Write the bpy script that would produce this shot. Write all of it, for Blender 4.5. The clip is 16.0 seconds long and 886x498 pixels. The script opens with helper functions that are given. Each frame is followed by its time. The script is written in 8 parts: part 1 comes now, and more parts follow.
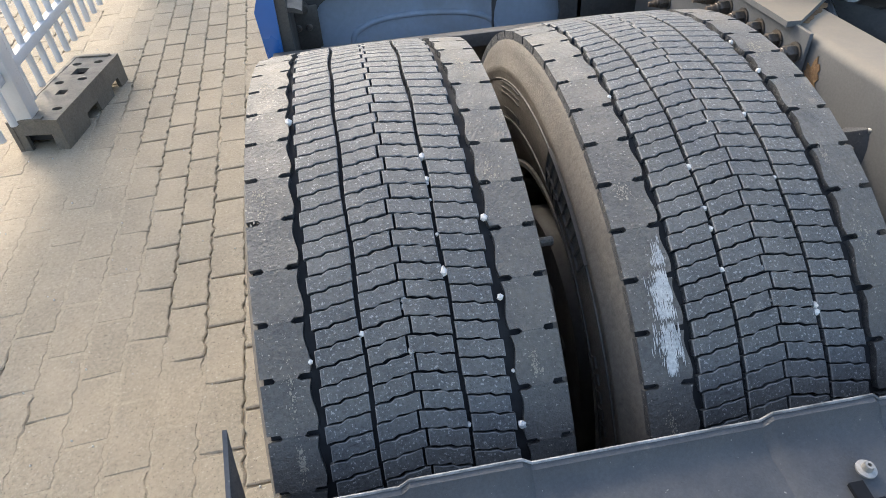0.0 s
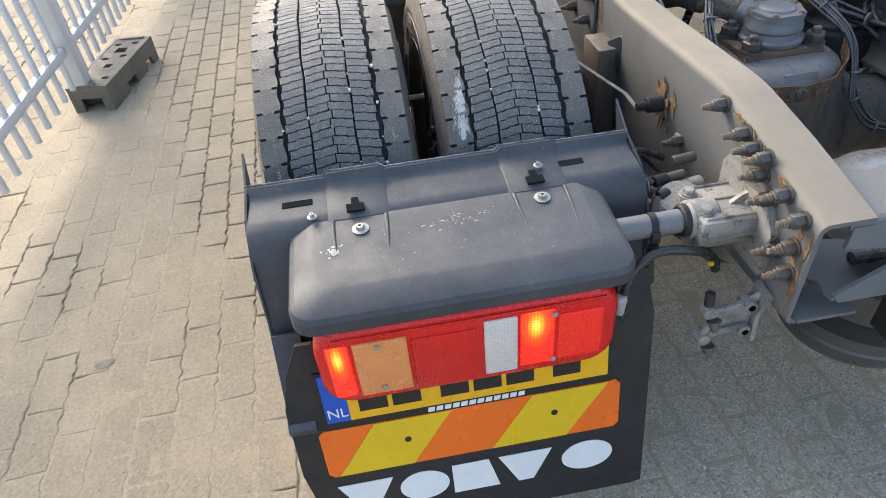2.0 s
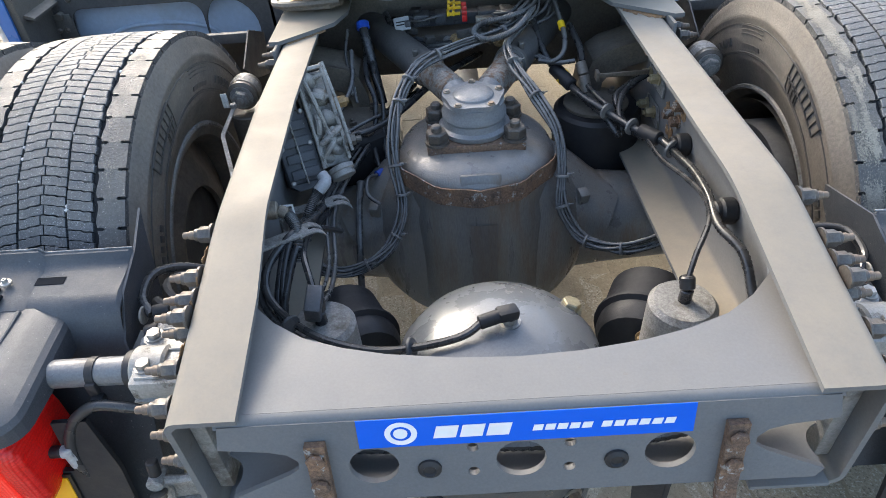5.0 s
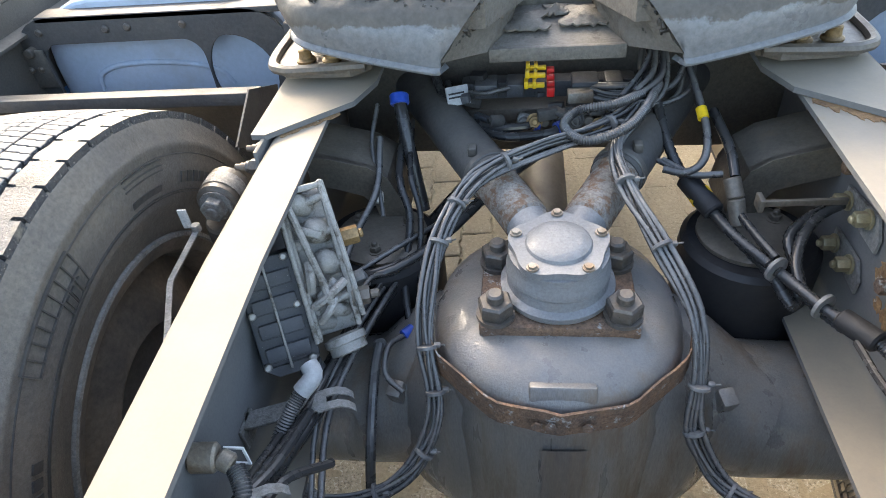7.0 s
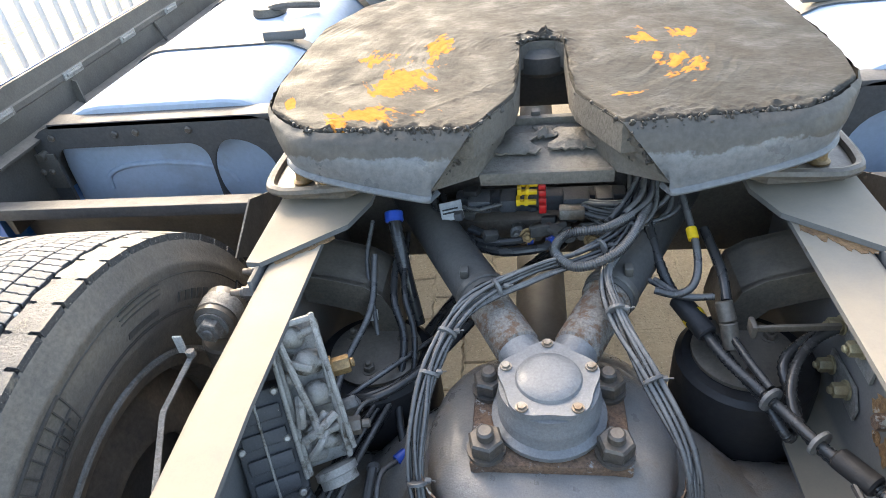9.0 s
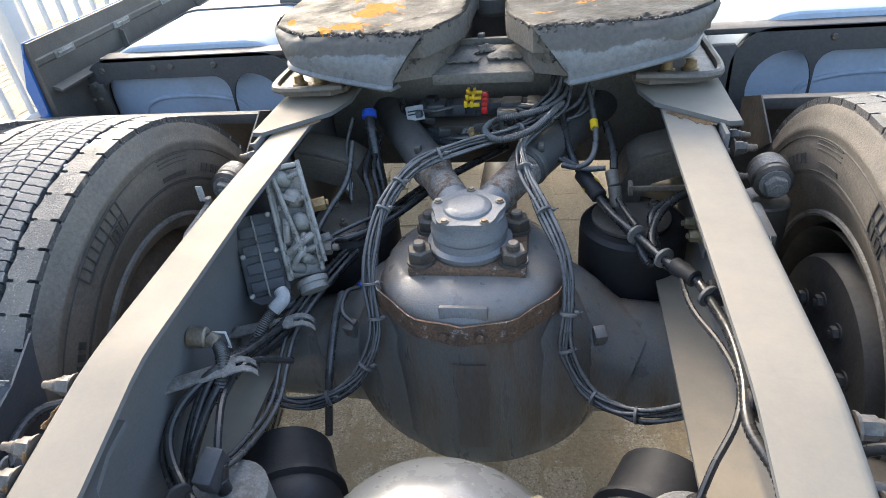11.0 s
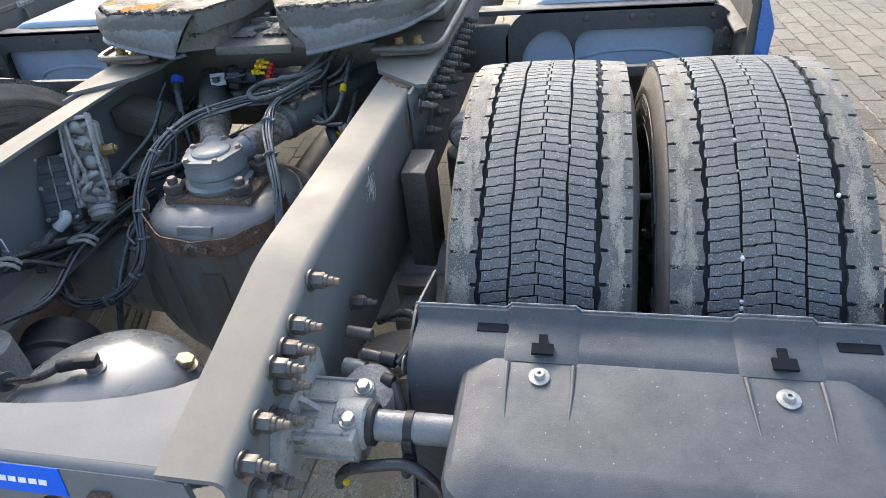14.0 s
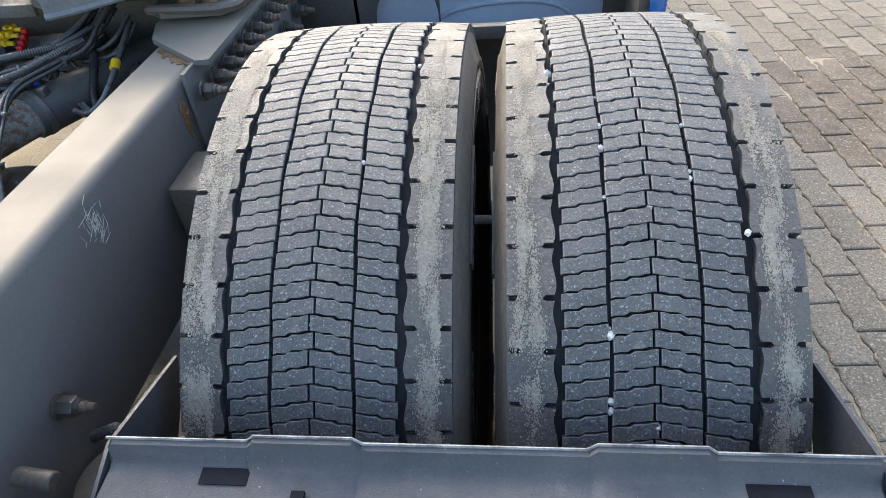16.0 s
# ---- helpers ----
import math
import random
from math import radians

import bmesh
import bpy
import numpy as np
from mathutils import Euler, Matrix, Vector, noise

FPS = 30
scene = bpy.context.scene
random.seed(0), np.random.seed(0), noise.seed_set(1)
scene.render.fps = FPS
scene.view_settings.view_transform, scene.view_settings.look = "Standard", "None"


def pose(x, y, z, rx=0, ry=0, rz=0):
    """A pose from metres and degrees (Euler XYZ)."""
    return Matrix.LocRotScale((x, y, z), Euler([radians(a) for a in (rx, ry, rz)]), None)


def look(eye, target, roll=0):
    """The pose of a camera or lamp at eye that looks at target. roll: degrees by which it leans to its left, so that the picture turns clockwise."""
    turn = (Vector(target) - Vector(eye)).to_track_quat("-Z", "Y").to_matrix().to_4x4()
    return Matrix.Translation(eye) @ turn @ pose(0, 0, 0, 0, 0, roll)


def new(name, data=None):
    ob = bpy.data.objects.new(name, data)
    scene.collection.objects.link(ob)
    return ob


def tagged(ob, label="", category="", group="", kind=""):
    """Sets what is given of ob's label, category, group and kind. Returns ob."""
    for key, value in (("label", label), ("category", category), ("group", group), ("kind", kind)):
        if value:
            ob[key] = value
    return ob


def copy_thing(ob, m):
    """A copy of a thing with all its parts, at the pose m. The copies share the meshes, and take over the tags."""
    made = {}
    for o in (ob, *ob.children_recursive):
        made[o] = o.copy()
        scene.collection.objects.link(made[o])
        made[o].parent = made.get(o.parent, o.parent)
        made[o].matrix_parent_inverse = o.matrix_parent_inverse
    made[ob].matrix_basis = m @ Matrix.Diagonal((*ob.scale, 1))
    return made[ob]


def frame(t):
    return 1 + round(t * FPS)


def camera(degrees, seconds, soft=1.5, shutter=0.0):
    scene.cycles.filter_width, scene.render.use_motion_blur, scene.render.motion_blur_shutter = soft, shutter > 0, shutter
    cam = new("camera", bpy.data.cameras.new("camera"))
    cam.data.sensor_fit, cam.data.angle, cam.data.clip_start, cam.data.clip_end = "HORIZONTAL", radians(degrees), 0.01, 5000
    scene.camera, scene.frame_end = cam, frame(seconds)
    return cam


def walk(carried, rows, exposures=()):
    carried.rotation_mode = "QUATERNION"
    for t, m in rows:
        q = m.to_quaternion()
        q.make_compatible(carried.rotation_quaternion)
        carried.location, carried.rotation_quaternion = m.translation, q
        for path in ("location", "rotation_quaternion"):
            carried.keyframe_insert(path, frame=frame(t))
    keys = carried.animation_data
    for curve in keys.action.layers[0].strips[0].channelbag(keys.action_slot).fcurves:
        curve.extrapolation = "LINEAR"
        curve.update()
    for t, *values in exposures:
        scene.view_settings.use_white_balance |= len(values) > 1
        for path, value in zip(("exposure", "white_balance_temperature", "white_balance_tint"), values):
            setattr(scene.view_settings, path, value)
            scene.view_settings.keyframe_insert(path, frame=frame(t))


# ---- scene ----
# ---- camera ----
cam = camera(69.84, 16.0, soft=0.4)
PATH = [
    (0, (-1.1340, -0.7002, 1.3094), (-0.9941, 0.4345, 0.3383), -4.032),
    (0.5, (-1.1413, -0.8023, 1.3821), (-1.0189, 0.3314, 0.4076), -4.490),
    (1, (-1.2275, -1.0096, 1.4237), (-1.1130, 0.1289, 0.4538), -5.388),
    (1.5, (-1.1979, -1.1910, 1.4451), (-1.0717, -0.0505, 0.4789), -5.742),
    (2, (-1.0423, -1.4069, 1.4402), (-0.9309, -0.2639, 0.4753), -5.588),
    (2.5, (-0.8474, -1.4818, 1.4325), (-0.7482, -0.3381, 0.4670), -5.719),
    (3, (-0.6229, -1.5129, 1.4538), (-0.5280, -0.3674, 0.4900), -5.952),
    (3.5, (-0.4143, -1.5559, 1.4383), (-0.3203, -0.4118, 0.4728), -5.677),
    (4, (-0.1971, -1.5923, 1.4559), (-0.1200, -0.4447, 0.4932), -4.895),
    (4.5, (-0.0854, -1.4202, 1.4155), (-0.0641, -0.2670, 0.4566), -4.808),
    (5, (-0.0647, -1.2128, 1.4353), (-0.1037, -0.0582, 0.4786), -4.819),
    (5.2, (-0.0564, -1.1550, 1.4239), (-0.1227, -0.0014, 0.4675), -4.834),
    (5.6, (-0.0481, -1.0040, 1.4190), (-0.1581, 0.1464, 0.4627), -4.967),
    (6, (-0.0511, -0.8611, 1.4014), (-0.1940, 0.2828, 0.4416), -5.290),
    (6.5, (-0.0592, -0.7099, 1.3768), (-0.2315, 0.4245, 0.4105), -5.853),
    (6.9, (-0.0598, -0.6237, 1.3670), (-0.2490, 0.5041, 0.3964), -6.346),
    (7.3, (-0.0470, -0.5800, 1.3770), (-0.2495, 0.5443, 0.4050), -6.800),
    (7.5, (-0.0360, -0.5640, 1.3950), (-0.2453, 0.5580, 0.4215), -7.100),
    (8, (-0.0040, -0.5430, 1.4220), (-0.2305, 0.5783, 0.4515), -7.600),
    (8.2, (-0.0030, -0.5390, 1.4410), (-0.2288, 0.5927, 0.4832), -7.300),
    (8.6, (-0.0029, -0.5318, 1.4574), (-0.2307, 0.6222, 0.5266), -7.355),
    (9, (-0.0267, -0.5407, 1.4579), (-0.2461, 0.6550, 0.5792), -7.310),
    (9.4, (-0.0534, -0.5688, 1.4481), (-0.2615, 0.6702, 0.6286), -7.191),
    (9.8, (-0.0623, -0.6190, 1.4339), (-0.2640, 0.6494, 0.6591), -7.024),
    (10.1, (-0.0449, -0.6730, 1.4238), (-0.2500, 0.6013, 0.6596), -6.882),
    (10.3, (-0.0169, -0.7175, 1.4186), (-0.2302, 0.5501, 0.6455), -6.787),
    (10.5, (0.0327, -0.7839, 1.4088), (-0.1831, 0.4732, 0.6195), -6.716),
    (11, (0.1389, -0.9277, 1.4000), (-0.1216, 0.2853, 0.5569), -6.373),
    (11.5, (0.1729, -1.1100, 1.4059), (-0.1618, 0.0747, 0.5490), -6.203),
    (12, (0.2071, -1.2386, 1.4077), (-0.1765, -0.0748, 0.5425), -6.648),
    (12.5, (0.3723, -1.3262, 1.4287), (-0.0299, -0.1708, 0.5609), -6.802),
    (13, (0.6395, -1.3985, 1.4373), (0.2373, -0.2442, 0.5679), -6.789),
    (13.5, (0.7258, -1.3298, 1.4332), (0.3589, -0.1658, 0.5612), -6.874),
    (14, (0.7961, -1.1267, 1.4193), (0.4880, 0.0581, 0.5525), -6.687),
    (14.5, (0.8620, -0.9844, 1.3823), (0.6520, 0.2187, 0.5115), -6.268),
    (15, (0.9605, -0.8322, 1.3435), (0.8003, 0.3661, 0.4556), -5.931),
    (15.5, (0.9828, -0.7635, 1.3281), (0.8336, 0.3929, 0.3844), -5.563),
    (16, (0.9367, -0.7488, 1.3028), (0.7773, 0.3872, 0.3363), -5.583),
]
walk(cam, [(t, look(eye, target, roll)) for t, eye, target, roll in PATH], exposures=[(0.0, 1.66, 6650, 8), (2.5, 1.74, 6800, 8), (3.5, 1.96, 6850, 8), (5.2, 2.02, 6550, 8), (7.3, 2.68, 7300, 9), (8.2, 2.66, 7300, 9), (10.5, 2.20, 7000, 8), (11.5, 2.20, 6550, 8), (13.0, 2.04, 6700, 8), (14.0, 1.92, 6450, 8), (15.0, 1.98, 6650, 8), (16.0, 1.94, 6650, 8)])

# ---- world, sun ----
SUN_AZIMUTH, SUN_HEIGHT = 30.0, 34.0        # degrees to the left of straight ahead, and above the horizon
world = bpy.data.worlds.new("sky")
scene.world = world
world.use_nodes = True
wn = world.node_tree.nodes
sky = wn.new("ShaderNodeTexSky")
sky.sky_type, sky.sun_disc = "NISHITA", False
sky.sun_elevation, sky.sun_rotation = radians(SUN_HEIGHT), radians(-SUN_AZIMUTH)
sky.air_density, sky.dust_density = 1.0, 3.0
wn["Background"].inputs["Strength"].default_value = 0.15
world.node_tree.links.new(sky.outputs[0], wn["Background"].inputs["Color"])
sun_dir = Vector((-math.sin(radians(SUN_AZIMUTH)) * math.cos(radians(SUN_HEIGHT)),
                  math.cos(radians(SUN_AZIMUTH)) * math.cos(radians(SUN_HEIGHT)), math.sin(radians(SUN_HEIGHT))))
sun_data = bpy.data.lights.new("sun", "SUN")
sun_data.energy, sun_data.angle, sun_data.color = 0.64, radians(20.0), (1.0, 0.92, 0.80)
sun = new("sun", sun_data)
sun.matrix_world = look(sun_dir * 20, (0, 0, 0))


# ---- materials ----
def mat(name, base, rough=0.5, metal=0.0, second=None, scale=6.0, amount=0.5, fine=60.0, grain=0.25, bump=0.15,
        bump_scale=90.0, dirt=None, dirt_scale=9.0, dirt_at=0.58, dirt_soft=0.12, dust=None, dust_amount=0.0, patchy=1.0, per_piece=0.0,
        per_island=0.0, gloss=0.5, stretch=(1, 1, 1), coat=0.0, wear_rough=0.15, speck=None, speck_scale=300.0, speck_at=0.62):
    """A surface with a second tone at a large scale, grain at a small one, patches of dirt, dust on what faces up, and relief."""
    m = bpy.data.materials.new(name)
    m.use_nodes = True
    n, l = m.node_tree.nodes, m.node_tree.links
    bsdf = n["Principled BSDF"]
    where = n.new("ShaderNodeTexCoord")
    mapping = n.new("ShaderNodeMapping")
    mapping.inputs["Scale"].default_value = stretch
    if per_piece:
        # pieces laid side by side share one pattern of stains
        l.new(n.new("ShaderNodeNewGeometry").outputs["Position"], mapping.inputs[0])
    else:
        l.new(where.outputs["Object"], mapping.inputs[0])

    def noise_tex(sc, detail=4.0, rgh=0.6):
        t = n.new("ShaderNodeTexNoise")
        t.inputs["Scale"].default_value, t.inputs["Detail"].default_value, t.inputs["Roughness"].default_value = sc, detail, rgh
        l.new(mapping.outputs[0], t.inputs["Vector"])
        return t

    def ramp(src, lo, hi, a=0.0, b=1.0):
        r = n.new("ShaderNodeMapRange")
        r.inputs["From Min"].default_value, r.inputs["From Max"].default_value = lo, hi
        r.inputs["To Min"].default_value, r.inputs["To Max"].default_value = a, b
        l.new(src, r.inputs["Value"])
        return r.outputs[0]

    def mix(fac, a, b, kind="MIX"):
        x = n.new("ShaderNodeMix")
        x.data_type, x.blend_type = "RGBA", kind
        for sock, v in ((x.inputs[0], fac), (x.inputs[6], a), (x.inputs[7], b)):
            if isinstance(v, bpy.types.NodeSocket):
                l.new(v, sock)
            else:
                sock.default_value = v if isinstance(v, float) else (*v, 1.0)
        return x.outputs[2]

    second = second or tuple(c * 0.7 for c in base)
    col = mix(ramp(noise_tex(scale).outputs[0], 0.5 - amount * 0.4, 0.5 + amount * 0.4), base, second)
    g = ramp(noise_tex(fine, 6.0, 0.7).outputs[0], 0.25, 0.75, 1.0 - grain, 1.0 + grain)
    gx = n.new("ShaderNodeCombineColor")
    for k in range(3):
        l.new(g, gx.inputs[k])
    col = mix(1.0, col, gx.outputs[0], "MULTIPLY")
    rough_out = ramp(noise_tex(scale * 3).outputs[0], 0.3, 0.7, max(rough - wear_rough, 0.03), min(rough + wear_rough, 1.0))
    if per_piece or per_island:
        if per_piece:
            rnd = n.new("ShaderNodeObjectInfo").outputs["Random"]
        else:
            rnd = n.new("ShaderNodeNewGeometry").outputs["Random Per Island"]
        v = ramp(rnd, 0, 1, 1 - (per_piece or per_island), 1 + (per_piece or per_island))
        vx = n.new("ShaderNodeCombineColor")
        for k in range(3):
            l.new(v, vx.inputs[k])
        col = mix(1.0, col, vx.outputs[0], "MULTIPLY")
    if dirt:
        d = ramp(noise_tex(dirt_scale, 8.0, 0.7).outputs[0], dirt_at, dirt_at + dirt_soft)
        col = mix(d, col, dirt)
        r2 = n.new("ShaderNodeMix")
        l.new(d, r2.inputs[0])
        l.new(rough_out, r2.inputs[2])
        r2.inputs[3].default_value = 0.9
        rough_out = r2.outputs[0]
        if metal:
            l.new(ramp(d, 0, 1, metal, 0.0), bsdf.inputs["Metallic"])
    if speck:
        spots = noise_tex(speck_scale, 2.0, 0.5).outputs[0]
        col = mix(ramp(spots, speck_at, speck_at + 0.05, 0.0, 0.85), col, speck)
        col = mix(ramp(spots, 1.0 - speck_at, 0.95 - speck_at, 0.0, 0.7), col, tuple(c * 0.35 for c in base))
    if dust:
        geo = n.new("ShaderNodeNewGeometry")
        sep = n.new("ShaderNodeSeparateXYZ")
        l.new(geo.outputs["Normal"], sep.inputs[0])
        up = ramp(sep.outputs[2], 0.2, 1.0, 0.0, dust_amount)
        mul = n.new("ShaderNodeMath")
        mul.operation = "MULTIPLY"
        l.new(up, mul.inputs[0])
        l.new(ramp(noise_tex(14.0, 8.0, 0.75).outputs[0], 0.35, 0.65, 1.0 - 0.65 * patchy, 1.0 + 0.3 * patchy), mul.inputs[1])
        mul.use_clamp = True
        col = mix(mul.outputs[0], col, dust)
    l.new(col, bsdf.inputs["Base Color"])
    l.new(rough_out, bsdf.inputs["Roughness"])
    bsdf.inputs["Specular IOR Level"].default_value = gloss
    if not (dirt and metal):
        bsdf.inputs["Metallic"].default_value = metal
    if coat:
        bsdf.inputs["Coat Weight"].default_value, bsdf.inputs["Coat Roughness"].default_value = coat, 0.12
    if bump:
        b = n.new("ShaderNodeBump")
        b.inputs["Strength"].default_value, b.inputs["Distance"].default_value = bump, 0.003
        l.new(noise_tex(bump_scale, 5.0, 0.65).outputs[0], b.inputs["Height"])
        l.new(b.outputs[0], bsdf.inputs["Normal"])
    return m


def glowing(name, base, colour, power, rough=0.25):
    m = mat(name, base, rough, bump=0.3, bump_scale=400, grain=0.1)
    bsdf = m.node_tree.nodes["Principled BSDF"]
    bsdf.inputs["Emission Color"].default_value, bsdf.inputs["Emission Strength"].default_value = (*colour, 1), power
    return m


# pale chamfers: scuffing, plus the highlight along block edges put into the colour
RUBBER_EDGE = mat("scuffed_edge_highlight", (0.150, 0.153, 0.156), 0.7, second=(0.22, 0.215, 0.205), scale=14, fine=240, grain=0.5, bump=0.3)
RUBBER = mat("tread_rubber", (0.056, 0.061, 0.066), 0.58, second=(0.084, 0.088, 0.093), scale=9, fine=260, grain=0.65, bump=0.7, bump_scale=320,
             dirt=(0.33, 0.31, 0.28), dirt_scale=60, dirt_at=0.63, dirt_soft=0.12, dust=(0.42, 0.38, 0.31), dust_amount=0.24, speck=(0.34, 0.34, 0.335), speck_scale=420, speck_at=0.62)
SHOULDER = mat("shoulder_rubber", (0.050, 0.053, 0.059), 0.5, second=(0.078, 0.077, 0.076), scale=9, fine=240, grain=0.6, bump=0.9, bump_scale=260,
               dirt=(0.34, 0.295, 0.225), dirt_scale=13, dirt_at=0.61, dirt_soft=0.14, dust=(0.43, 0.37, 0.28), dust_amount=0.28, speck=(0.40, 0.37, 0.32), speck_scale=330, speck_at=0.66)
SIDEWALL = mat("sidewall_rubber", (0.092, 0.085, 0.078), 0.55, second=(0.175, 0.15, 0.12), scale=4, fine=160, grain=0.35, bump=0.4, bump_scale=260,
               dirt=(0.24, 0.20, 0.15), dirt_scale=3.2, dirt_at=0.56, dirt_soft=0.25)
MARKING = mat("moulded_rubber", (0.05, 0.048, 0.046), 0.5, second=(0.08, 0.073, 0.065), scale=12, fine=160, grain=0.3, bump=0.2)
GROOVE_SHADE = mat("groove_shade", (0.012, 0.012, 0.013), 0.9, second=(0.03, 0.03, 0.032), scale=12)
CRUST = mat("dried_sand", (0.37, 0.33, 0.26), 0.95, second=(0.28, 0.25, 0.20), scale=30, fine=300, grain=0.4, bump=0.6, bump_scale=300)
STONE = mat("white_grit", (0.7, 0.68, 0.64), 0.8, fine=200, grain=0.3)
PAINT = mat("grey_chassis_paint", (0.122, 0.128, 0.135), 0.60, 0.0, second=(0.146, 0.150, 0.154), scale=3, fine=260, grain=0.12, bump=0.05, bump_scale=250,
            dirt=(0.11, 0.085, 0.063), dirt_scale=7, dirt_at=0.66, dirt_soft=0.07, dust=(0.27, 0.238, 0.190), dust_amount=0.24, patchy=0.35, gloss=0.26)
# tan on upward faces: dust, plus sun glare put into the colour
RAIL_PAINT = mat("rail_paint_dust_glare", (0.128, 0.130, 0.131), 0.60, 0.0, second=(0.158, 0.157, 0.153), scale=3, fine=260, grain=0.12, bump=0.05, bump_scale=250,
            dirt=(0.11, 0.085, 0.063), dirt_scale=7, dirt_at=0.66, dirt_soft=0.07, dust=(0.36, 0.298, 0.215), dust_amount=0.60, patchy=0.35, gloss=0.14)
RUSTY = mat("rusty_steel", (0.095, 0.066, 0.050), 0.75, second=(0.20, 0.115, 0.066), scale=30, fine=220, grain=0.7, bump=1.0, bump_scale=150,
            dirt=(0.30, 0.295, 0.28), dirt_scale=44, dirt_at=0.575, dirt_soft=0.05)
PLASTIC = mat("black_plastic", (0.039, 0.044, 0.053), 0.45, second=(0.061, 0.065, 0.073), scale=5, fine=320, grain=0.3, bump=0.3, bump_scale=600,
              dirt=(0.17, 0.16, 0.145), dirt_scale=20, dirt_at=0.64, dirt_soft=0.16, dust=(0.25, 0.235, 0.21), dust_amount=0.20, speck=(0.33, 0.31, 0.28), speck_scale=260, speck_at=0.73, gloss=0.4)
PALE_EDGE = mat("scuffed_plastic_edge", (0.30, 0.30, 0.30), 0.6, second=(0.07, 0.075, 0.08), scale=25, amount=0.4, fine=260, grain=0.5, bump=0.3)
FLAP = mat("flap_rubber", (0.017, 0.017, 0.019), 0.6, scale=6, fine=180, grain=0.25, bump=0.25)
SKIRT_INNER = mat("dusty_dark_panel", (0.070, 0.064, 0.056), 0.6, second=(0.095, 0.084, 0.070), scale=6, fine=200, grain=0.3, bump=0.2, dust=(0.30, 0.265, 0.21), dust_amount=0.35)
BELLOWS = mat("bellows_rubber", (0.050, 0.051, 0.055), 0.6, second=(0.08, 0.076, 0.07), scale=5, fine=150, grain=0.3, bump=0.3, dust=(0.2, 0.18, 0.15), dust_amount=0.3)
BARE = mat("scraped_steel", (0.19, 0.19, 0.185), 0.42, 0.0, second=(0.215, 0.21, 0.195), scale=8, fine=180, grain=0.35, bump=0.5, bump_scale=120,
           dirt=(0.11, 0.10, 0.088), dirt_scale=9, dirt_at=0.52, dirt_soft=0.08)
BLACK = mat("black_steel", (0.076, 0.068, 0.059), 0.5, second=(0.125, 0.102, 0.078), scale=7, fine=170, grain=0.4, bump=0.35, dirt=(0.19, 0.14, 0.095), dirt_scale=10,
            dirt_at=0.56, dirt_soft=0.18, dust=(0.27, 0.235, 0.19), dust_amount=0.35, coat=0.15)
HOSE = mat("black_hose", (0.018, 0.019, 0.022), 0.27, second=(0.030, 0.030, 0.031), scale=9, fine=200, grain=0.25, bump=0.03, dust=(0.30, 0.28, 0.25), dust_amount=0.12)
CABLE = mat("black_cable", (0.034, 0.035, 0.038), 0.30, second=(0.055, 0.054, 0.053), scale=9, fine=200, grain=0.25, bump=0.04, dust=(0.40, 0.385, 0.365), dust_amount=0.34)
PALE = mat("pale_grey_plastic", (0.42, 0.43, 0.44), 0.5, second=(0.30, 0.30, 0.30), scale=40, fine=200, grain=0.2, bump=0.1)
TIE = mat("grey_cable_tie", (0.085, 0.085, 0.087), 0.45, second=(0.20, 0.195, 0.185), scale=40, fine=200, grain=0.2, bump=0.05)
CASTING = mat("cast_aluminium", (0.20, 0.195, 0.185), 0.6, 0.15, second=(0.29, 0.28, 0.26), scale=18, fine=260, grain=0.45, bump=0.7, bump_scale=220,
              dirt=(0.13, 0.115, 0.095), dirt_scale=20, dirt_at=0.53, dirt_soft=0.15)
ALLOY = mat("sand_cast_alloy", (0.33, 0.32, 0.295), 0.55, 0.1, second=(0.23, 0.218, 0.198), scale=22, fine=300, grain=0.25, bump=0.35, bump_scale=260,
            dirt=(0.10, 0.086, 0.068), dirt_scale=34, dirt_at=0.54, dirt_soft=0.10)
BOLT = mat("zinc_bolt", (0.34, 0.32, 0.28), 0.5, 0.5, second=(0.2, 0.14, 0.09), scale=30, fine=200, grain=0.3)
DARKBOLT = mat("dull_bolt", (0.085, 0.083, 0.082), 0.42, 0.3, second=(0.13, 0.105, 0.08), scale=40, fine=200, grain=0.35)
STUD_TIP = mat("stud_end", (0.20, 0.155, 0.115), 0.6, 0.2, second=(0.12, 0.09, 0.07), scale=50, fine=200, grain=0.4)
CHROME = mat("bright_washer", (0.40, 0.39, 0.37), 0.45, 0.5, second=(0.26, 0.245, 0.22), scale=60, fine=200, grain=0.3)
TANK = mat("brushed_tank", (0.43, 0.505, 0.605), 0.45, 0.0, second=(0.38, 0.46, 0.56), scale=2.5, fine=80, grain=0.10, bump=0.05, gloss=0.25, dirt=(0.34, 0.36, 0.39), dirt_scale=4, dirt_at=0.55, dirt_soft=0.25)
AXLE = mat("axle_paint", (0.112, 0.118, 0.128), 0.36, second=(0.165, 0.148, 0.125), scale=5, fine=220, grain=0.3, bump=0.3, bump_scale=170,
           dirt=(0.14, 0.092, 0.058), dirt_scale=5, dirt_at=0.54, dirt_soft=0.16, dust=(0.32, 0.28, 0.23), dust_amount=0.28, stretch=(1.8, 1.8, 0.28), coat=0.25)
SHELL = mat("dark_metal_tank_shade", (0.062, 0.059, 0.055), 0.42, second=(0.088, 0.080, 0.070), scale=4, fine=180, grain=0.25, bump=0.15, dust=(0.22, 0.2, 0.17), dust_amount=0.25, coat=0.2)
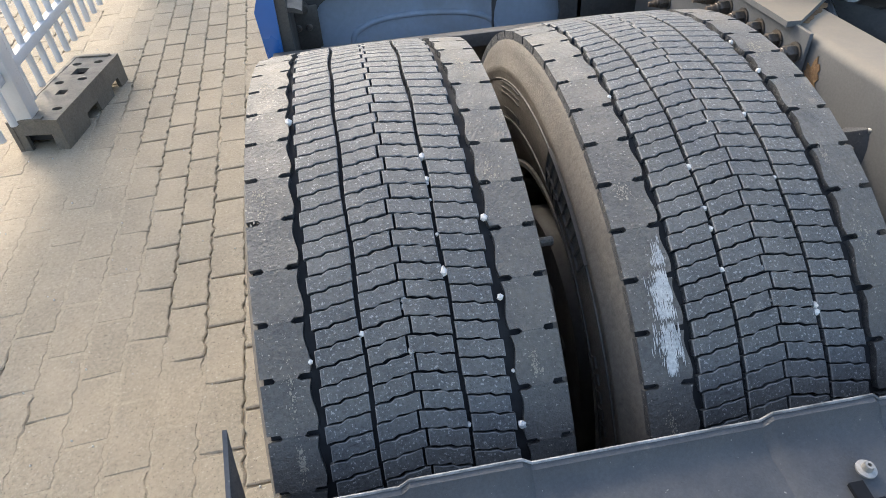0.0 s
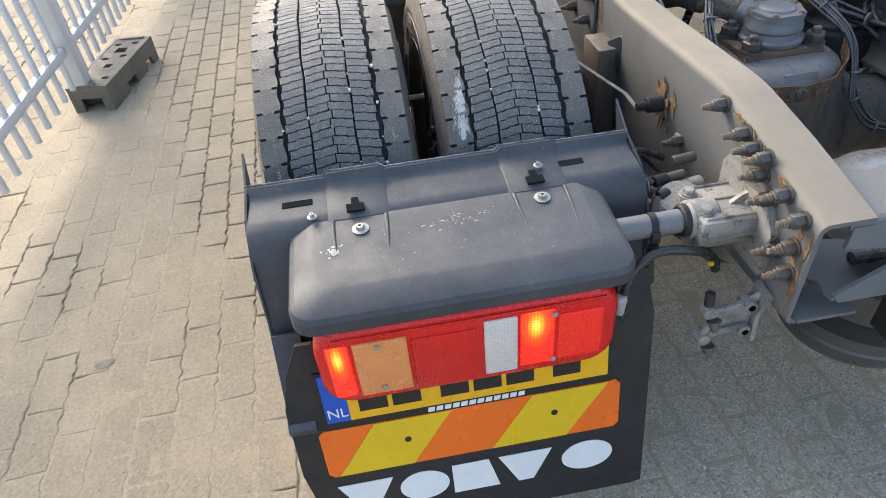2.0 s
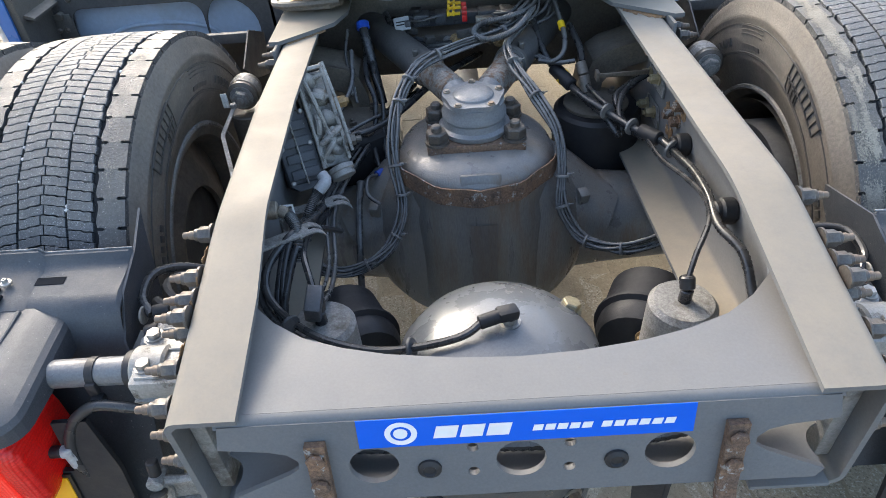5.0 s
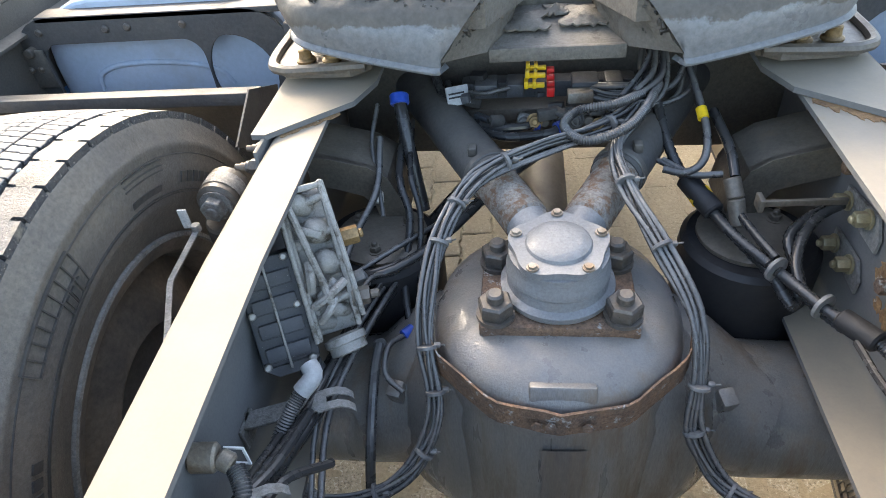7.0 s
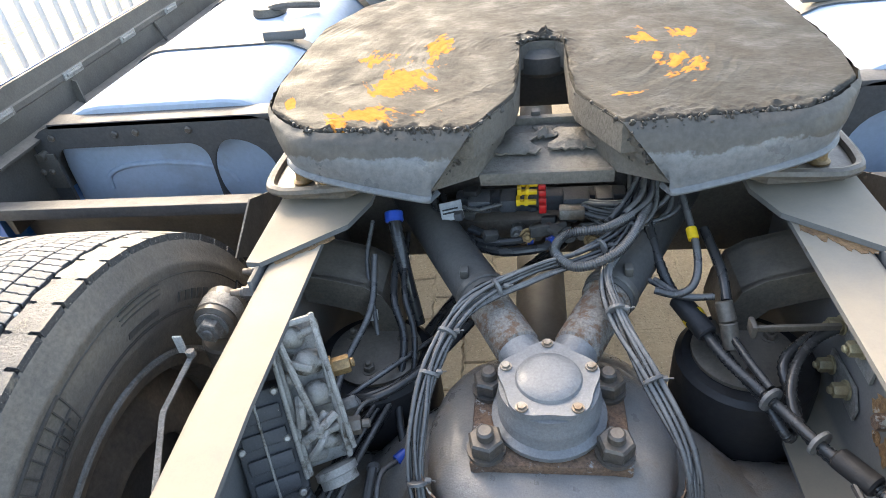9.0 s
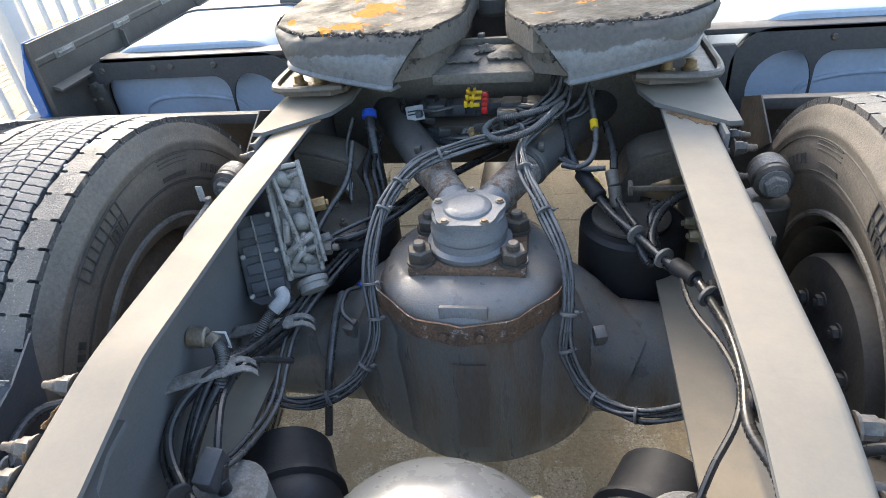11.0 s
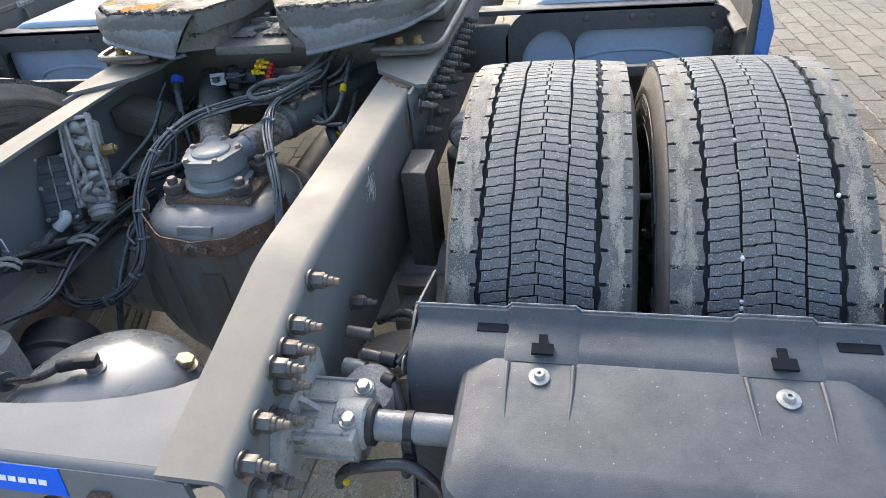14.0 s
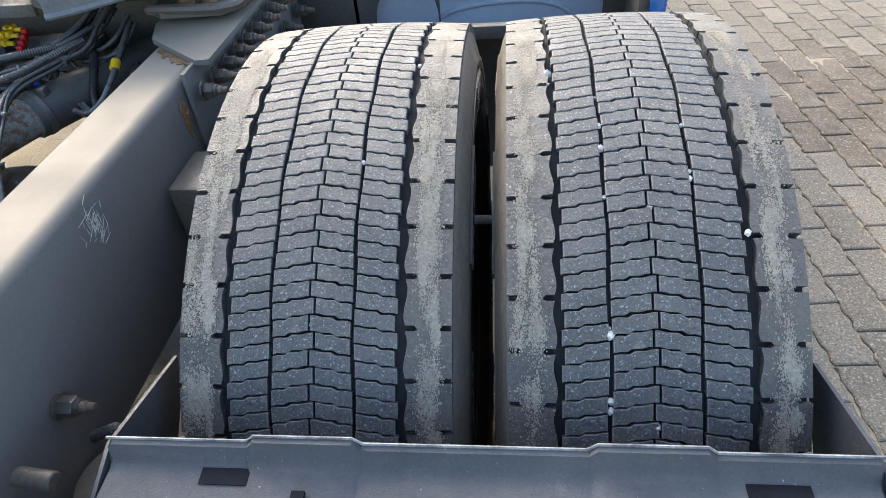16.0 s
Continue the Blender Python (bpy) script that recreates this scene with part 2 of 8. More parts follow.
RUNS = mat("rust_run", (0.125, 0.098, 0.075), 0.4, second=(0.115, 0.108, 0.105), scale=14, fine=200, grain=0.3, bump=0.2, stretch=(2.2, 2.2, 0.25), dirt=(0.13, 0.13, 0.135), dirt_scale=9, dirt_at=0.56, dirt_soft=0.12)
DOME = mat("tank_paint", (0.185, 0.19, 0.193), 0.42, second=(0.145, 0.145, 0.147), scale=9, fine=260, grain=0.25, bump=0.35, bump_scale=160, coat=0.15,
           dirt=(0.13, 0.11, 0.09), dirt_scale=12, dirt_at=0.58, dirt_soft=0.15)
GLOSSY = mat("glossy_tank_paint", (0.118, 0.126, 0.133), 0.30, second=(0.145, 0.148, 0.150), scale=5, fine=240, grain=0.2, bump=0.06, bump_scale=60, coat=0.4,
             dirt=(0.20, 0.18, 0.15), dirt_scale=22, dirt_at=0.66, dirt_soft=0.06)
GREASE = mat("greasy_steel", (0.112, 0.104, 0.091), 0.55, second=(0.145, 0.134, 0.116), scale=7, fine=150, grain=0.3, bump=0.7, bump_scale=120,
             dirt=(0.085, 0.077, 0.066), dirt_scale=16.0, dirt_at=0.56, dirt_soft=0.10, wear_rough=0.15, gloss=0.3)
RAMP = mat("scraped_ramp", (0.135, 0.146, 0.155), 0.36, second=(0.165, 0.17, 0.172), scale=6, fine=160, grain=0.12, bump=0.25, bump_scale=90, gloss=0.4)
BLUE = mat("blue_sticker", (0.0, 0.10, 0.62), 0.45, second=(0.0, 0.108, 0.66), fine=300, grain=0.03, bump=0, gloss=0.2)
SKIRT = mat("blue_paint", (0.02, 0.13, 0.42), 0.3, second=(0.02, 0.12, 0.36), scale=3, grain=0.05, bump=0, coat=0.5)
WHITE = mat("white_print", (0.78, 0.78, 0.78), 0.5, second=(0.7, 0.7, 0.7), grain=0.05, bump=0)
CHALK = mat("scuffed_paint", (0.58, 0.56, 0.52), 0.8, second=(0.40, 0.40, 0.39), scale=60, fine=300, grain=0.4)
FENCE = mat("white_fence_paint", (0.64, 0.64, 0.63), 0.4, second=(0.58, 0.58, 0.56), scale=5, fine=100, grain=0.05, bump=0.03)
YELLOW = mat("plate_yellow", (0.80, 0.40, 0.005), 0.35, second=(0.78, 0.42, 0.01), grain=0.05, bump=0)
CHEV_Y = mat("marker_yellow", (0.78, 0.50, 0.01), 0.35, second=(0.7, 0.45, 0.01), grain=0.06, bump=0.05, bump_scale=600)
CHEV_R = mat("marker_orange", (0.95, 0.165, 0.01), 0.35, second=(0.8, 0.14, 0.01), grain=0.06, bump=0.05, bump_scale=600)
PLATE_BLUE = mat("plate_blue", (0.0, 0.09, 0.55), 0.4, grain=0.04, bump=0)
INK = mat("black_print", (0.012, 0.011, 0.01), 0.5, grain=0.1, bump=0)
SLOT = mat("slot_shadow", (0.016, 0.018, 0.022), 0.95, grain=0.2, bump=0.0, wear_rough=0.04, gloss=0.05)
HOLE = mat("hole_shade", (0.004, 0.004, 0.004), 1.0, grain=0.1, bump=0, wear_rough=0.0)
HOLE.node_tree.nodes["Principled BSDF"].inputs["Specular IOR Level"].default_value = 0.0
RED = mat("red_lens", (0.72, 0.008, 0.006), 0.12, second=(0.58, 0.006, 0.005), scale=14, fine=350, grain=0.3, bump=0.18, bump_scale=420, coat=0.25, gloss=0.35)
AMBER = mat("amber_lens", (0.80, 0.30, 0.10), 0.2, second=(0.75, 0.25, 0.07), fine=350, grain=0.15, bump=0.3, bump_scale=500, coat=0.5)
CLEAR = mat("white_lens", (0.72, 0.66, 0.62), 0.2, second=(0.62, 0.55, 0.52), fine=350, grain=0.2, bump=0.35, bump_scale=450, coat=0.5)
# weak emission added so that the passive reflector glows red
REFLECTOR_GLOW = glowing("lit_lens", (0.62, 0.012, 0.008), (1.0, 0.03, 0.01), 0.12)
BLOCK = mat("recycled_plastic", (0.12, 0.105, 0.085), 0.8, second=(0.17, 0.15, 0.12), scale=7, fine=120, grain=0.3, bump=0.4,
            dust=(0.36, 0.32, 0.26), dust_amount=0.35)
PAVER = mat("concrete_paver", (0.355, 0.292, 0.205), 0.92, second=(0.310, 0.262, 0.193), scale=1.6, fine=90, grain=0.28, bump=1.0, bump_scale=110,
            dirt=(0.41, 0.338, 0.24), dirt_scale=3.5, dirt_at=0.48, dirt_soft=0.25, per_piece=0.05, speck=(0.50, 0.44, 0.34), speck_scale=170, speck_at=0.66)
PAVER_FAR = mat("concrete_paver_far", (0.355, 0.292, 0.205), 0.92, second=(0.310, 0.262, 0.193), scale=1.6, fine=90, grain=0.28, bump=1.0, bump_scale=110,
            dirt=(0.41, 0.338, 0.24), dirt_scale=3.5, dirt_at=0.48, dirt_soft=0.25, per_island=0.05, speck=(0.50, 0.44, 0.34), speck_scale=170, speck_at=0.66)
# gritty pavers behind the truck, colour raised to lift the shade there
PAVER_SHADE_LIFT = mat("shade_lift_paver", (0.450, 0.383, 0.288), 0.9, second=(0.390, 0.337, 0.262), scale=3.0, fine=130, grain=0.35, bump=1.0, bump_scale=200,
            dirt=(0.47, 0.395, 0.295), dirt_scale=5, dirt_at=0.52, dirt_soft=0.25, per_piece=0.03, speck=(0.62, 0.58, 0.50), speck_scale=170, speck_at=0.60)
PAVER_SHADE_LIFT_FAR = mat("shade_lift_paver_far", (0.450, 0.383, 0.288), 0.9, second=(0.390, 0.337, 0.262), scale=3.0, fine=130, grain=0.35, bump=1.0, bump_scale=200,
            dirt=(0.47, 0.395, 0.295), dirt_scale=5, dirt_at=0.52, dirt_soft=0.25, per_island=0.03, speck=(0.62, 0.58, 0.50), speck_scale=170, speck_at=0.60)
# darker, greyer pavers for everything right of the truck
PAVER_RIGHT = mat("older_paver", (0.232, 0.198, 0.150), 0.9, second=(0.18, 0.155, 0.122), scale=1.1, fine=120, grain=0.4, bump=1.0, bump_scale=230,
                dirt=(0.265, 0.225, 0.168), dirt_scale=4, dirt_at=0.48, dirt_soft=0.2, per_island=0.16, speck=(0.42, 0.38, 0.31), speck_scale=190, speck_at=0.60)
PAVER_WET = mat("stained_paver", (0.115, 0.088, 0.062), 0.8, second=(0.16, 0.128, 0.094), scale=5, fine=120, grain=0.4, bump=1.0, bump_scale=230,
                dirt=(0.23, 0.19, 0.14), dirt_scale=5, dirt_at=0.50, dirt_soft=0.2, per_island=0.06, speck=(0.42, 0.38, 0.31), speck_scale=190, speck_at=0.62)
PEEL = mat("peeling_paint", (0.23, 0.215, 0.195), 0.6, second=(0.15, 0.125, 0.10), scale=30, fine=260, grain=0.6, bump=1.0, bump_scale=110,
           dirt=(0.15, 0.09, 0.055), dirt_scale=60, dirt_at=0.49, dirt_soft=0.10)
FLAKE = mat("flaking_rust", (0.30, 0.185, 0.085), 0.85, second=(0.15, 0.085, 0.045), scale=60, fine=240, grain=0.6, bump=1.0, bump_scale=200, dirt=(0.40, 0.37, 0.31), dirt_scale=50, dirt_at=0.6, dirt_soft=0.06)
SAND = mat("joint_sand", (0.395, 0.325, 0.228), 0.95, second=(0.345, 0.288, 0.208), scale=3.0, fine=110, grain=0.28, bump=1.0, bump_scale=110,
           dirt=(0.36, 0.295, 0.21), dirt_scale=9, dirt_at=0.52, dirt_soft=0.2, speck=(0.54, 0.47, 0.36), speck_scale=170, speck_at=0.66)
RIM = mat("rim_steel", (0.10, 0.09, 0.08), 0.6, 0.2, second=(0.22, 0.18, 0.14), scale=9, fine=120, grain=0.3)
SPARK_RED = mat("red_fuse", (0.65, 0.02, 0.02), 0.4, bump=0)
SPARK_YELLOW = mat("yellow_fuse", (0.85, 0.55, 0.02), 0.4, bump=0)
HOSE_BLUE = mat("blue_collar", (0.02, 0.08, 0.45), 0.4, bump=0)
TOFFEE = mat("gold_passivated", (0.33, 0.22, 0.10), 0.5, 0.4, second=(0.20, 0.13, 0.065), scale=40, fine=200, grain=0.4)
GILT = mat("yellow_zinc", (0.42, 0.37, 0.24), 0.45, 0.4, second=(0.28, 0.23, 0.14), scale=50, fine=200, grain=0.4)


def masked(m, patches, centre, under, bare_above=None):
    """Grease that is scraped along arcs down to another colour inside the patches (x, y, half widths), or ends in a ragged line."""
    n, l = m.node_tree.nodes, m.node_tree.links
    bsdf = n["Principled BSDF"]
    old_col, old_rough = bsdf.inputs["Base Color"].links[0].from_socket, bsdf.inputs["Roughness"].links[0].from_socket
    where = n.new("ShaderNodeTexCoord").outputs["Object"]

    def vec(op, a, b=None):
        v = n.new("ShaderNodeVectorMath")
        v.operation = op
        for sock, x in zip(v.inputs, (a, b)):
            if isinstance(x, bpy.types.NodeSocket):
                l.new(x, sock)
            elif x is not None:
                sock.default_value = x
        return v.outputs["Value" if op in ("LENGTH", "DOT_PRODUCT") else "Vector"]

    def num(op, a, b=0.0, c=0.0):
        v = n.new("ShaderNodeMath")
        v.operation = op
        for sock, x in zip(v.inputs, (a, b, c)):
            if isinstance(x, bpy.types.NodeSocket):
                l.new(x, sock)
            else:
                sock.default_value = x
        return v.outputs[0]

    def speckle(v, scale, detail=5.0):
        t = n.new("ShaderNodeTexNoise")
        t.inputs["Scale"].default_value, t.inputs["Detail"].default_value, t.inputs["Roughness"].default_value = scale, detail, 0.65
        l.new(v, t.inputs["Vector"])
        return t.outputs[0]

    if bare_above is None:
        rel = vec("SUBTRACT", where, (*centre, 0.0))
        sep = n.new("ShaderNodeSeparateXYZ")
        l.new(rel, sep.inputs[0])
        com = n.new("ShaderNodeCombineXYZ")
        l.new(num("MULTIPLY", num("POWER", num("ADD", num("MULTIPLY", sep.outputs[0], sep.outputs[0]), num("MULTIPLY", sep.outputs[1], sep.outputs[1])), 0.5), 46.0), com.inputs[0])
        l.new(num("MULTIPLY", num("ARCTAN2", sep.outputs[1], sep.outputs[0]), 3.2), com.inputs[1])
        streak = num("ADD", num("MULTIPLY", speckle(com.outputs[0], 1.0), 0.9), num("MULTIPLY", speckle(where, 26.0), 0.7))
        scratch = n.new("ShaderNodeBump")
        scratch.inputs["Strength"].default_value, scratch.inputs["Distance"].default_value = 0.55, 0.004
        l.new(streak, scratch.inputs["Height"])
        l.new(bsdf.inputs["Normal"].links[0].from_socket, scratch.inputs["Normal"])
        l.new(scratch.outputs[0], bsdf.inputs["Normal"])
        near = None
        for cx, cy, rx, ry in patches:
            d = vec("LENGTH", vec("MULTIPLY", vec("SUBTRACT", where, (cx, cy, 0.0)), (1 / rx, 1 / ry, 0.0)))
            here = num("MAXIMUM", num("SUBTRACT", 1.15, d), 0.0)
            near = here if near is None else num("MAXIMUM", near, here)
        fac = num("MULTIPLY", num("SUBTRACT", num("ADD", num("MULTIPLY", near, 0.50), num("MULTIPLY", streak, 1.9)), 1.80), 9.0)
        fac = num("MULTIPLY", num("GREATER_THAN", near, 0.001), fac)
    else:
        sep = n.new("ShaderNodeSeparateXYZ")
        l.new(where, sep.inputs[0])
        edge = num("ADD", num("MULTIPLY", speckle(where, 7.0), 0.075), num("MULTIPLY", speckle(where, 70.0), 0.016))
        fac = num("MULTIPLY", num("SUBTRACT", num("ADD", sep.outputs[2], edge), bare_above + 0.0455), 260.0)
    clamp = n.new("ShaderNodeClamp")
    l.new(fac, clamp.inputs[0])
    mixed = n.new("ShaderNodeMix")
    mixed.data_type = "RGBA"
    l.new(clamp.outputs[0], mixed.inputs[0])
    l.new(old_col, mixed.inputs[6])
    mixed.inputs[7].default_value = (*under, 1.0)
    grit_by = n.new("ShaderNodeMix")
    grit_by.data_type, grit_by.blend_type = "RGBA", "MULTIPLY"
    grit_by.inputs[0].default_value = 0.6
    l.new(mixed.outputs[2], grit_by.inputs[6])
    tone = n.new("ShaderNodeMapRange")
    tone.inputs["From Min"].default_value, tone.inputs["From Max"].default_value = 0.25, 0.7
    tone.inputs["To Min"].default_value, tone.inputs["To Max"].default_value = 0.55, 1.25
    l.new(speckle(where, 95.0), tone.inputs[0])
    tones = n.new("ShaderNodeCombineColor")
    for k in range(3):
        l.new(tone.outputs[0], tones.inputs[k])
    l.new(tones.outputs[0], grit_by.inputs[7])
    l.new(grit_by.outputs[2], bsdf.inputs["Base Color"])
    smooth_by = n.new("ShaderNodeMix")
    l.new(clamp.outputs[0], smooth_by.inputs[0])
    l.new(old_rough, smooth_by.inputs[2])
    smooth_by.inputs[3].default_value = 0.55 if bare_above else 0.95
    l.new(smooth_by.outputs[0], bsdf.inputs["Roughness"])
    return m


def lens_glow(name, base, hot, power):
    """A ribbed lens, the glow of its unbuilt bulb put into the emission: bright at its middle, falling off towards the
    edge of the chamber.
    """
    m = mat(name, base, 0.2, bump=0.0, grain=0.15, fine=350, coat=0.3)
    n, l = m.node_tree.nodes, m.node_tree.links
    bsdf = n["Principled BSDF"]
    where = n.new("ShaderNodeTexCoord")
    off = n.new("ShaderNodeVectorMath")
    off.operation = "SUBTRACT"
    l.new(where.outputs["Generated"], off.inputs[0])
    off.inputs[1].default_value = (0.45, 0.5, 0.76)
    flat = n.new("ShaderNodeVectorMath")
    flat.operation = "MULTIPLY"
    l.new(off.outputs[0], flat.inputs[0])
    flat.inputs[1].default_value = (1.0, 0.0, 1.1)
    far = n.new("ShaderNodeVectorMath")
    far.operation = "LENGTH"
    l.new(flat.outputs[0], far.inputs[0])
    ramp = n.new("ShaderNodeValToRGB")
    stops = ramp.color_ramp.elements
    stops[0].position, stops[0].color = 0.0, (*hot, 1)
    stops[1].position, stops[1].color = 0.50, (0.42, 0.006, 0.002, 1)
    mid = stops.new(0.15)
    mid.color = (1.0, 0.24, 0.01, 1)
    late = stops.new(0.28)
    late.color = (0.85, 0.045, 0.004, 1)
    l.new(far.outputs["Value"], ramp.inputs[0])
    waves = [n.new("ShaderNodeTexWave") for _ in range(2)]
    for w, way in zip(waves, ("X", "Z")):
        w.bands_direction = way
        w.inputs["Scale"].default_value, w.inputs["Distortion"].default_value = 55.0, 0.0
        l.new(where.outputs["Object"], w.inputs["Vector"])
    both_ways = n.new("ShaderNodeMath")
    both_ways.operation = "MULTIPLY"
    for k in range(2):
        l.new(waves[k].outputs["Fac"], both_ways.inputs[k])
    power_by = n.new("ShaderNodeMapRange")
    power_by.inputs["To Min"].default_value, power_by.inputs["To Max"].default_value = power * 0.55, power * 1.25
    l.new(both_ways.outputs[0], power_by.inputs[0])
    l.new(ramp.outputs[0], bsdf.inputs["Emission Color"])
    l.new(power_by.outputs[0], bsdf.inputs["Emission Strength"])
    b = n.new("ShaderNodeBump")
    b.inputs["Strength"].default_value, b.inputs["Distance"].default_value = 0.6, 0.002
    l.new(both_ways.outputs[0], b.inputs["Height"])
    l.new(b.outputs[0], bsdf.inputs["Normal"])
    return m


def ribbed(m, scale=55.0, strength=0.5):
    """Fine prisms moulded into a lamp lens."""
    n, l = m.node_tree.nodes, m.node_tree.links
    where = n.new("ShaderNodeTexCoord")
    waves = [n.new("ShaderNodeTexWave") for _ in range(2)]
    for w, way in zip(waves, ("X", "Z")):
        w.bands_direction = way
        w.inputs["Scale"].default_value, w.inputs["Distortion"].default_value = scale, 0.0
        l.new(where.outputs["Object"], w.inputs["Vector"])
    both_ways = n.new("ShaderNodeMath")
    both_ways.operation = "ADD"
    for k in range(2):
        l.new(waves[k].outputs["Fac"], both_ways.inputs[k])
    b = n.new("ShaderNodeBump")
    b.inputs["Strength"].default_value, b.inputs["Distance"].default_value = strength, 0.002
    l.new(both_ways.outputs[0], b.inputs["Height"])
    l.new(b.outputs[0], n["Principled BSDF"].inputs["Normal"])
    return m


PATCHES = [(-0.250, 0.50, 0.072, 0.105), (-0.285, 0.350, 0.105, 0.040), (-0.205, 0.64, 0.030, 0.09), (-0.315, 0.60, 0.045, 0.055), (0.214, 0.50, 0.046, 0.075), (0.165, 0.63, 0.030, 0.06), (0.235, 0.64, 0.03, 0.035), (0.115, 0.385, 0.035, 0.018), (-0.425, 0.42, 0.014, 0.04), (0.05, 0.41, 0.016, 0.014), (0.31, 0.95, 0.05, 0.03)]
PLATE = masked(mat("greasy_plate", (0.038, 0.037, 0.032), 0.6, second=(0.050, 0.043, 0.035), scale=5, fine=170, grain=0.25, bump=0.5, bump_scale=140, dirt=(0.066, 0.062, 0.055), dirt_scale=11, dirt_at=0.56, dirt_soft=0.10, wear_rough=0.18, gloss=0.13), PATCHES, (0.0, 0.60), (0.46, 0.185, 0.030))
RAMP = masked(RAMP, (), (0, 0), (0.088, 0.081, 0.070), 1.018)
CLUMP = mat("old_grease", (0.040, 0.037, 0.033), 0.42, second=(0.060, 0.055, 0.047), scale=30, fine=220, grain=0.3, bump=0.5, bump_scale=200, gloss=0.4)
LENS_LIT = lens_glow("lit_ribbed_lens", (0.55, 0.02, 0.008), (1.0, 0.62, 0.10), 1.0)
for lens_mat in (RED, AMBER, CLEAR, REFLECTOR_GLOW):
    ribbed(lens_mat, 60.0, 0.35)


class Mesh:
    """Vertices and faces of one part, gathered from simple solids."""

    def __init__(self):
        self.v, self.f = [], []

    def add(self, verts, faces):
        k = len(self.v)
        self.v += [tuple(p) for p in verts]
        self.f += [tuple(i + k for i in q) for q in faces]
        return self

    def box(self, x0, x1, y0, y1, z0, z1, bevel=0.0, turn=None, seg=2):
        c = Vector(((x0 + x1) / 2, (y0 + y1) / 2, (z0 + z1) / 2))
        bm = bmesh.new()
        bmesh.ops.create_cube(bm, size=1)
        bmesh.ops.scale(bm, vec=(abs(x1 - x0), abs(y1 - y0), abs(z1 - z0)), verts=bm.verts)
        if bevel:
            bmesh.ops.bevel(bm, geom=bm.edges[:], offset=bevel, segments=seg, profile=0.5, affect="EDGES")
        m = Matrix.Translation(c) @ (turn.to_4x4() if turn else Matrix())
        bm.verts.index_update()
        self.add([m @ p.co for p in bm.verts], [[p.index for p in q.verts] for q in bm.faces])
        bm.free()
        return self

    def lathe(self, profile, origin=(0, 0, 0), axis=(0, 0, 1), n=24, caps=True, phase=0.0, squash=(1, 1)):
        """profile: (radius, height along the axis)."""
        o, w = Vector(origin), Vector(axis).normalized()
        u = w.orthogonal().normalized()
        q = w.cross(u)
        verts, faces = [], []
        for r, h in profile:
            for k in range(n):
                a = phase + 2 * math.pi * k / n
                verts.append(o + w * h + u * (r * math.cos(a) * squash[0]) + q * (r * math.sin(a) * squash[1]))
        for j in range(len(profile) - 1):
            for k in range(n):
                k2 = (k + 1) % n
                faces.append((j * n + k, j * n + k2, (j + 1) * n + k2, (j + 1) * n + k))
        if caps:
            faces.append(tuple(range(n))[::-1])
            faces.append(tuple(range((len(profile) - 1) * n, len(profile) * n)))
        return self.add(verts, faces)

    def rod(self, a, b, r, n=16, bevel=0.0, r2=None):
        a, b = Vector(a), Vector(b)
        h, r2 = (b - a).length, r if r2 is None else r2
        prof = [(r, 0), (r2, h)]
        if bevel:
            prof = [(r - bevel, 0), (r, bevel), (r2, h - bevel), (r2 - bevel, h)]
        return self.lathe(prof, a, b - a, n)

    def tube(self, pts, r, n=8, smooth=4):
        pts = spline(pts, smooth) if smooth > 1 else [Vector(p) for p in pts]
        verts, faces = [], []
        t0 = (pts[1] - pts[0]).normalized()
        u = t0.orthogonal().normalized()
        for i, p in enumerate(pts):
            t = (pts[min(i + 1, len(pts) - 1)] - pts[max(i - 1, 0)]).normalized()
            u = (u - t * u.dot(t)).normalized()
            q = t.cross(u)
            rr = r(i / (len(pts) - 1)) if callable(r) else r
            for k in range(n):
                a = 2 * math.pi * k / n
                verts.append(p + u * (rr * math.cos(a)) + q * (rr * math.sin(a)))
        for i in range(len(pts) - 1):
            for k in range(n):
                k2 = (k + 1) % n
                faces.append((i * n + k, i * n + k2, (i + 1) * n + k2, (i + 1) * n + k))
        faces += [tuple(range(n))[::-1], tuple(range((len(pts) - 1) * n, len(pts) * n))]
        return self.add(verts, faces)

    def prism(self, poly, origin, u, v, depth):
        """A flat outline (in the directions u and v from origin) given the depth vector."""
        o, u, v, d = Vector(origin), Vector(u), Vector(v), Vector(depth)
        n = len(poly)
        base = [o + u * a + v * b for a, b in poly]
        faces = [tuple(range(n)), tuple(range(2 * n - 1, n - 1, -1))]
        faces += [((k + 1) % n, k, n + k, n + (k + 1) % n) for k in range(n)]
        return self.add(base + [p + d for p in base], faces)

    def sheet(self, rows, thick, normal=None):
        """A bent sheet through rows of points, thickened along the given direction."""
        nr, nc = len(rows), len(rows[0])
        d = Vector(normal) * thick
        top = [Vector(p) for row in rows for p in row]
        verts = top + [p - d for p in top]
        k = nr * nc
        faces = []
        for i in range(nr - 1):
            for j in range(nc - 1):
                a, b, c, e = i * nc + j, i * nc + j + 1, (i + 1) * nc + j + 1, (i + 1) * nc + j
                faces += [(a, b, c, e), (k + e, k + c, k + b, k + a)]
        rim = [(i * nc, (i + 1) * nc) for i in range(nr - 1)] + [((i + 1) * nc + nc - 1, i * nc + nc - 1) for i in range(nr - 1)]
        rim += [(j + 1, j) for j in range(nc - 1)] + [((nr - 1) * nc + j, (nr - 1) * nc + j + 1) for j in range(nc - 1)]
        faces += [(a, b, k + b, k + a) for a, b in rim]
        return self.add(verts, faces)

    def nut(self, at, axis, r=0.016, h=0.014, washer=True, stud=0.02):
        a, w = Vector(at), Vector(axis).normalized()
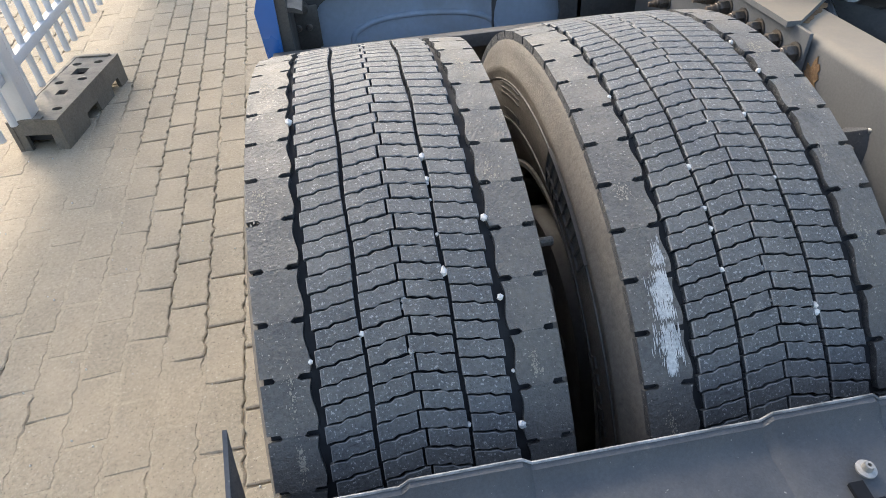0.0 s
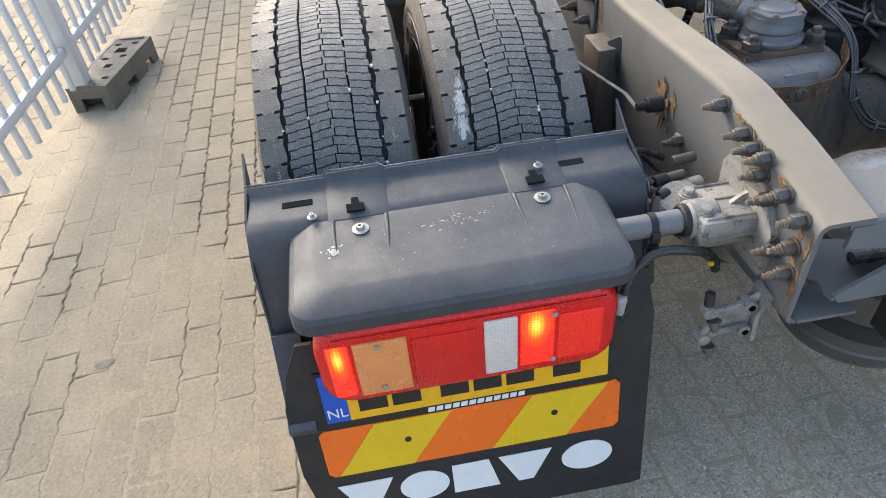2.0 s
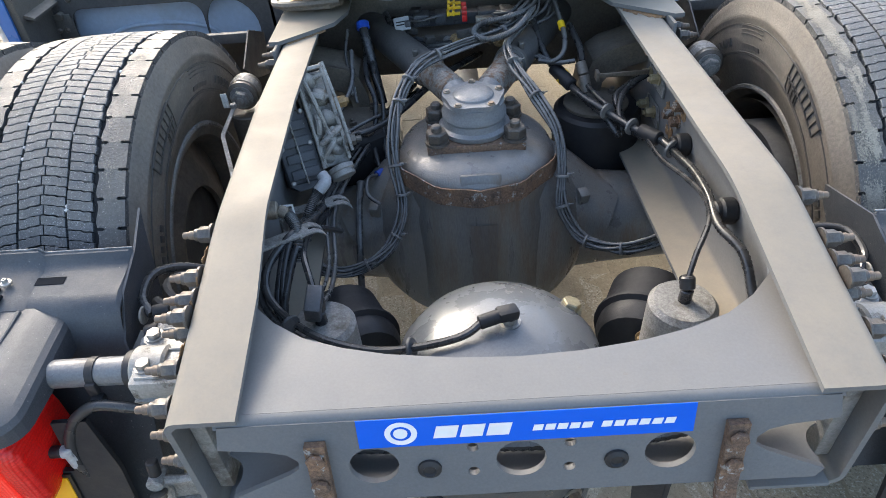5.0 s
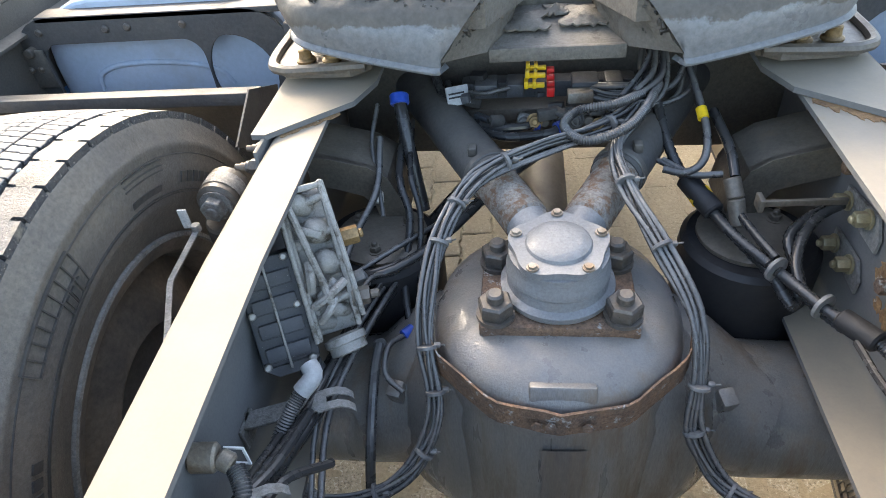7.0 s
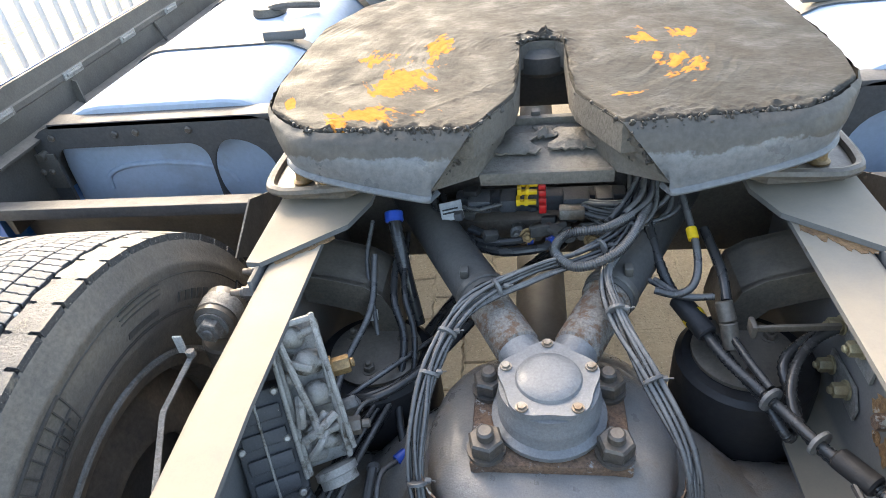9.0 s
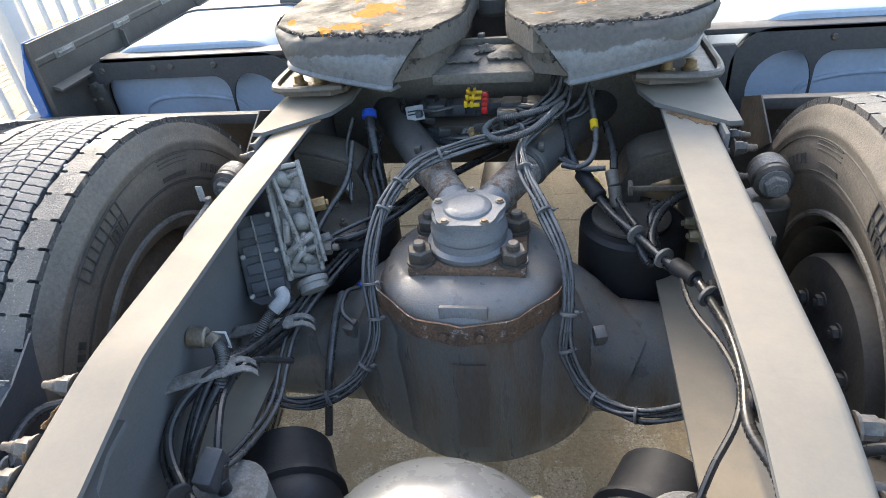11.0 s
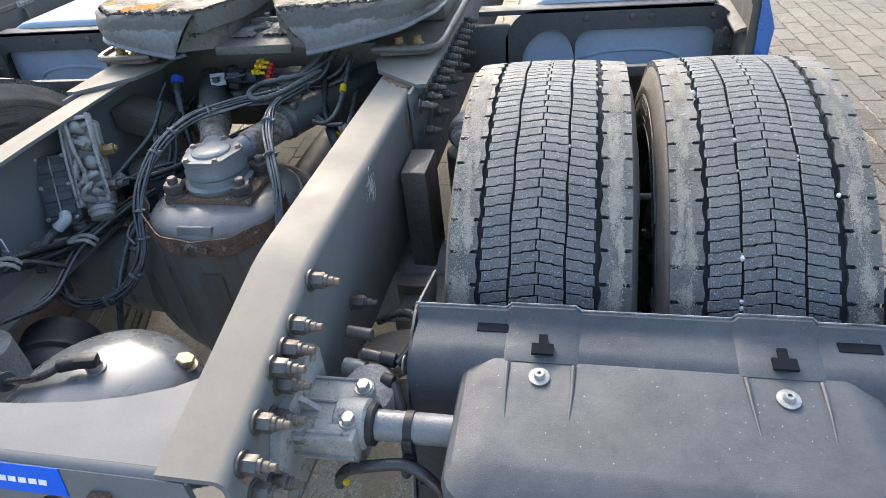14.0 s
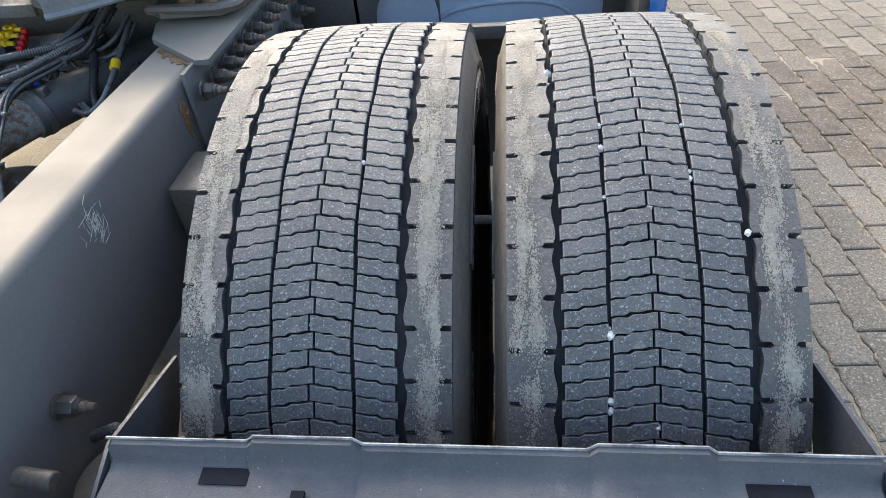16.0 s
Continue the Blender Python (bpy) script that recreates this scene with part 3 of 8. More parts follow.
        if washer:
            self.rod(a, a + w * 0.003, r * 1.3, 14)
        self.lathe([(r * 0.93, 0.003), (r, 0.005), (r, h - 0.002), (r * 0.9, h)], a, w, 6)
        if stud:
            self.rod(a + w * h, a + w * (h + stud), r * 0.5, 10, 0.0015)
        return self

    def flipped(self, plain=False):
        """The mirror image for the other side of the truck, whose mudguard and lamp sit slightly closer together."""
        def across(x):
            f = 0.0 if plain else max(0.0, min(1.0, (-x - 0.45) / 0.12))
            return -x * (1 - f) + (-0.945 * x + 0.018) * f

        m = Mesh()
        m.v = [(across(x), y, z) for x, y, z in self.v]
        m.f = [q[::-1] for q in self.f]
        return m


def spline(pts, k):
    pts = [Vector(p) for p in pts]
    out = []
    ext = [pts[0] * 2 - pts[1]] + pts + [pts[-1] * 2 - pts[-2]]
    for i in range(1, len(ext) - 2):
        a, b, c, d = ext[i - 1 : i + 3]
        for j in range(k):
            t = j / k
            out.append(0.5 * ((2 * b) + (c - a) * t + (2 * a - 5 * b + 4 * c - d) * t * t + (3 * b - a - 3 * c + d) * t**3))
    return out + [pts[-1]]


def part(name, m, material, parent=None, label="", smooth=35, at=None):
    data = bpy.data.meshes.new(name)
    data.from_pydata(m.v, [], m.f)
    data.materials.append(material)
    if smooth:
        data.polygons.foreach_set("use_smooth", [True] * len(data.polygons))
        data.set_sharp_from_angle(angle=radians(smooth))
    data.update()
    ob = new(name, data)
    ob.parent = parent
    if at:
        ob.location = at
    if label:
        tagged(ob, label)
    return ob


def thing(name, label, category, at=(0, 0, 0), group="", kind=""):
    ob = new(name)
    ob.empty_display_size = 0.1
    ob.location = at
    return tagged(ob, label, category, group, kind)


def rot(rx=0, ry=0, rz=0):
    return Euler((radians(rx), radians(ry), radians(rz))).to_matrix()

# ---- ground ----
random.seed(4)
ground = Mesh()
# one sheet to the horizon; near the truck the sand rises and sinks by millimetres and buries some of the joints
NX, NY, X0, Y0, CELL = 190, 180, -4.75, -2.4, 0.05
for i in range(NX + 1):
    for j in range(NY + 1):
        x, y = X0 + i * CELL, Y0 + j * CELL
        big = noise.noise((x * 1.7, y * 1.1, 3.1)) + 0.45 * noise.noise((x * 6.0, y * 5.0, 7.7))
        small = noise.noise((x * 14.0, y * 11.0, 1.3))
        # worn-out joints lie open only in places, mostly beside the truck
        bare = max(0.0, min(1.0, 1.45 - abs(x + 1.62) / 0.55)) * max(0.0, min(1.0, (y + 0.05) / 0.7)) + 0.80 * max(0.0, min(1.0, (x - 1.3) / 0.3)) * max(0.35, min(1.0, (y + 0.2) / 0.8)) + 0.6 * max(0.0, min(1.0, (y - 2.0) / 1.0))
        closed = max(0.0, min(1.0, (0.66 + big * 1.25 + small * 0.35 - bare * 0.78) * 3.0)) if y > 0.4 or x < -1.25 or x > 1.35 else max(0.80, min(1.16, 1.06 + 0.20 * big + 0.12 * small))
        z = -0.0065 + closed * 0.0076 + 0.0011 * small
        edge = i in (0, NX) or j in (0, NY)
        ground.v.append((x, y, -0.003 if edge else min(max(z, -0.0075), 0.0030)))
for i in range(NX):
    for j in range(NY):
        k = i * (NY + 1) + j
        ground.f.append((k, k + NY + 1, k + NY + 2, k + 1))
XE, YE = X0 + NX * CELL, Y0 + NY * CELL
for xa, xb, ya, yb in ((-300, X0, -300, 300), (XE, 300, -300, 300), (X0, XE, -300, Y0), (X0, XE, YE, 300)):
    ground.add([(xa, ya, -0.003), (xb, ya, -0.003), (xb, yb, -0.003), (xa, yb, -0.003)], [(0, 1, 2, 3)])
tagged(part("ground", ground, SAND, smooth=80), "trodden beige sand over the paved yard", "ground", kind="structure")

# ---- the truck ----
truck = thing("truck", "dusty grey chassis of a parked tractor unit, partly rusted", "truck")

AXLE_Y, AXLE_Z, TYRE_R = 0.015, 0.486, 0.498
RAIL_TOP, BEND_Y, END_Y, END_TOP = 0.900, -0.440, -0.770, 0.829


def crown(x):
    return TYRE_R - 0.3 * x * x


def tread_mesh(shoulders):
    """Blocks of a worn drive-axle tread: four ribs of stepped blocks between two rows of shoulder blocks."""
    m = Mesh()
    m.worn = []
    rows, pitch = 180, 2 * math.pi / 180
    mm = 0.001 / TYRE_R

    def block(outline, depth, inset=0.0011):
        cx = sum(p[0] for p in outline) / len(outline)
        ca = sum(p[1] for p in outline) / len(outline)
        verts = []
        for drop, shrink in ((depth, 0.0), (0.0009, 0.0), (0.0, 1.0)):
            for x, a in outline:
                dx, da = (cx - x), (ca - a) * TYRE_R
                d = math.hypot(dx, da) + 1e-9
                x2 = x + shrink * inset * dx / d * 1.3
                a2 = a + shrink * inset * da / d * 1.3 / TYRE_R
                r = crown(x2) - drop
                verts.append((x2, -r * math.cos(a2), r * math.sin(a2)))
        n = len(outline)
        faces = [tuple(range(2 * n, 3 * n))]
        for j in range(2):
            for k in range(n):
                k2 = (k + 1) % n
                faces.append((j * n + k, j * n + k2, (j + 1) * n + k2, (j + 1) * n + k))
        first = len(m.f) + 1 + n
        m.add(verts, faces)
        m.worn += range(first, first + n)

    ribs = [(-0.0868, -0.0447, 1), (-0.0406, -0.0012, 1), (0.0012, 0.0402, -1), (0.0442, 0.0852, -1)]
    for k in range(0 if shoulders else rows):
        a0 = k * pitch
        zig = 0.0034 if k % 2 else -0.0034
        for i, (xa, xb, way) in enumerate(ribs):
            if i in (0, 3):
                xa, xb = (xa + zig * 0.4, xb) if i == 0 else (xa, xb + zig * 0.4)
            jog = 0.0011 * math.sin(k * math.pi / 3.5 + i)
            if i == 0:
                xb += jog
            if i == 1:
                xa, xb = xa + 0.0011 * math.sin(k * math.pi / 3.5), xb + zig * 0.8
            if i == 2:
                xa, xb = xa + zig * 0.8, xb + 0.0011 * math.sin(k * math.pi / 3.5 + 3)
            if i == 3:
                xa += jog
            xm = (xa + xb) / 2
            steps = [(xa, 0.0), (xa + 0.005, 1.3), (xm - 0.006, 1.2), (xm - 0.001, 4.4), (xm + 0.009, 4.6), (xb - 0.004, 6.4), (xb, 6.6)]
            if way < 0:
                steps = [(xa, 6.6), (xa + 0.004, 6.4), (xm - 0.009, 4.6), (xm + 0.001, 4.4), (xm + 0.006, 1.2), (xb - 0.005, 1.3), (xb, 0.0)]
            low = [(x, a0 + (u + (i in (0, 3)) * 6) * mm) for x, u in steps]
            high = [(x, a + pitch - 1.9 * mm) for x, a in reversed(low)]
            block(low + high, 0.0085, 0.0008)
    for side in (-1, 1) if shoulders else ():
        xo, xi = 0.1405, 0.0952
        for k in range(60):
            a0 = k * 6 * pitch / 2 + (0.5 * pitch if side > 0 else 0)
            p = 3 * pitch
            edge = [(xo, 3.6), (xo - 0.012, 3.6), (xo - 0.014, 0.16), (xi + 0.011, 0.16), (xi + 0.008, 3.6), (xi - 0.001, 3.6)]
            low = [(side * x, a0 + u * mm) for x, u in edge]
            wave = [(side * (xi - 0.0019 * math.sin(u * 2 * math.pi) - 0.0008), a0 + p * u) for u in (0.2, 0.3, 0.4, 0.5, 0.6, 0.7, 0.8)]
            high = [(side * x, a0 + p - u * mm * 0.6) for x, u in reversed(edge)]
            block((low + wave + high) if side < 0 else (low + wave + high)[::-1], 0.016, 0.0)
    return m


def tyre_mesh():
    m = Mesh()
    half = [(0.288, 0.118), (0.300, 0.128), (0.315, 0.131), (0.330, 0.138), (0.345, 0.144), (0.352, 0.1475), (0.358, 0.1475), (0.385, 0.153), (0.410, 0.154), (0.432, 0.152),
            (0.436, 0.154), (0.444, 0.1535), (0.448, 0.1505), (0.466, 0.146), (0.480, 0.1405), (crown(0.139) - 0.009, 0.1385), (crown(0.1) - 0.0085, 0.10), (crown(0.05) - 0.0085, 0.05)]
    half = half[:-2] + [(crown(0.1) - 0.011, 0.10)]
    prof = [(r, -x) for r, x in half] + [(crown(0) - 0.011, 0.0)] + [(r, x) for r, x in reversed(half)]
    m.lathe(prof, (0, 0, 0), (1, 0, 0), 120, caps=False)
    return m


def marking_mesh():
    """Fine rings, raised outlines and bars moulded on both sidewalls."""
    m = Mesh()
    for s in (-1, 1):
        for r, x in ((0.362, 0.1485), (0.366, 0.1497), (0.425, 0.1530)):
            m.lathe([(r - 0.0012, s * (x - 0.001)), (r - 0.0006, s * (x + 0.0013)), (r + 0.0006, s * (x + 0.0013)), (r + 0.0012, s * (x - 0.001))][::-s], (0, 0, 0), (1, 0, 0), 120, caps=False)

    def wall_x(r):
        return 0.1475 + (min(r, 0.385) - 0.358) / 0.027 * 0.0055 + (0.001 if r > 0.385 else 0)

    def strip(side, r0, r1, a0, a1, n=6, out=0.0026):
        rows = []
        for i in range(3):
            r = r0 + (r1 - r0) * i / 2
            rows.append([(side * (wall_x(r) + out), -r * math.cos(a0 + (a1 - a0) * k / n), r * math.sin(a0 + (a1 - a0) * k / n)) for k in range(n + 1)])
        m.sheet(rows if side > 0 else [row[::-1] for row in rows], 0.005, (side, 0, 0))

    for side in (-1, 1):
        for start in (1.02, 2.6, 4.2, 5.75):
            for r in (0.368, 0.398, 0.428):
                strip(side, r, r + 0.0022, start, start + 0.36, 10)
            for k in range(9):
                a = start + k * 0.045
                strip(side, 0.398 if k < 5 else 0.368, 0.430, a - 0.0022, a + 0.0022, 1)
            for k in range(3):
                strip(side, 0.372, 0.394, start + 0.24 + k * 0.035, start + 0.262 + k * 0.035, 1)
            for r in (0.405, 0.413, 0.421):
                strip(side, r, r + 0.0016, start + 0.70, start + 0.95, 8, 0.0018)
            strip(side, 0.375, 0.385, start + 0.72, start + 0.93, 8, 0.0014)
            for k in range(5):
                strip(side, 0.378, 0.396, start + 1.08 + k * 0.05, start + 1.112 + k * 0.05, 2, 0.0018)
    return m


def rim_mesh():
    m = Mesh()
    m.lathe([(0.282, -0.125), (0.292, -0.122), (0.290, -0.115), (0.270, -0.10), (0.262, 0.0), (0.262, 0.09), (0.272, 0.112), (0.292, 0.122), (0.282, 0.126), (0.262, 0.118), (0.255, 0.09),
             (0.252, 0.0), (0.250, -0.08), (0.262, -0.118)], (0, 0, 0), (1, 0, 0), 64, caps=False)
    m.lathe([(0.255, 0.055), (0.20, 0.075), (0.16, 0.09), (0.14, 0.09), (0.14, 0.075), (0.16, 0.075), (0.2, 0.06), (0.255, 0.04)], (0, 0, 0), (1, 0, 0), 48, caps=False)
    return m


def drum_mesh():
    m = Mesh()
    m.lathe([(0.10, -0.12), (0.205, -0.12), (0.212, -0.11), (0.212, 0.03), (0.2, 0.05), (0.14, 0.07), (0.10, 0.07)], (0, 0, 0), (1, 0, 0), 48)
    for k in range(10):
        a = k * math.pi / 5
        m.nut((-0.12, 0.13 * math.cos(a), 0.13 * math.sin(a)), (-1, 0, 0), 0.014, 0.013, stud=0.004)
    return m


WHEELS = [(-1.122, "outer"), (-0.767, "inner"), (0.738, "inner"), (1.073, "outer")]
wheel = part("wheel", rim_mesh(), RIM, truck, "dusty steel wheel with a worn drive tyre", at=(WHEELS[0][0], AXLE_Y, AXLE_Z))
part("tyre", tyre_mesh(), SIDEWALL, wheel, "black sidewall with moulded bars and brown dust")
tagged(part("sidewall_marking", marking_mesh(), MARKING, wheel, "dark moulded lines on the sidewall"), kind="stuff")
for s in (-1, 1):
    m = Mesh()
    m.lathe([(0.2835, s * 0.1245), (0.286, s * 0.1285), (0.2925, s * 0.1285), (0.2945, s * 0.1225)][::-s], (0, 0, 0), (1, 0, 0), 72, caps=False)
    part("rim_edge", m, CASTING, wheel, "pale scraped rim edge")
# the near-black groove floor carries the shade between the blocks in its colour
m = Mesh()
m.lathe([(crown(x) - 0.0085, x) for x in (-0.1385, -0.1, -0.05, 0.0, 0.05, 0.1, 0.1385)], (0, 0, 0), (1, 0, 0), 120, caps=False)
part("tread_groove", m, GROOVE_SHADE, wheel, "groove floor, coloured near black for the shade in it")
def pale_edged_part(name, m, material, label):
    """Tread blocks whose chamfered edges are coloured paler, for scuffs and for edge highlights."""
    ob = part(name, m, material, wheel, label, smooth=20)
    ob.data.materials.append(RUBBER_EDGE)
    for k in m.worn:
        ob.data.polygons[k].material_index = 1
    return ob


pale_edged_part("tread", tread_mesh(False), RUBBER, "worn ribs of stepped tread blocks")
tagged(part("shoulder", tread_mesh(True), SHOULDER, wheel, "dusty notched shoulder blocks", smooth=20), kind="stuff")
part("brake_drum", drum_mesh(), BELLOWS, wheel)
wheels = [wheel]
for x, _ in WHEELS[1:]:
    roll_turn = Matrix.Rotation(radians(1.5 * len(wheels)), 4, "X")
    wheels.append(copy_thing(wheel, Matrix.Translation((x, AXLE_Y, AXLE_Z)) @ roll_turn))
for w in wheels:
    tagged(w, group="rear wheels")

# grit wedged in the grooves
def grit(wheel_no, spots):
    m = Mesh()
    for x, y, size in spots:
        dx = x - WHEELS[wheel_no][0]
        near = min((-0.093, -0.043, 0.0, 0.042, 0.091), key=lambda g: abs(g - dx))
        c = math.asin(max(-1, min(1, (y - AXLE_Y) / (TYRE_R - 0.003))))
        r = TYRE_R - 0.004
        p = Vector((WHEELS[wheel_no][0] + near, AXLE_Y + r * math.sin(c), AXLE_Z + r * math.cos(c)))
        bm = bmesh.new()
        bmesh.ops.create_icosphere(bm, subdivisions=1, radius=size)
        bm.verts.index_update()
        m.add([p + Vector((v.co.x * random.uniform(0.6, 1.1), v.co.y * random.uniform(0.7, 1.3), v.co.z * random.uniform(0.7, 1.1))) for v in bm.verts], [[v.index for v in f.verts] for f in bm.faces])
        bm.free()
    tagged(part("grit", m, STONE, truck, "white stone chips wedged in the tread grooves", smooth=0), kind="stuff")


def scattered(n, x0, size=0.0032):
    return [(x0 + random.choice((-0.093, -0.043, -0.043, 0.0, 0.0, 0.042, 0.042, 0.091)), random.uniform(-0.40, 0.02), size * random.uniform(0.6, 1.3)) for _ in range(n)]


grit(0, [(-1.082, -0.255, 0.006), (-1.087, -0.137, 0.005), (-1.085, -0.165, 0.005), (-1.038, -0.213, 0.005), (-1.028, -0.369, 0.005), (-1.166, -0.293, 0.004), (-1.21, -0.06, 0.005)] + scattered(14, -1.122))
grit(1, [(-0.72, -0.33, 0.005), (-0.81, -0.254, 0.004), (-0.762, -0.292, 0.004), (-0.72, -0.325, 0.004), (-0.81, -0.235, 0.004)] + scattered(13, -0.767))
grit(2, [(0.733, -0.326, 0.004), (0.738, -0.41, 0.003)] + scattered(3, 0.738))
grit(3, [(1.035, -0.374, 0.005), (1.032, -0.332, 0.006), (1.035, -0.38, 0.005), (1.074, -0.232, 0.004), (1.034, -0.169, 0.005), (1.118, -0.204, 0.004), (0.994, -0.053, 0.006), (1.073, -0.388, 0.005), (1.034, -0.14, 0.004)] + scattered(8, 1.073))


# flakes of white paint scuffed onto the inner left tyre
random.seed(5)
m = Mesh()
for k in range(1500):
    mid_a, mid_x, spread_a, spread_x = random.choice(((53.5, -0.103, 2.2, 0.008), (50.8, -0.107, 1.5, 0.013), (47.6, -0.108, 1.7, 0.012), (45.0, -0.109, 1.6, 0.011), (42.5, -0.112, 1.0, 0.004)))
    a = radians(mid_a + random.gauss(0, 0.6) * spread_a)
    x = -0.767 + mid_x + random.gauss(0, 0.55) * spread_x
    if not -0.136 < x + 0.767 < -0.0985 or abs((math.degrees(a) * 20 / 120) % 1.0 - 0.93) < 0.09:
        continue
    r = crown(x + 0.767) + 0.0004
    wide, tall = random.uniform(0.00015, 0.0006), random.uniform(0.0010, 0.0075)
    pts = []
    for j in range(6):
        b = j * math.pi / 3
        f = random.uniform(0.6, 1.25)
        along = tall * f * math.sin(b)
        pts.append((x + wide * f * math.cos(b), AXLE_Y - r * math.cos(a + along / TYRE_R), AXLE_Z + r * math.sin(a + along / TYRE_R)))
    m.add(pts, [tuple(range(6))])
tagged(part("paint_scuff", m, CHALK, truck, "flaking white paint scuffed on the tyre shoulder", smooth=0), kind="stuff")


# dried sand caked on the shoulders of the right tyres, a little on the left
random.seed(8)
for wheel_no, clusters, spread in ((2, 84, 1.7), (3, 58, 1.5), (0, 10, 0.35), (1, 8, 0.35)):
    m = Mesh()
    for c in range(clusters):
        side = random.choice((-1, 1))
        mid_x, mid_a = side * random.gauss(0.117, 0.007), radians(random.uniform(26, 92))
        wide, tall = random.uniform(0.0015, 0.0065), radians(random.uniform(0.6, 2.6))
        for g in range(int(random.uniform(160, 420) * spread)):
            dx, a = mid_x + random.gauss(0, wide), mid_a + random.gauss(0, tall)
            if not 0.101 < abs(dx) < 0.1385 or a > 1.62:
                continue
            r, size, spin = crown(dx) + 0.0005, random.uniform(0.0003, 0.00078) * (2.0 if random.random() < 0.06 else 1.0), random.uniform(0, 6)
            pts = []
            for j in range(5):
                b, f = spin + j * 1.2566, size * random.uniform(0.5, 1.35)
                aa = a + f * 1.5 * math.sin(b) / TYRE_R
                pts.append((WHEELS[wheel_no][0] + dx + f * math.cos(b), AXLE_Y - r * math.cos(aa), AXLE_Z + r * math.sin(aa)))
            m.add(pts, [(0, 1, 2, 3, 4)])
    tagged(part("caked_sand", m, CRUST, truck, "dried sand caked on the tyre shoulders", smooth=0), kind="stuff")


# ---- frame rails ----
def splay(y):
    """How far the left rail leans outwards ahead of its bend."""
    return 0.014 * max(0.0, min(1.0, (y - BEND_Y) / 0.35))


def rail_mesh(left):
    def section(y, top, low, flange_low=0.09):
        t, r, xo = 0.008, 0.016, -0.425 - splay(y) * left
        xi = -0.337 - (0.010 * max(0.0, min(1.0, (y + 0.60) / 0.16)) + splay(y)) * left
        pts = [(xi, top)]
        pts += [(xo + r - r * math.sin(a), top - r + r * math.cos(a)) for a in (0, 0.4, 0.8, 1.2, math.pi / 2)]
        pts += [(xo + r - r * math.cos(a), low + r - r * math.sin(a)) for a in (0, 0.5, 1.0, math.pi / 2)]
        pts += [(xo + flange_low, low), (xo + flange_low, low + t), (xo + r, low + t), (xo + t, low + r), (xo + t, top - r), (xo + r, top - t), (xi, top - t)]
        return [(x, y, z) for x, z in pts]
    sec = [section(END_Y, END_TOP, 0.62), section(-0.60, 0.8655, 0.615), section(BEND_Y - 0.03, 0.8945, 0.61), section(BEND_Y, 0.8985, 0.61), section(BEND_Y + 0.03, RAIL_TOP, 0.61), section(BEND_Y + 0.35, RAIL_TOP, 0.605), section(0.3, RAIL_TOP, 0.60), section(4.2, RAIL_TOP, 0.60)]
    m = Mesh()
    n = len(sec[0])
    verts = [p for s in sec for p in s]
    faces = [tuple(range(n)), tuple(range((len(sec) - 1) * n, len(sec) * n))[::-1]]
    for j in range(len(sec) - 1):
        for k in range(n):
            k2 = (k + 1) % n
            faces.append((j * n + k2, j * n + k, (j + 1) * n + k, (j + 1) * n + k2))
    return m.add(verts, faces)


rails = []
for name_side in (0, 1):
    m = rail_mesh(1 - name_side)
    m = m if name_side == 0 else m.flipped(True)
    rails.append(part("frame_rail", m, RAIL_PAINT, truck, "grey painted steel channel, bent down towards its end", smooth=50))


def holed(m, outer, holes, origin, u, v, depth):
    """A plate with real holes: outlines in the directions u and v, thickened by depth."""
    o, u, v, d = Vector(origin), Vector(u), Vector(v), Vector(depth)
    bm = bmesh.new()
    edges = []
    for loop in [outer] + holes:
        vs = [bm.verts.new(o + u * a + v * b) for a, b in loop]
        edges += [bm.edges.new((vs[k], vs[(k + 1) % len(vs)])) for k in range(len(vs))]
    bmesh.ops.triangle_fill(bm, use_beauty=True, use_dissolve=False, edges=edges)
    bm.verts.index_update()
    base = [p.co.copy() for p in bm.verts]
    tri = [[p.index for p in f.verts] for f in bm.faces]
    bm.free()
    k = len(base)
    faces = tri + [[i + k for i in t[::-1]] for t in tri]
    i = 0
    for loop in [outer] + holes:
        n = len(loop)
        faces += [(i + j, i + (j + 1) % n, k + i + (j + 1) % n, k + i + j) for j in range(n)]
        i += n
    bm = bmesh.new()
    vs = [bm.verts.new(p) for p in base + [p + d for p in base]]
    for f in faces:
        try:
            bm.faces.new([vs[j] for j in f])
        except ValueError:
            pass
    bmesh.ops.recalc_face_normals(bm, faces=bm.faces[:])
    bm.verts.index_update()
    m.add([p.co.copy() for p in bm.verts], [[p.index for p in f.verts] for f in bm.faces])
    bm.free()
    return m


def ring(cx, cz, rx, rz, n=20):
    return [(cx + rx * math.cos(2 * math.pi * k / n), cz + rz * math.sin(2 * math.pi * k / n)) for k in range(n)]


# ---- rear crossmember ----
FACE_TOP, FACE_LOW = Vector((0, -0.7665, 0.812)), Vector((0, -0.7905, 0.680))
face_v = (FACE_TOP - FACE_LOW).normalized()
face_n = Vector((0, -face_v.z, face_v.y))


def on_face(x, z, out=0.0):
    k = (z - FACE_LOW.z) / (FACE_TOP.z - FACE_LOW.z)
    return FACE_LOW.lerp(FACE_TOP, k) + Vector((x, 0, 0)) + face_n * out


m = Mesh()
notch = [(0.312, 0.0905), (0.290, 0.084), (0.278, 0.072), (0.279, 0.060), (0.292, 0.050)]
outer = [(-0.365, 0.134), (0.365, 0.134), (0.372, 0.098)] + notch + [(0.372, 0.012), (0.362, -0.002)] + [(-0.362, -0.002), (-0.372, 0.012)] + [(-x, z) for x, z in reversed(notch)] + [(-0.372, 0.098)]
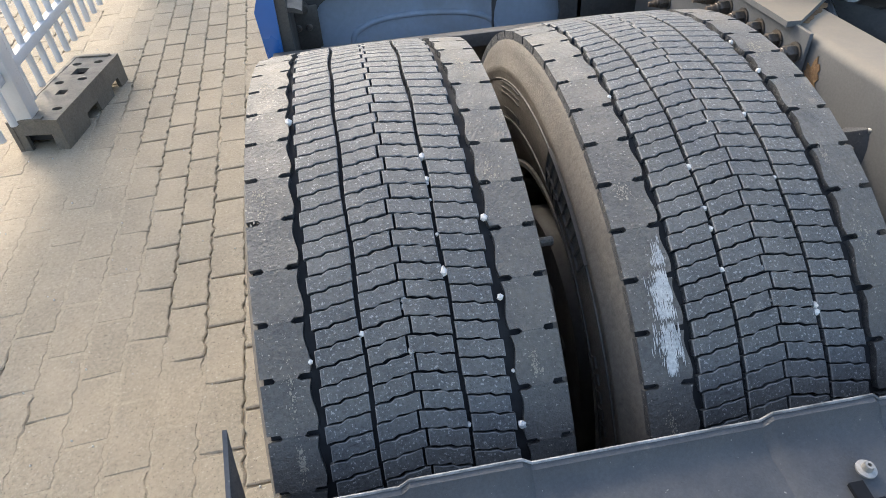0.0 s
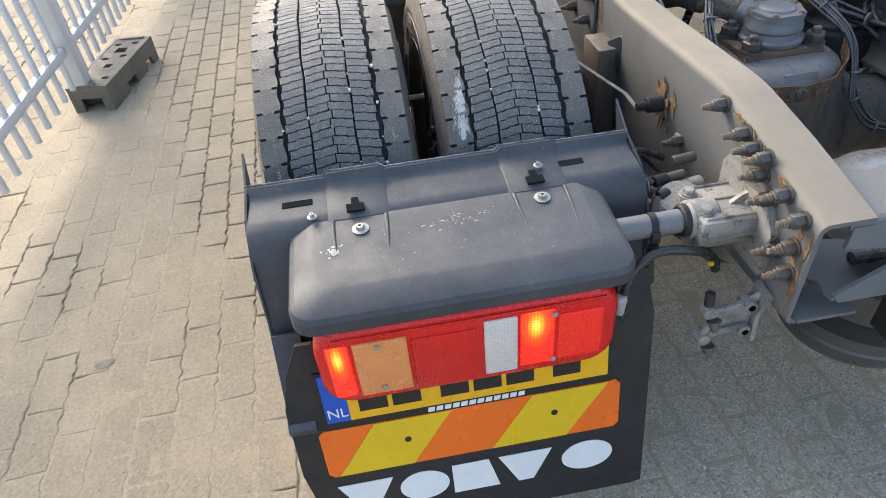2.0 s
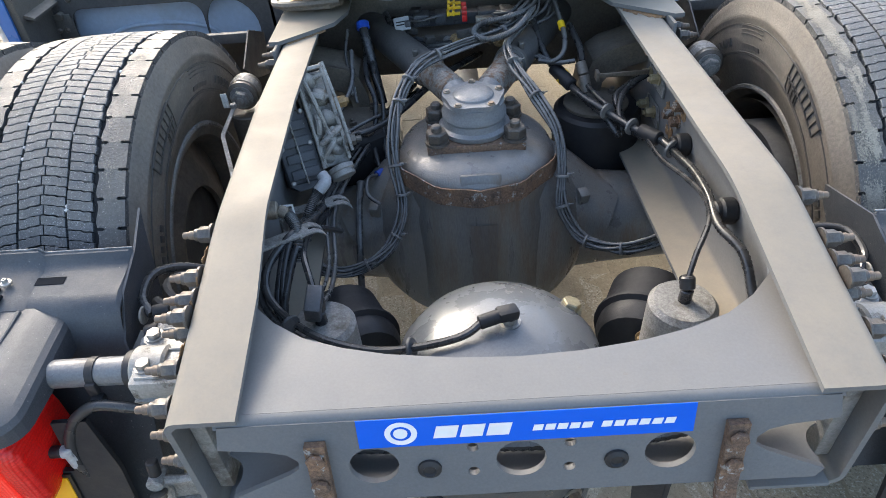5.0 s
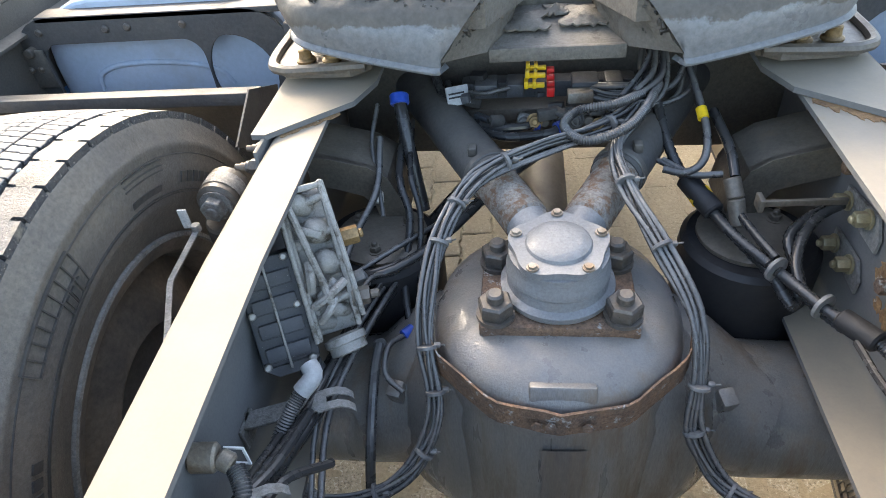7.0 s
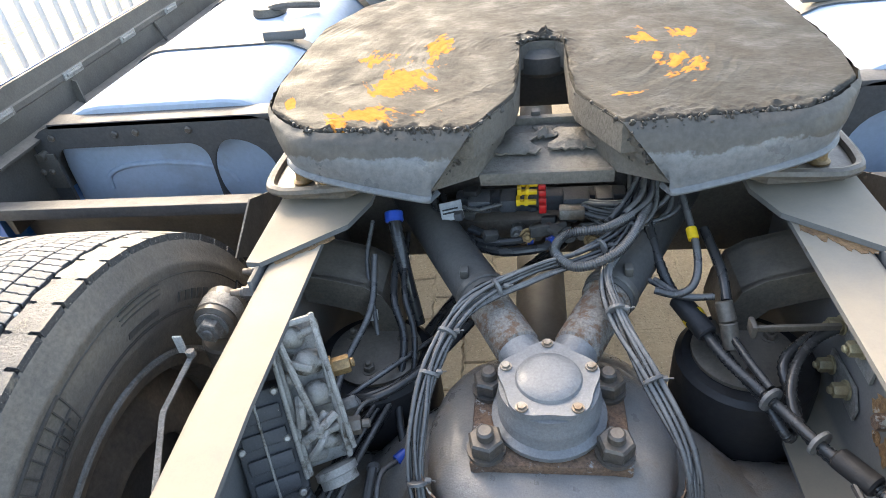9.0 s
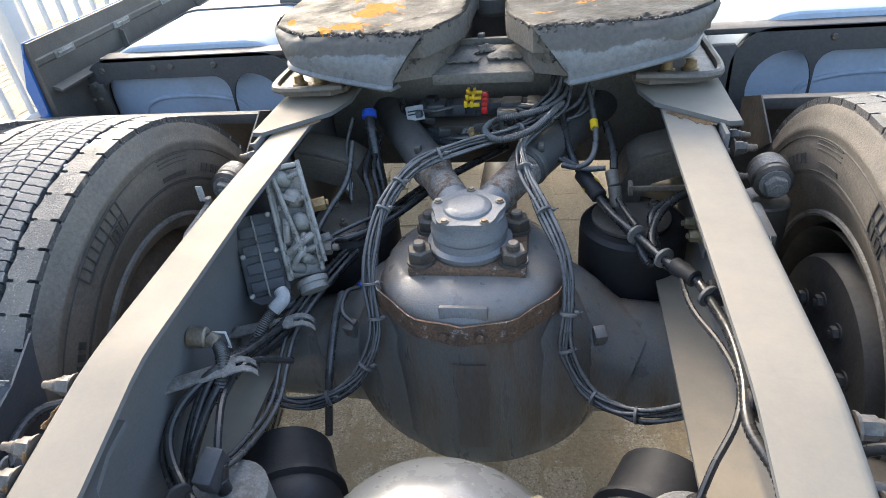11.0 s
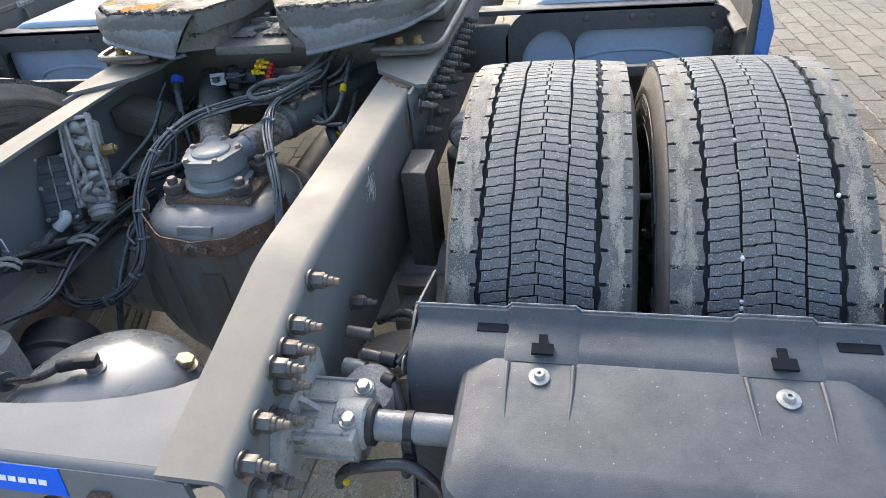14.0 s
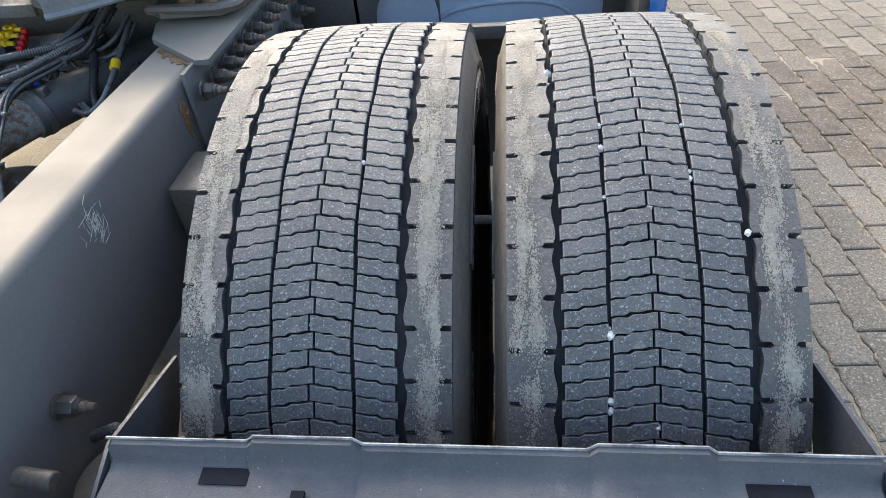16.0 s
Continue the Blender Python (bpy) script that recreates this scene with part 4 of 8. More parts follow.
holes = [ring(x, 0.058, 0.031, 0.030) for x in (-0.186, -0.005, 0.176)] + [ring(x, z, 0.0075, 0.0075, 10) for x in (-0.064, 0.054) for z in (0.081, 0.040)]
holed(m, outer, holes, FACE_LOW, (1, 0, 0), face_v, -face_n * 0.008)
# the flat top with its wide scoop, and the rounded bend between the two
scoop = [(0.385, -0.47), (0.378, -0.52), (0.362, -0.565), (0.325, -0.604), (0.281, -0.635), (0.225, -0.657), (0.165, -0.672), (0.08, -0.684)]
scoop = scoop + [(0.0, -0.688)] + [(-x, y) for x, y in reversed(scoop)]
top = [(-0.41, -0.753), (0.41, -0.753), (0.41, -0.47)] + scoop + [(-0.41, -0.47)]
m.prism(top, (0, 0, 0.8185), (1, 0, 0), (0, 1, 0.0), (0, 0, -0.008))
rows = []
for k in range(7):
    a = k / 6 * math.pi / 2
    rows.append([(x, -0.7535 - 0.0125 * math.sin(a) , 0.8185 - 0.0125 + 0.0125 * math.cos(a)) for x in (-0.37, 0.37)])
rows[-1] = [(x, -0.7665, 0.8085) for x in (-0.37, 0.37)]
m.sheet(rows, 0.004, (0, -0.7, 0.7))
# lower lip at each end
flange = Mesh()
scoop_low = [(0.405, -0.62), (0.36, -0.628), (0.30, -0.652), (0.225, -0.672), (0.12, -0.688)]
scoop_low = scoop_low + [(0.0, -0.692)] + [(-x, y) for x, y in reversed(scoop_low)]
bite = [(0.404 - 0.034 * math.sin(radians(k * 15)), -0.752 + 0.034 * math.cos(radians(k * 15))) for k in range(9)] + [(0.372, -0.786)]
flange.prism([(x, y) for x, y in scoop_low] + [(-x, y) for x, y in bite] + [(x, y) for x, y in reversed(bite)], (0, 0, 0.686), (1, 0, 0), (0, 1, 0), (0, 0, -0.006))
part("lower_flange", flange, PAINT, truck, "dusty lower flange inside the end crossmember")
for s in (-1, 1):
    lip = Mesh()
    lip.box(s * 0.30, s * 0.405, -0.775, -0.70, 0.622, 0.630, 0.002)
    part("end_lip", lip, PAINT, truck)
    lip = Mesh()
    lip.box(s * 0.395, s * 0.416, -0.74, -0.60, 0.64, 0.78, 0.003)
    joint_plate = part("joint_plate", lip, BARE, truck, "rust-stained plate inside the rail end")
    for y, z in ((-0.715, 0.755), (-0.715, 0.715), (-0.66, 0.735)) if s > 0 else ():
        lip = Mesh()
        lip.nut((s * 0.395, y, z), (-s, 0, 0), 0.012, 0.014, True, 0.008)
        part("bolt", lip, RUSTY, joint_plate)
crossmember = part("rear_crossmember", m, PAINT, truck, "grey painted end crossmember with a scooped top and round holes", smooth=40)

for x in (-0.118, 0.111):
    m = Mesh()
    m.lathe([(0.015, 0.0), (0.0145, 0.003), (0.009, 0.006), (0.007, 0.003)], on_face(x, 0.729, 0.0005), face_n, 18)
    part("plug", m, FLAP, crossmember, "black rubber plug")
m = Mesh()
m.tube([(-0.30, -0.722, 0.700), (-0.1, -0.732, 0.703), (0.05, -0.735, 0.701), (0.2, -0.730, 0.703), (0.33, -0.70, 0.722)], lambda s: 0.012 - 0.0014 * (int(round(s * 96)) % 2), 10, 24)
part("conduit", m, CABLE, truck, "black corrugated conduit behind the crossmember")

# sticker with its plain printed shapes
m = Mesh()
corners = [on_face(-0.2, 0.8135, 0.0015), on_face(0.199, 0.8135, 0.0015), on_face(0.199, 0.769, 0.0015), on_face(-0.2, 0.769, 0.0015)]
m.prism([(-0.2, 0.0), (0.199, 0.0), (0.199, 0.0447), (-0.2, 0.0447)], on_face(0, 0.7685, 0.0003), (1, 0, 0), face_v, face_n * 0.0012)
sticker = part("sticker", m, BLUE, crossmember, "bright blue sticker with white print")
m = Mesh()


def print_bar(m, x, z, w, h, slant=0.25, out=0.0019):
    m.prism([(x, z), (x + w, z), (x + w + slant * h, z + h), (x + slant * h, z + h)], on_face(0, 0.7685, out), (1, 0, 0), face_v, face_n * 0.0006)


holed(m, ring(-0.148, 0.022, 0.0195, 0.018, 28), [ring(-0.148, 0.022, 0.0125, 0.0115, 24)], on_face(0, 0.7685, 0.0019), (1, 0, 0), face_v, face_n * 0.0006)
part("print", m, WHITE, sticker)
m = Mesh()
m.prism(ring(-0.1485, 0.022, 0.0085, 0.008, 20), on_face(0, 0.7685, 0.0019), (1, 0, 0), face_v, face_n * 0.0006)
part("print", m, WHITE, sticker)
for x, z, w, h in [(-0.110 + k * 0.0315, 0.012, 0.027, 0.019) for k in range(3)] + [(0.008 + k * 0.0145, 0.016, 0.0115, 0.009) for k in range(5)] + [(0.089 + k * 0.0148, 0.016, 0.0115, 0.009) for k in range(6)]:
    m = Mesh()
    print_bar(m, x, z, w, h)
    part("print", m, WHITE, sticker)

# rusty hooks bolted to the crossmember
for x, wide in ((-0.252, 0.025), (0.249, 0.025)):
    m = Mesh()
    corners = [Vector((0, on_face(0, 0.785, 0.006).y, 0.785)), Vector((0, on_face(0, 0.662, 0.006).y, 0.662)), Vector((0, -0.876, 0.622)), Vector((0, -0.899, 0.712))]
    path = [corners[0]]
    for a, c, b in zip(corners, corners[1:], corners[2:]):
        near_a, near_b = c + (a - c).normalized() * 0.014, c + (b - c).normalized() * 0.014
        path += [near_a, (near_a + near_b) / 4 + c / 2, near_b]
    path += [corners[-1] + (corners[-2] - corners[-1]).normalized() * 0.012, corners[-1] + (corners[-2] - corners[-1]).normalized() * 0.005, corners[-1]]
    rows = []
    for k, p in enumerate(path):
        w = wide * (0.5 if k < len(path) - 2 else (0.42 if k == len(path) - 2 else 0.3))
        rows.append((p, w))
    verts, faces = [], []
    for k, (p, w) in enumerate(rows):
        a, b = path[max(k - 1, 0)], path[min(k + 1, len(path) - 1)]
        d = (b - a).normalized()
        nrm = Vector((0, d.z, -d.y)) * 0.005
        for sx, sn in ((-1, 1), (1, 1), (1, -1), (-1, -1)):
            verts.append(Vector((x + sx * w, p.y, p.z)) + nrm * sn)
    for k in range(len(rows) - 1):
        for j in range(4):
            j2 = (j + 1) % 4
            faces.append((k * 4 + j, k * 4 + j2, (k + 1) * 4 + j2, (k + 1) * 4 + j))
    faces += [(3, 2, 1, 0), tuple(range(4 * len(rows) - 4, 4 * len(rows)))]
    m.add(verts, faces)
    hook = part("hook", m, RUSTY, truck, "rusty bent flat-iron hook with flaking grey paint", smooth=30)
    for z in (0.765, 0.722):
        b = Mesh()
        b.nut(on_face(x, z, 0.011), face_n, 0.012, 0.009, False, 0)
        part("bolt", b, RUSTY, hook)

# ---- mudguards, rear lamps, plates and flaps (left side, then mirrored) ----
def both(name, m, material, label="", smooth=35, parents=None):
    """A part on the left and its mirror image on the right; under the pair of parents, or the truck."""
    pa = parents or (truck, truck)
    return (part(name, m, material, pa[0], label, smooth), part(name, m.flipped(), material, pa[1], label, smooth) if pa[1] else None)


GX0, GX1 = -1.288, -0.583


def guard_mesh(dy, dz, tip):
    """Mudguard of the left side; its front lip shifted by dy and dz, its cheeks ending in a point at tip (y, z)."""
    m = Mesh()
    prof = [(-0.424 + dy, 0.826 + dz), (-0.430 + dy, 0.824 + dz), (-0.437 + dy, 0.812 + dz), (-0.452 + dy * 0.6, 0.806 + dz * 0.5), (-0.500, 0.801), (-0.522, 0.792), (-0.535, 0.770), (-0.548, 0.72), (-0.562, 0.64), (-0.60, 0.52), (-0.64, 0.44)]
    cols = [GX0, GX0 + 0.006, -1.20, -1.10, -1.0, -0.9, -0.8, -0.7, GX1 - 0.006, GX1]
    m.sheet([[(x, y, z - (0.006 if x in (GX0, GX1) else 0)) for x in cols] for y, z in prof], 0.004, (0, 0.25, 0.97))
    # side cheeks with their pointed tips, and the arch in front of the plate
    for x in (GX0 - 0.002, GX1 - 0.002):
        m.prism([(-0.426 + dy, 0.82 + dz), tip, (tip[0] - 0.012, tip[1] - 0.03), (-0.418, 0.68), (-0.50, 0.52), (-0.60, 0.42), (-0.64, 0.44), (-0.57, 0.62), (-0.548, 0.74), (-0.50, 0.796)], (x, 0, 0), (0, 1, 0), (0, 0, 1), (0.004, 0, 0))
    # raised ribs under the fixings, standing up at the lip
    for xc in (-1.094, -0.779):
        m.sheet([[(xc + d, y, z + (up if abs(d) < 0.05 else -0.002)) for d in (-0.056, -0.047, 0.047, 0.056)] for y, z, up in ((-0.4235 + dy, 0.826 + dz, 0.0075), (-0.430 + dy, 0.8245 + dz, 0.0075), (-0.4378 + dy, 0.8125 + dz, 0.006), (-0.454 + dy * 0.6, 0.8062 + dz * 0.5, 0.003), (-0.500, 0.8015, 0.0018), (-0.522, 0.7928, 0.0015))], 0.005, (0, 0.25, 0.97))
    # fold down the outer side, with a moulded step
    m.prism([(-0.60, 0.62), (-0.575, 0.60), (-0.62, 0.47), (-0.69, 0.44), (-0.70, 0.47), (-0.66, 0.50)], (GX0 + 0.004, 0, 0), (0, 1, 0), (0, 0, 1), (0.05, 0, 0))
    return m


guard_label = "dusty black plastic mudguard behind the twin tyres"
guards = (part("mudguard", guard_mesh(0.0, 0.0, (-0.362, 0.858)), PLASTIC, truck, guard_label, 40),
          part("mudguard", guard_mesh(-0.021, -0.004, (-0.318, 0.785)).flipped(), PLASTIC, truck, guard_label, 40))

for guard, dy, dz, mirror in ((guards[0], 0.0, 0.0, False), (guards[1], -0.021, -0.004, True)):
    lip_line = [(GX0, 0.0)]
    for xc in (-1.094, -0.779):
        lip_line += [(xc - 0.056, 0.0), (xc - 0.047, 0.0078), (xc + 0.047, 0.0078), (xc + 0.056, 0.0)]
    lip_line.append((GX1, 0.0))
    m = Mesh()
    m.tube([(x, -0.4245 + dy, 0.8262 + dz + up) for x, up in lip_line], 0.0015, 6, 1)
    part("worn_edge", m.flipped() if mirror else m, PALE_EDGE, guard, "pale scuffed edge of the plastic")
# no openings are cut: dark plates on the plastic paint the slots' shade
for xa, xb, y in ((-1.225, -1.172, -0.470), (-0.735, -0.682, -0.470)):
    m = Mesh()
    m.box(xa, xb, y - 0.0075, y + 0.0075, 0.8010, 0.8052, 0.0, rot(6))
    both("slot", m, SLOT, "dark plate for the shade in a mudguard slot", parents=guards)
for xc in (-1.098, -0.781):
    m = Mesh()
    tee = [(-0.0155, -0.516), (0.0155, -0.516), (0.0155, -0.499), (0.0062, -0.499), (0.0062, -0.484), (-0.0062, -0.484), (-0.0062, -0.499), (-0.0155, -0.499)]
    m.prism(tee, (xc, 0, 0.8086 + 0.495 * 0.143), (1, 0, 0), (0, 1, 0.143), (0, 0, -0.004))
    both("slot", m, SLOT, "dark T-shaped plate for the shade in a mudguard slot", parents=guards)

# moulded lid over the lamp: a flat top with chamfered sides and a short lip
def rounded(x0, x1, y0, y1, r, n=6):
    pts = []
    for cx, cy, a0 in ((x1 - r, y1 - r, 0), (x0 + r, y1 - r, 90), (x0 + r, y0 + r, 180), (x1 - r, y0 + r, 270)):
        for k in range(n):
            a = radians(a0 + 90 * k / (n - 1))
            pts.append((cx + r * math.cos(a), cy + r * math.sin(a)))
    return pts


def lid_top(y):
    return 0.7925 + (y + 0.53) * 0.085


m = Mesh()
rings = [(rounded(-1.172, -0.712, -0.672, -0.498, 0.03), 0.000), (rounded(-1.180, -0.704, -0.680, -0.498, 0.032), -0.0012), (rounded(-1.208, -0.676, -0.708, -0.498, 0.036), -0.0115),
         (rounded(-1.216, -0.668, -0.717, -0.498, 0.038), -0.017), (rounded(-1.220, -0.664, -0.722, -0.498, 0.040), -0.026)]
n = len(rings[0][0])
verts = [(x, y, lid_top(y) + dz) for o, dz in rings for x, y in o]
verts += [(x, y, 0.7285) for x, y in rings[-1][0]] + [(x, y, 0.727) for x, y in rounded(-1.215, -0.669, -0.717, -0.503, 0.036)]
faces = [tuple(range(n)), tuple(range(6 * n, 7 * n))[::-1]]
for j in range(6):
    for k in range(n):
        k2 = (k + 1) % n
        faces.append(((j + 1) * n + k, (j + 1) * n + k2, j * n + k2, j * n + k))
m.add(verts, faces)
both("lamp_cover", m, PLASTIC, "dusty black moulded cover over the rear lamp", 13, guards)
for xc in (-1.094, -0.779):
    for dx in (-0.045, 0.045):
        m = Mesh()
        m.tube([(xc + dx * 1.02, -0.525, 0.7935), (xc + dx * 0.99, -0.57, 0.7895), (xc + dx * 0.9, -0.625, 0.7825)], lambda s: 0.004 * (1 - 0.75 * s), 8, 4)
        both("rib", m, PLASTIC, parents=guards)
for x, y, z, r in ((-1.094, -0.553, 0.7915, 0.0145), (-0.779, -0.546, 0.792, 0.0145), (-1.173, -0.512, 0.801, 0.0082), (-0.768, -0.477, 0.812, 0.0082)):
    m = Mesh()
    m.lathe([(r, 0), (r, 0.0018), (r * 0.55, 0.0028), (r * 0.52, 0.006), (r * 0.42, 0.0085), (r * 0.2, 0.0085), (r * 0.18, 0.005)], (x, y, z), (0, -0.06, 1), 22)
    both("screw", m, CHROME, "zinc screw with a broad washer", parents=guards if r > 0.01 else (guards[0], None))

# dried droppings, scratches and specks on the covers
random.seed(14)
m = Mesh()


def fleck(m, x, y, r, long=1.0, turn_by=0.0):
    pts = []
    for k in range(7):
        a = 2 * math.pi * k / 7
        f = r * random.uniform(0.55, 1.25)
        u, v = f * long * math.cos(a), f * math.sin(a)
        px, py = x + u * math.cos(turn_by) - v * math.sin(turn_by), y + u * math.sin(turn_by) + v * math.cos(turn_by)
        pts.append((px, py, lid_top(py) + 0.0009))
    m.add(pts, [tuple(range(7))])


for k in range(60):
    fleck(m, random.uniform(-1.17, -0.71), random.uniform(-0.665, -0.515), random.uniform(0.0003, 0.0009))
for ob in both("dust_fleck", m, CHALK, "pale specks on the cover", 0, guards):
    tagged(ob, kind="stuff")
m = Mesh()
for k in range(26):
    fleck(m, -1.142 + random.gauss(0, 0.006), -0.598 + random.gauss(0, 0.012), random.uniform(0.0012, 0.0034))
for k in range(60):
    fleck(m, -0.93 + random.gauss(0, 0.035), -0.565 + random.gauss(0, 0.010), random.uniform(0.0004, 0.0010), random.uniform(1, 4), random.uniform(-0.6, 0.6))
tagged(part("dropping", m, CHALK, guards[0], "dried pale droppings and scuffs", 0), kind="stuff")

# rear lamp
m = Mesh()
LZ0, LZ1 = 0.545, 0.727
lamp_rings = [(0.0, -0.60), (0.0, -0.704), (0.004, -0.713), (0.010, -0.7185), (0.018, -0.7205)]
n = len(rounded(0, 1, 0, 1, 0.1))
verts = [(x, y, z) for inset, y in lamp_rings for x, z in rounded(-1.198 + inset, -0.692 - inset, LZ0 + inset, LZ1 - inset, 0.052 - inset * 0.6)]
faces = [tuple(range(n)), tuple(range(4 * n, 5 * n))[::-1]]
for j in range(4):
    faces += [(j * n + (k + 1) % n, j * n + k, (j + 1) * n + k, (j + 1) * n + (k + 1) % n) for k in range(n)]
m.add(verts, faces)
lamps = both("rear_lamp", m, RED, "red rear lamp, two chambers lit", 40)


def lens(name, xa, xb, za, zb, material, label="", out=0.004, bevel=0.003):
    m = Mesh()
    m.box(xa + 0.012 * max(0.0, (-xa - 0.7) / 0.5), xb + 0.012 * max(0.0, (-xb - 0.7) / 0.5), -0.7205 - out, -0.714, za - 0.034, zb - 0.004, bevel, seg=3)
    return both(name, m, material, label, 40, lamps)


lens("amber_lens", -1.146, -1.056, 0.603, 0.700, AMBER, "pale orange turn signal lens")
lens("white_lens", -0.928, -0.871, 0.603, 0.702, CLEAR, "white ribbed reversing lens")
lens("red_lens", -1.050, -0.935, 0.606, 0.690, RED, "red ribbed lens", 0.003)
lens("reflector", -0.800, -0.722, 0.612, 0.690, REFLECTOR_GLOW, "red reflector, given a faint glow", 0.003)
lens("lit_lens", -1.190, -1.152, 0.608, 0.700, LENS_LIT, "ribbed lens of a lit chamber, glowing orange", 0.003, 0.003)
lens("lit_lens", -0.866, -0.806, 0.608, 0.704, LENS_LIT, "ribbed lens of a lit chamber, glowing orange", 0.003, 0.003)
m = Mesh()
m.tube([(-1.165, -0.7205, 0.709), (-0.95, -0.7215, 0.709), (-0.72, -0.7205, 0.709)], 0.0026, 8, 6)
both("seam", m, RED, parents=lamps)
for x, z in ((-1.095, 0.694), (-1.095, 0.595), (-0.806, 0.592), (-0.806, 0.700)):
    m = Mesh()
    m.lathe([(0.005, 0), (0.005, 0.003), (0.003, 0.005)], (x, -0.7245, z - 0.008), (0, -1, 0), 12)
    both("screw", m, CHROME, parents=lamps)

# number plate, marker board and flap on the left; the right side has no plate
def upright(x, z, y0=-0.700, lean=0.16):
    """A point on the leaning face of the flap, z above the ground."""
    return Vector((x, y0 - (0.455 - z) * lean, z))


UP = (upright(0, 1) - upright(0, 0)).normalized()
OUT = Vector((0, -UP.z, UP.y))


def slab(m, poly, depth, base, back=0.0):
    m.prism(poly, upright(0, 0) + OUT * base, (1, 0, 0), UP, OUT * depth)


def flap_mesh():
    m = Mesh()
    k = UP.z
    slab(m, [(-1.285, 0.345 / k), (-1.281, 0.52), (-1.262, 0.60), (-1.235, 0.66), (-1.206, 0.66), (-1.206, 0.60), (-0.674, 0.60), (-0.674, 0.70), (-0.622, 0.70), (-0.602, 0.60), (-0.60, 0.15), (-0.62, 0.145), (-1.255, 0.145)], 0.008, -0.016)
    return m


flaps = both("mud_flap", flap_mesh(), FLAP, "black rubber mud flap with white print")
m = Mesh()
shapes = [("v", -1.228, -1.118), ("o", -1.108, -1.008), ("l", -1.0, -0.905), ("v", -0.905, -0.795), ("o", -0.775, -0.668)]
for side in (0, 1):
    for kind_of, xa, xb in shapes:
        m = Mesh()
        xa, xb = xa + 1.865 * side, xb + 1.865 * side
        z0, z1 = 0.222, 0.302
        if kind_of == "v":
            slab(m, [(xa, z1), (xb, z1), (xa * 0.36 + xb * 0.64, z0), (xa * 0.64 + xb * 0.36, z0)], 0.0015, -0.0076)
        elif kind_of == "o":
            slab(m, ring((xa + xb) / 2, (z0 + z1) / 2, (xb - xa) / 2, (z1 - z0) / 2, 28), 0.0015, -0.0076)
        else:
            slab(m, [(xa, z0), (xb, z0), (xb - 0.02, z1), (xa, z1)], 0.0015, -0.0076)
        part("print", m, WHITE, flaps[side], "large white printed shape")

CX0, CX1, CZ0, CZ1 = -1.236, -0.660, 0.330, 0.452
m = Mesh()
slab(m, [(CX0 + 0.01, CZ0 / UP.z), (CX0, CZ0 / UP.z + 0.01), (CX0, CZ1 / UP.z - 0.01), (CX0 + 0.01, CZ1 / UP.z), (CX1 - 0.01, CZ1 / UP.z), (CX1, CZ1 / UP.z - 0.01), (CX1, CZ0 / UP.z + 0.01), (CX1 - 0.01, CZ0 / UP.z)], 0.004, -0.008)
boards = both("marker_board", m, CHEV_R, "orange and yellow striped reflective marker board")
lo, hi, w = CZ0 / UP.z + 0.001, CZ1 / UP.z - 0.001, CX1 - CX0
for a, b in ((0.035, 0.287), (0.556, 0.814)):
    m = Mesh()
    slab(m, [(CX0 + w * a, lo), (CX0 + w * b, lo), (CX0 + w * min(b + 0.145, 1), hi), (CX0 + w * (a + 0.145), hi)], 0.0012, -0.0039)
    both("stripe", m, CHEV_Y, "yellow reflective stripe", parents=boards)
for x in (-1.075, -0.79):
    m = Mesh()
    m.lathe([(0.007, 0.0), (0.006, 0.002)], upright(x, 0.398) + OUT * -0.003, OUT, 14)
    both("rivet", m, INK, parents=boards)

m = Mesh()
PX0, PX1, PZ0, PZ1 = -1.213, -0.687, 0.478, 0.590
slab(m, [(PX0 - 0.006, PZ0 - 0.02), (PX0 - 0.006, PZ1 + 0.006), (PX1 + 0.006, PZ1 + 0.006), (PX1 + 0.006, PZ0 - 0.02)], 0.006, -0.010)
plate = part("number_plate", m, INK, truck, "yellow number plate in a black holder")
m = Mesh()
slab(m, [(PX0 + 0.043, PZ0), (PX0 + 0.043, PZ1), (PX1, PZ1), (PX1, PZ0)], 0.002, -0.004)
part("plate_face", m, YELLOW, plate, "yellow reflective face")
m = Mesh()
slab(m, [(PX0, PZ0), (PX0, PZ1), (PX0 + 0.043, PZ1), (PX0 + 0.043, PZ0)], 0.002, -0.004)
part("country_band", m, PLATE_BLUE, plate, "blue band")
m = Mesh()
x = PX0 + 0.062
for k, wide in enumerate((0.052, 0.052, 0.018, 0.052, 0.052, 0.052, 0.018, 0.052)):
    tall = 0.076 if wide > 0.02 else 0.012
    z0 = PZ0 + 0.018 if wide > 0.02 else PZ0 + 0.050
    m = Mesh()
    slab(m, [(x, z0), (x + wide, z0), (x + wide, z0 + tall), (x, z0 + tall)], 0.001, -0.0019)
    part("print", m, INK, plate, "black bar")
    x += wide + 0.009
for k in range(12):
    xa = -1.03 + k * 0.0155
    m = Mesh()
    slab(m, [(xa, PZ0 - 0.0155), (xa + 0.012, PZ0 - 0.0155), (xa + 0.014, PZ0 - 0.005), (xa + 0.002, PZ0 - 0.005)], 0.001, -0.0039)
    part("print", m, WHITE, plate, "white bar on the holder")
text = bpy.data.curves.new("country_code", "FONT")
text.body, text.size, text.extrude, text.align_x = "NL", 0.030, 0.0005, "CENTER"
text.materials.append(WHITE)
code = new("country_code", text)
code.parent = plate
base = upright(PX0 + 0.0215, PZ0 + 0.014) + OUT * 0.0
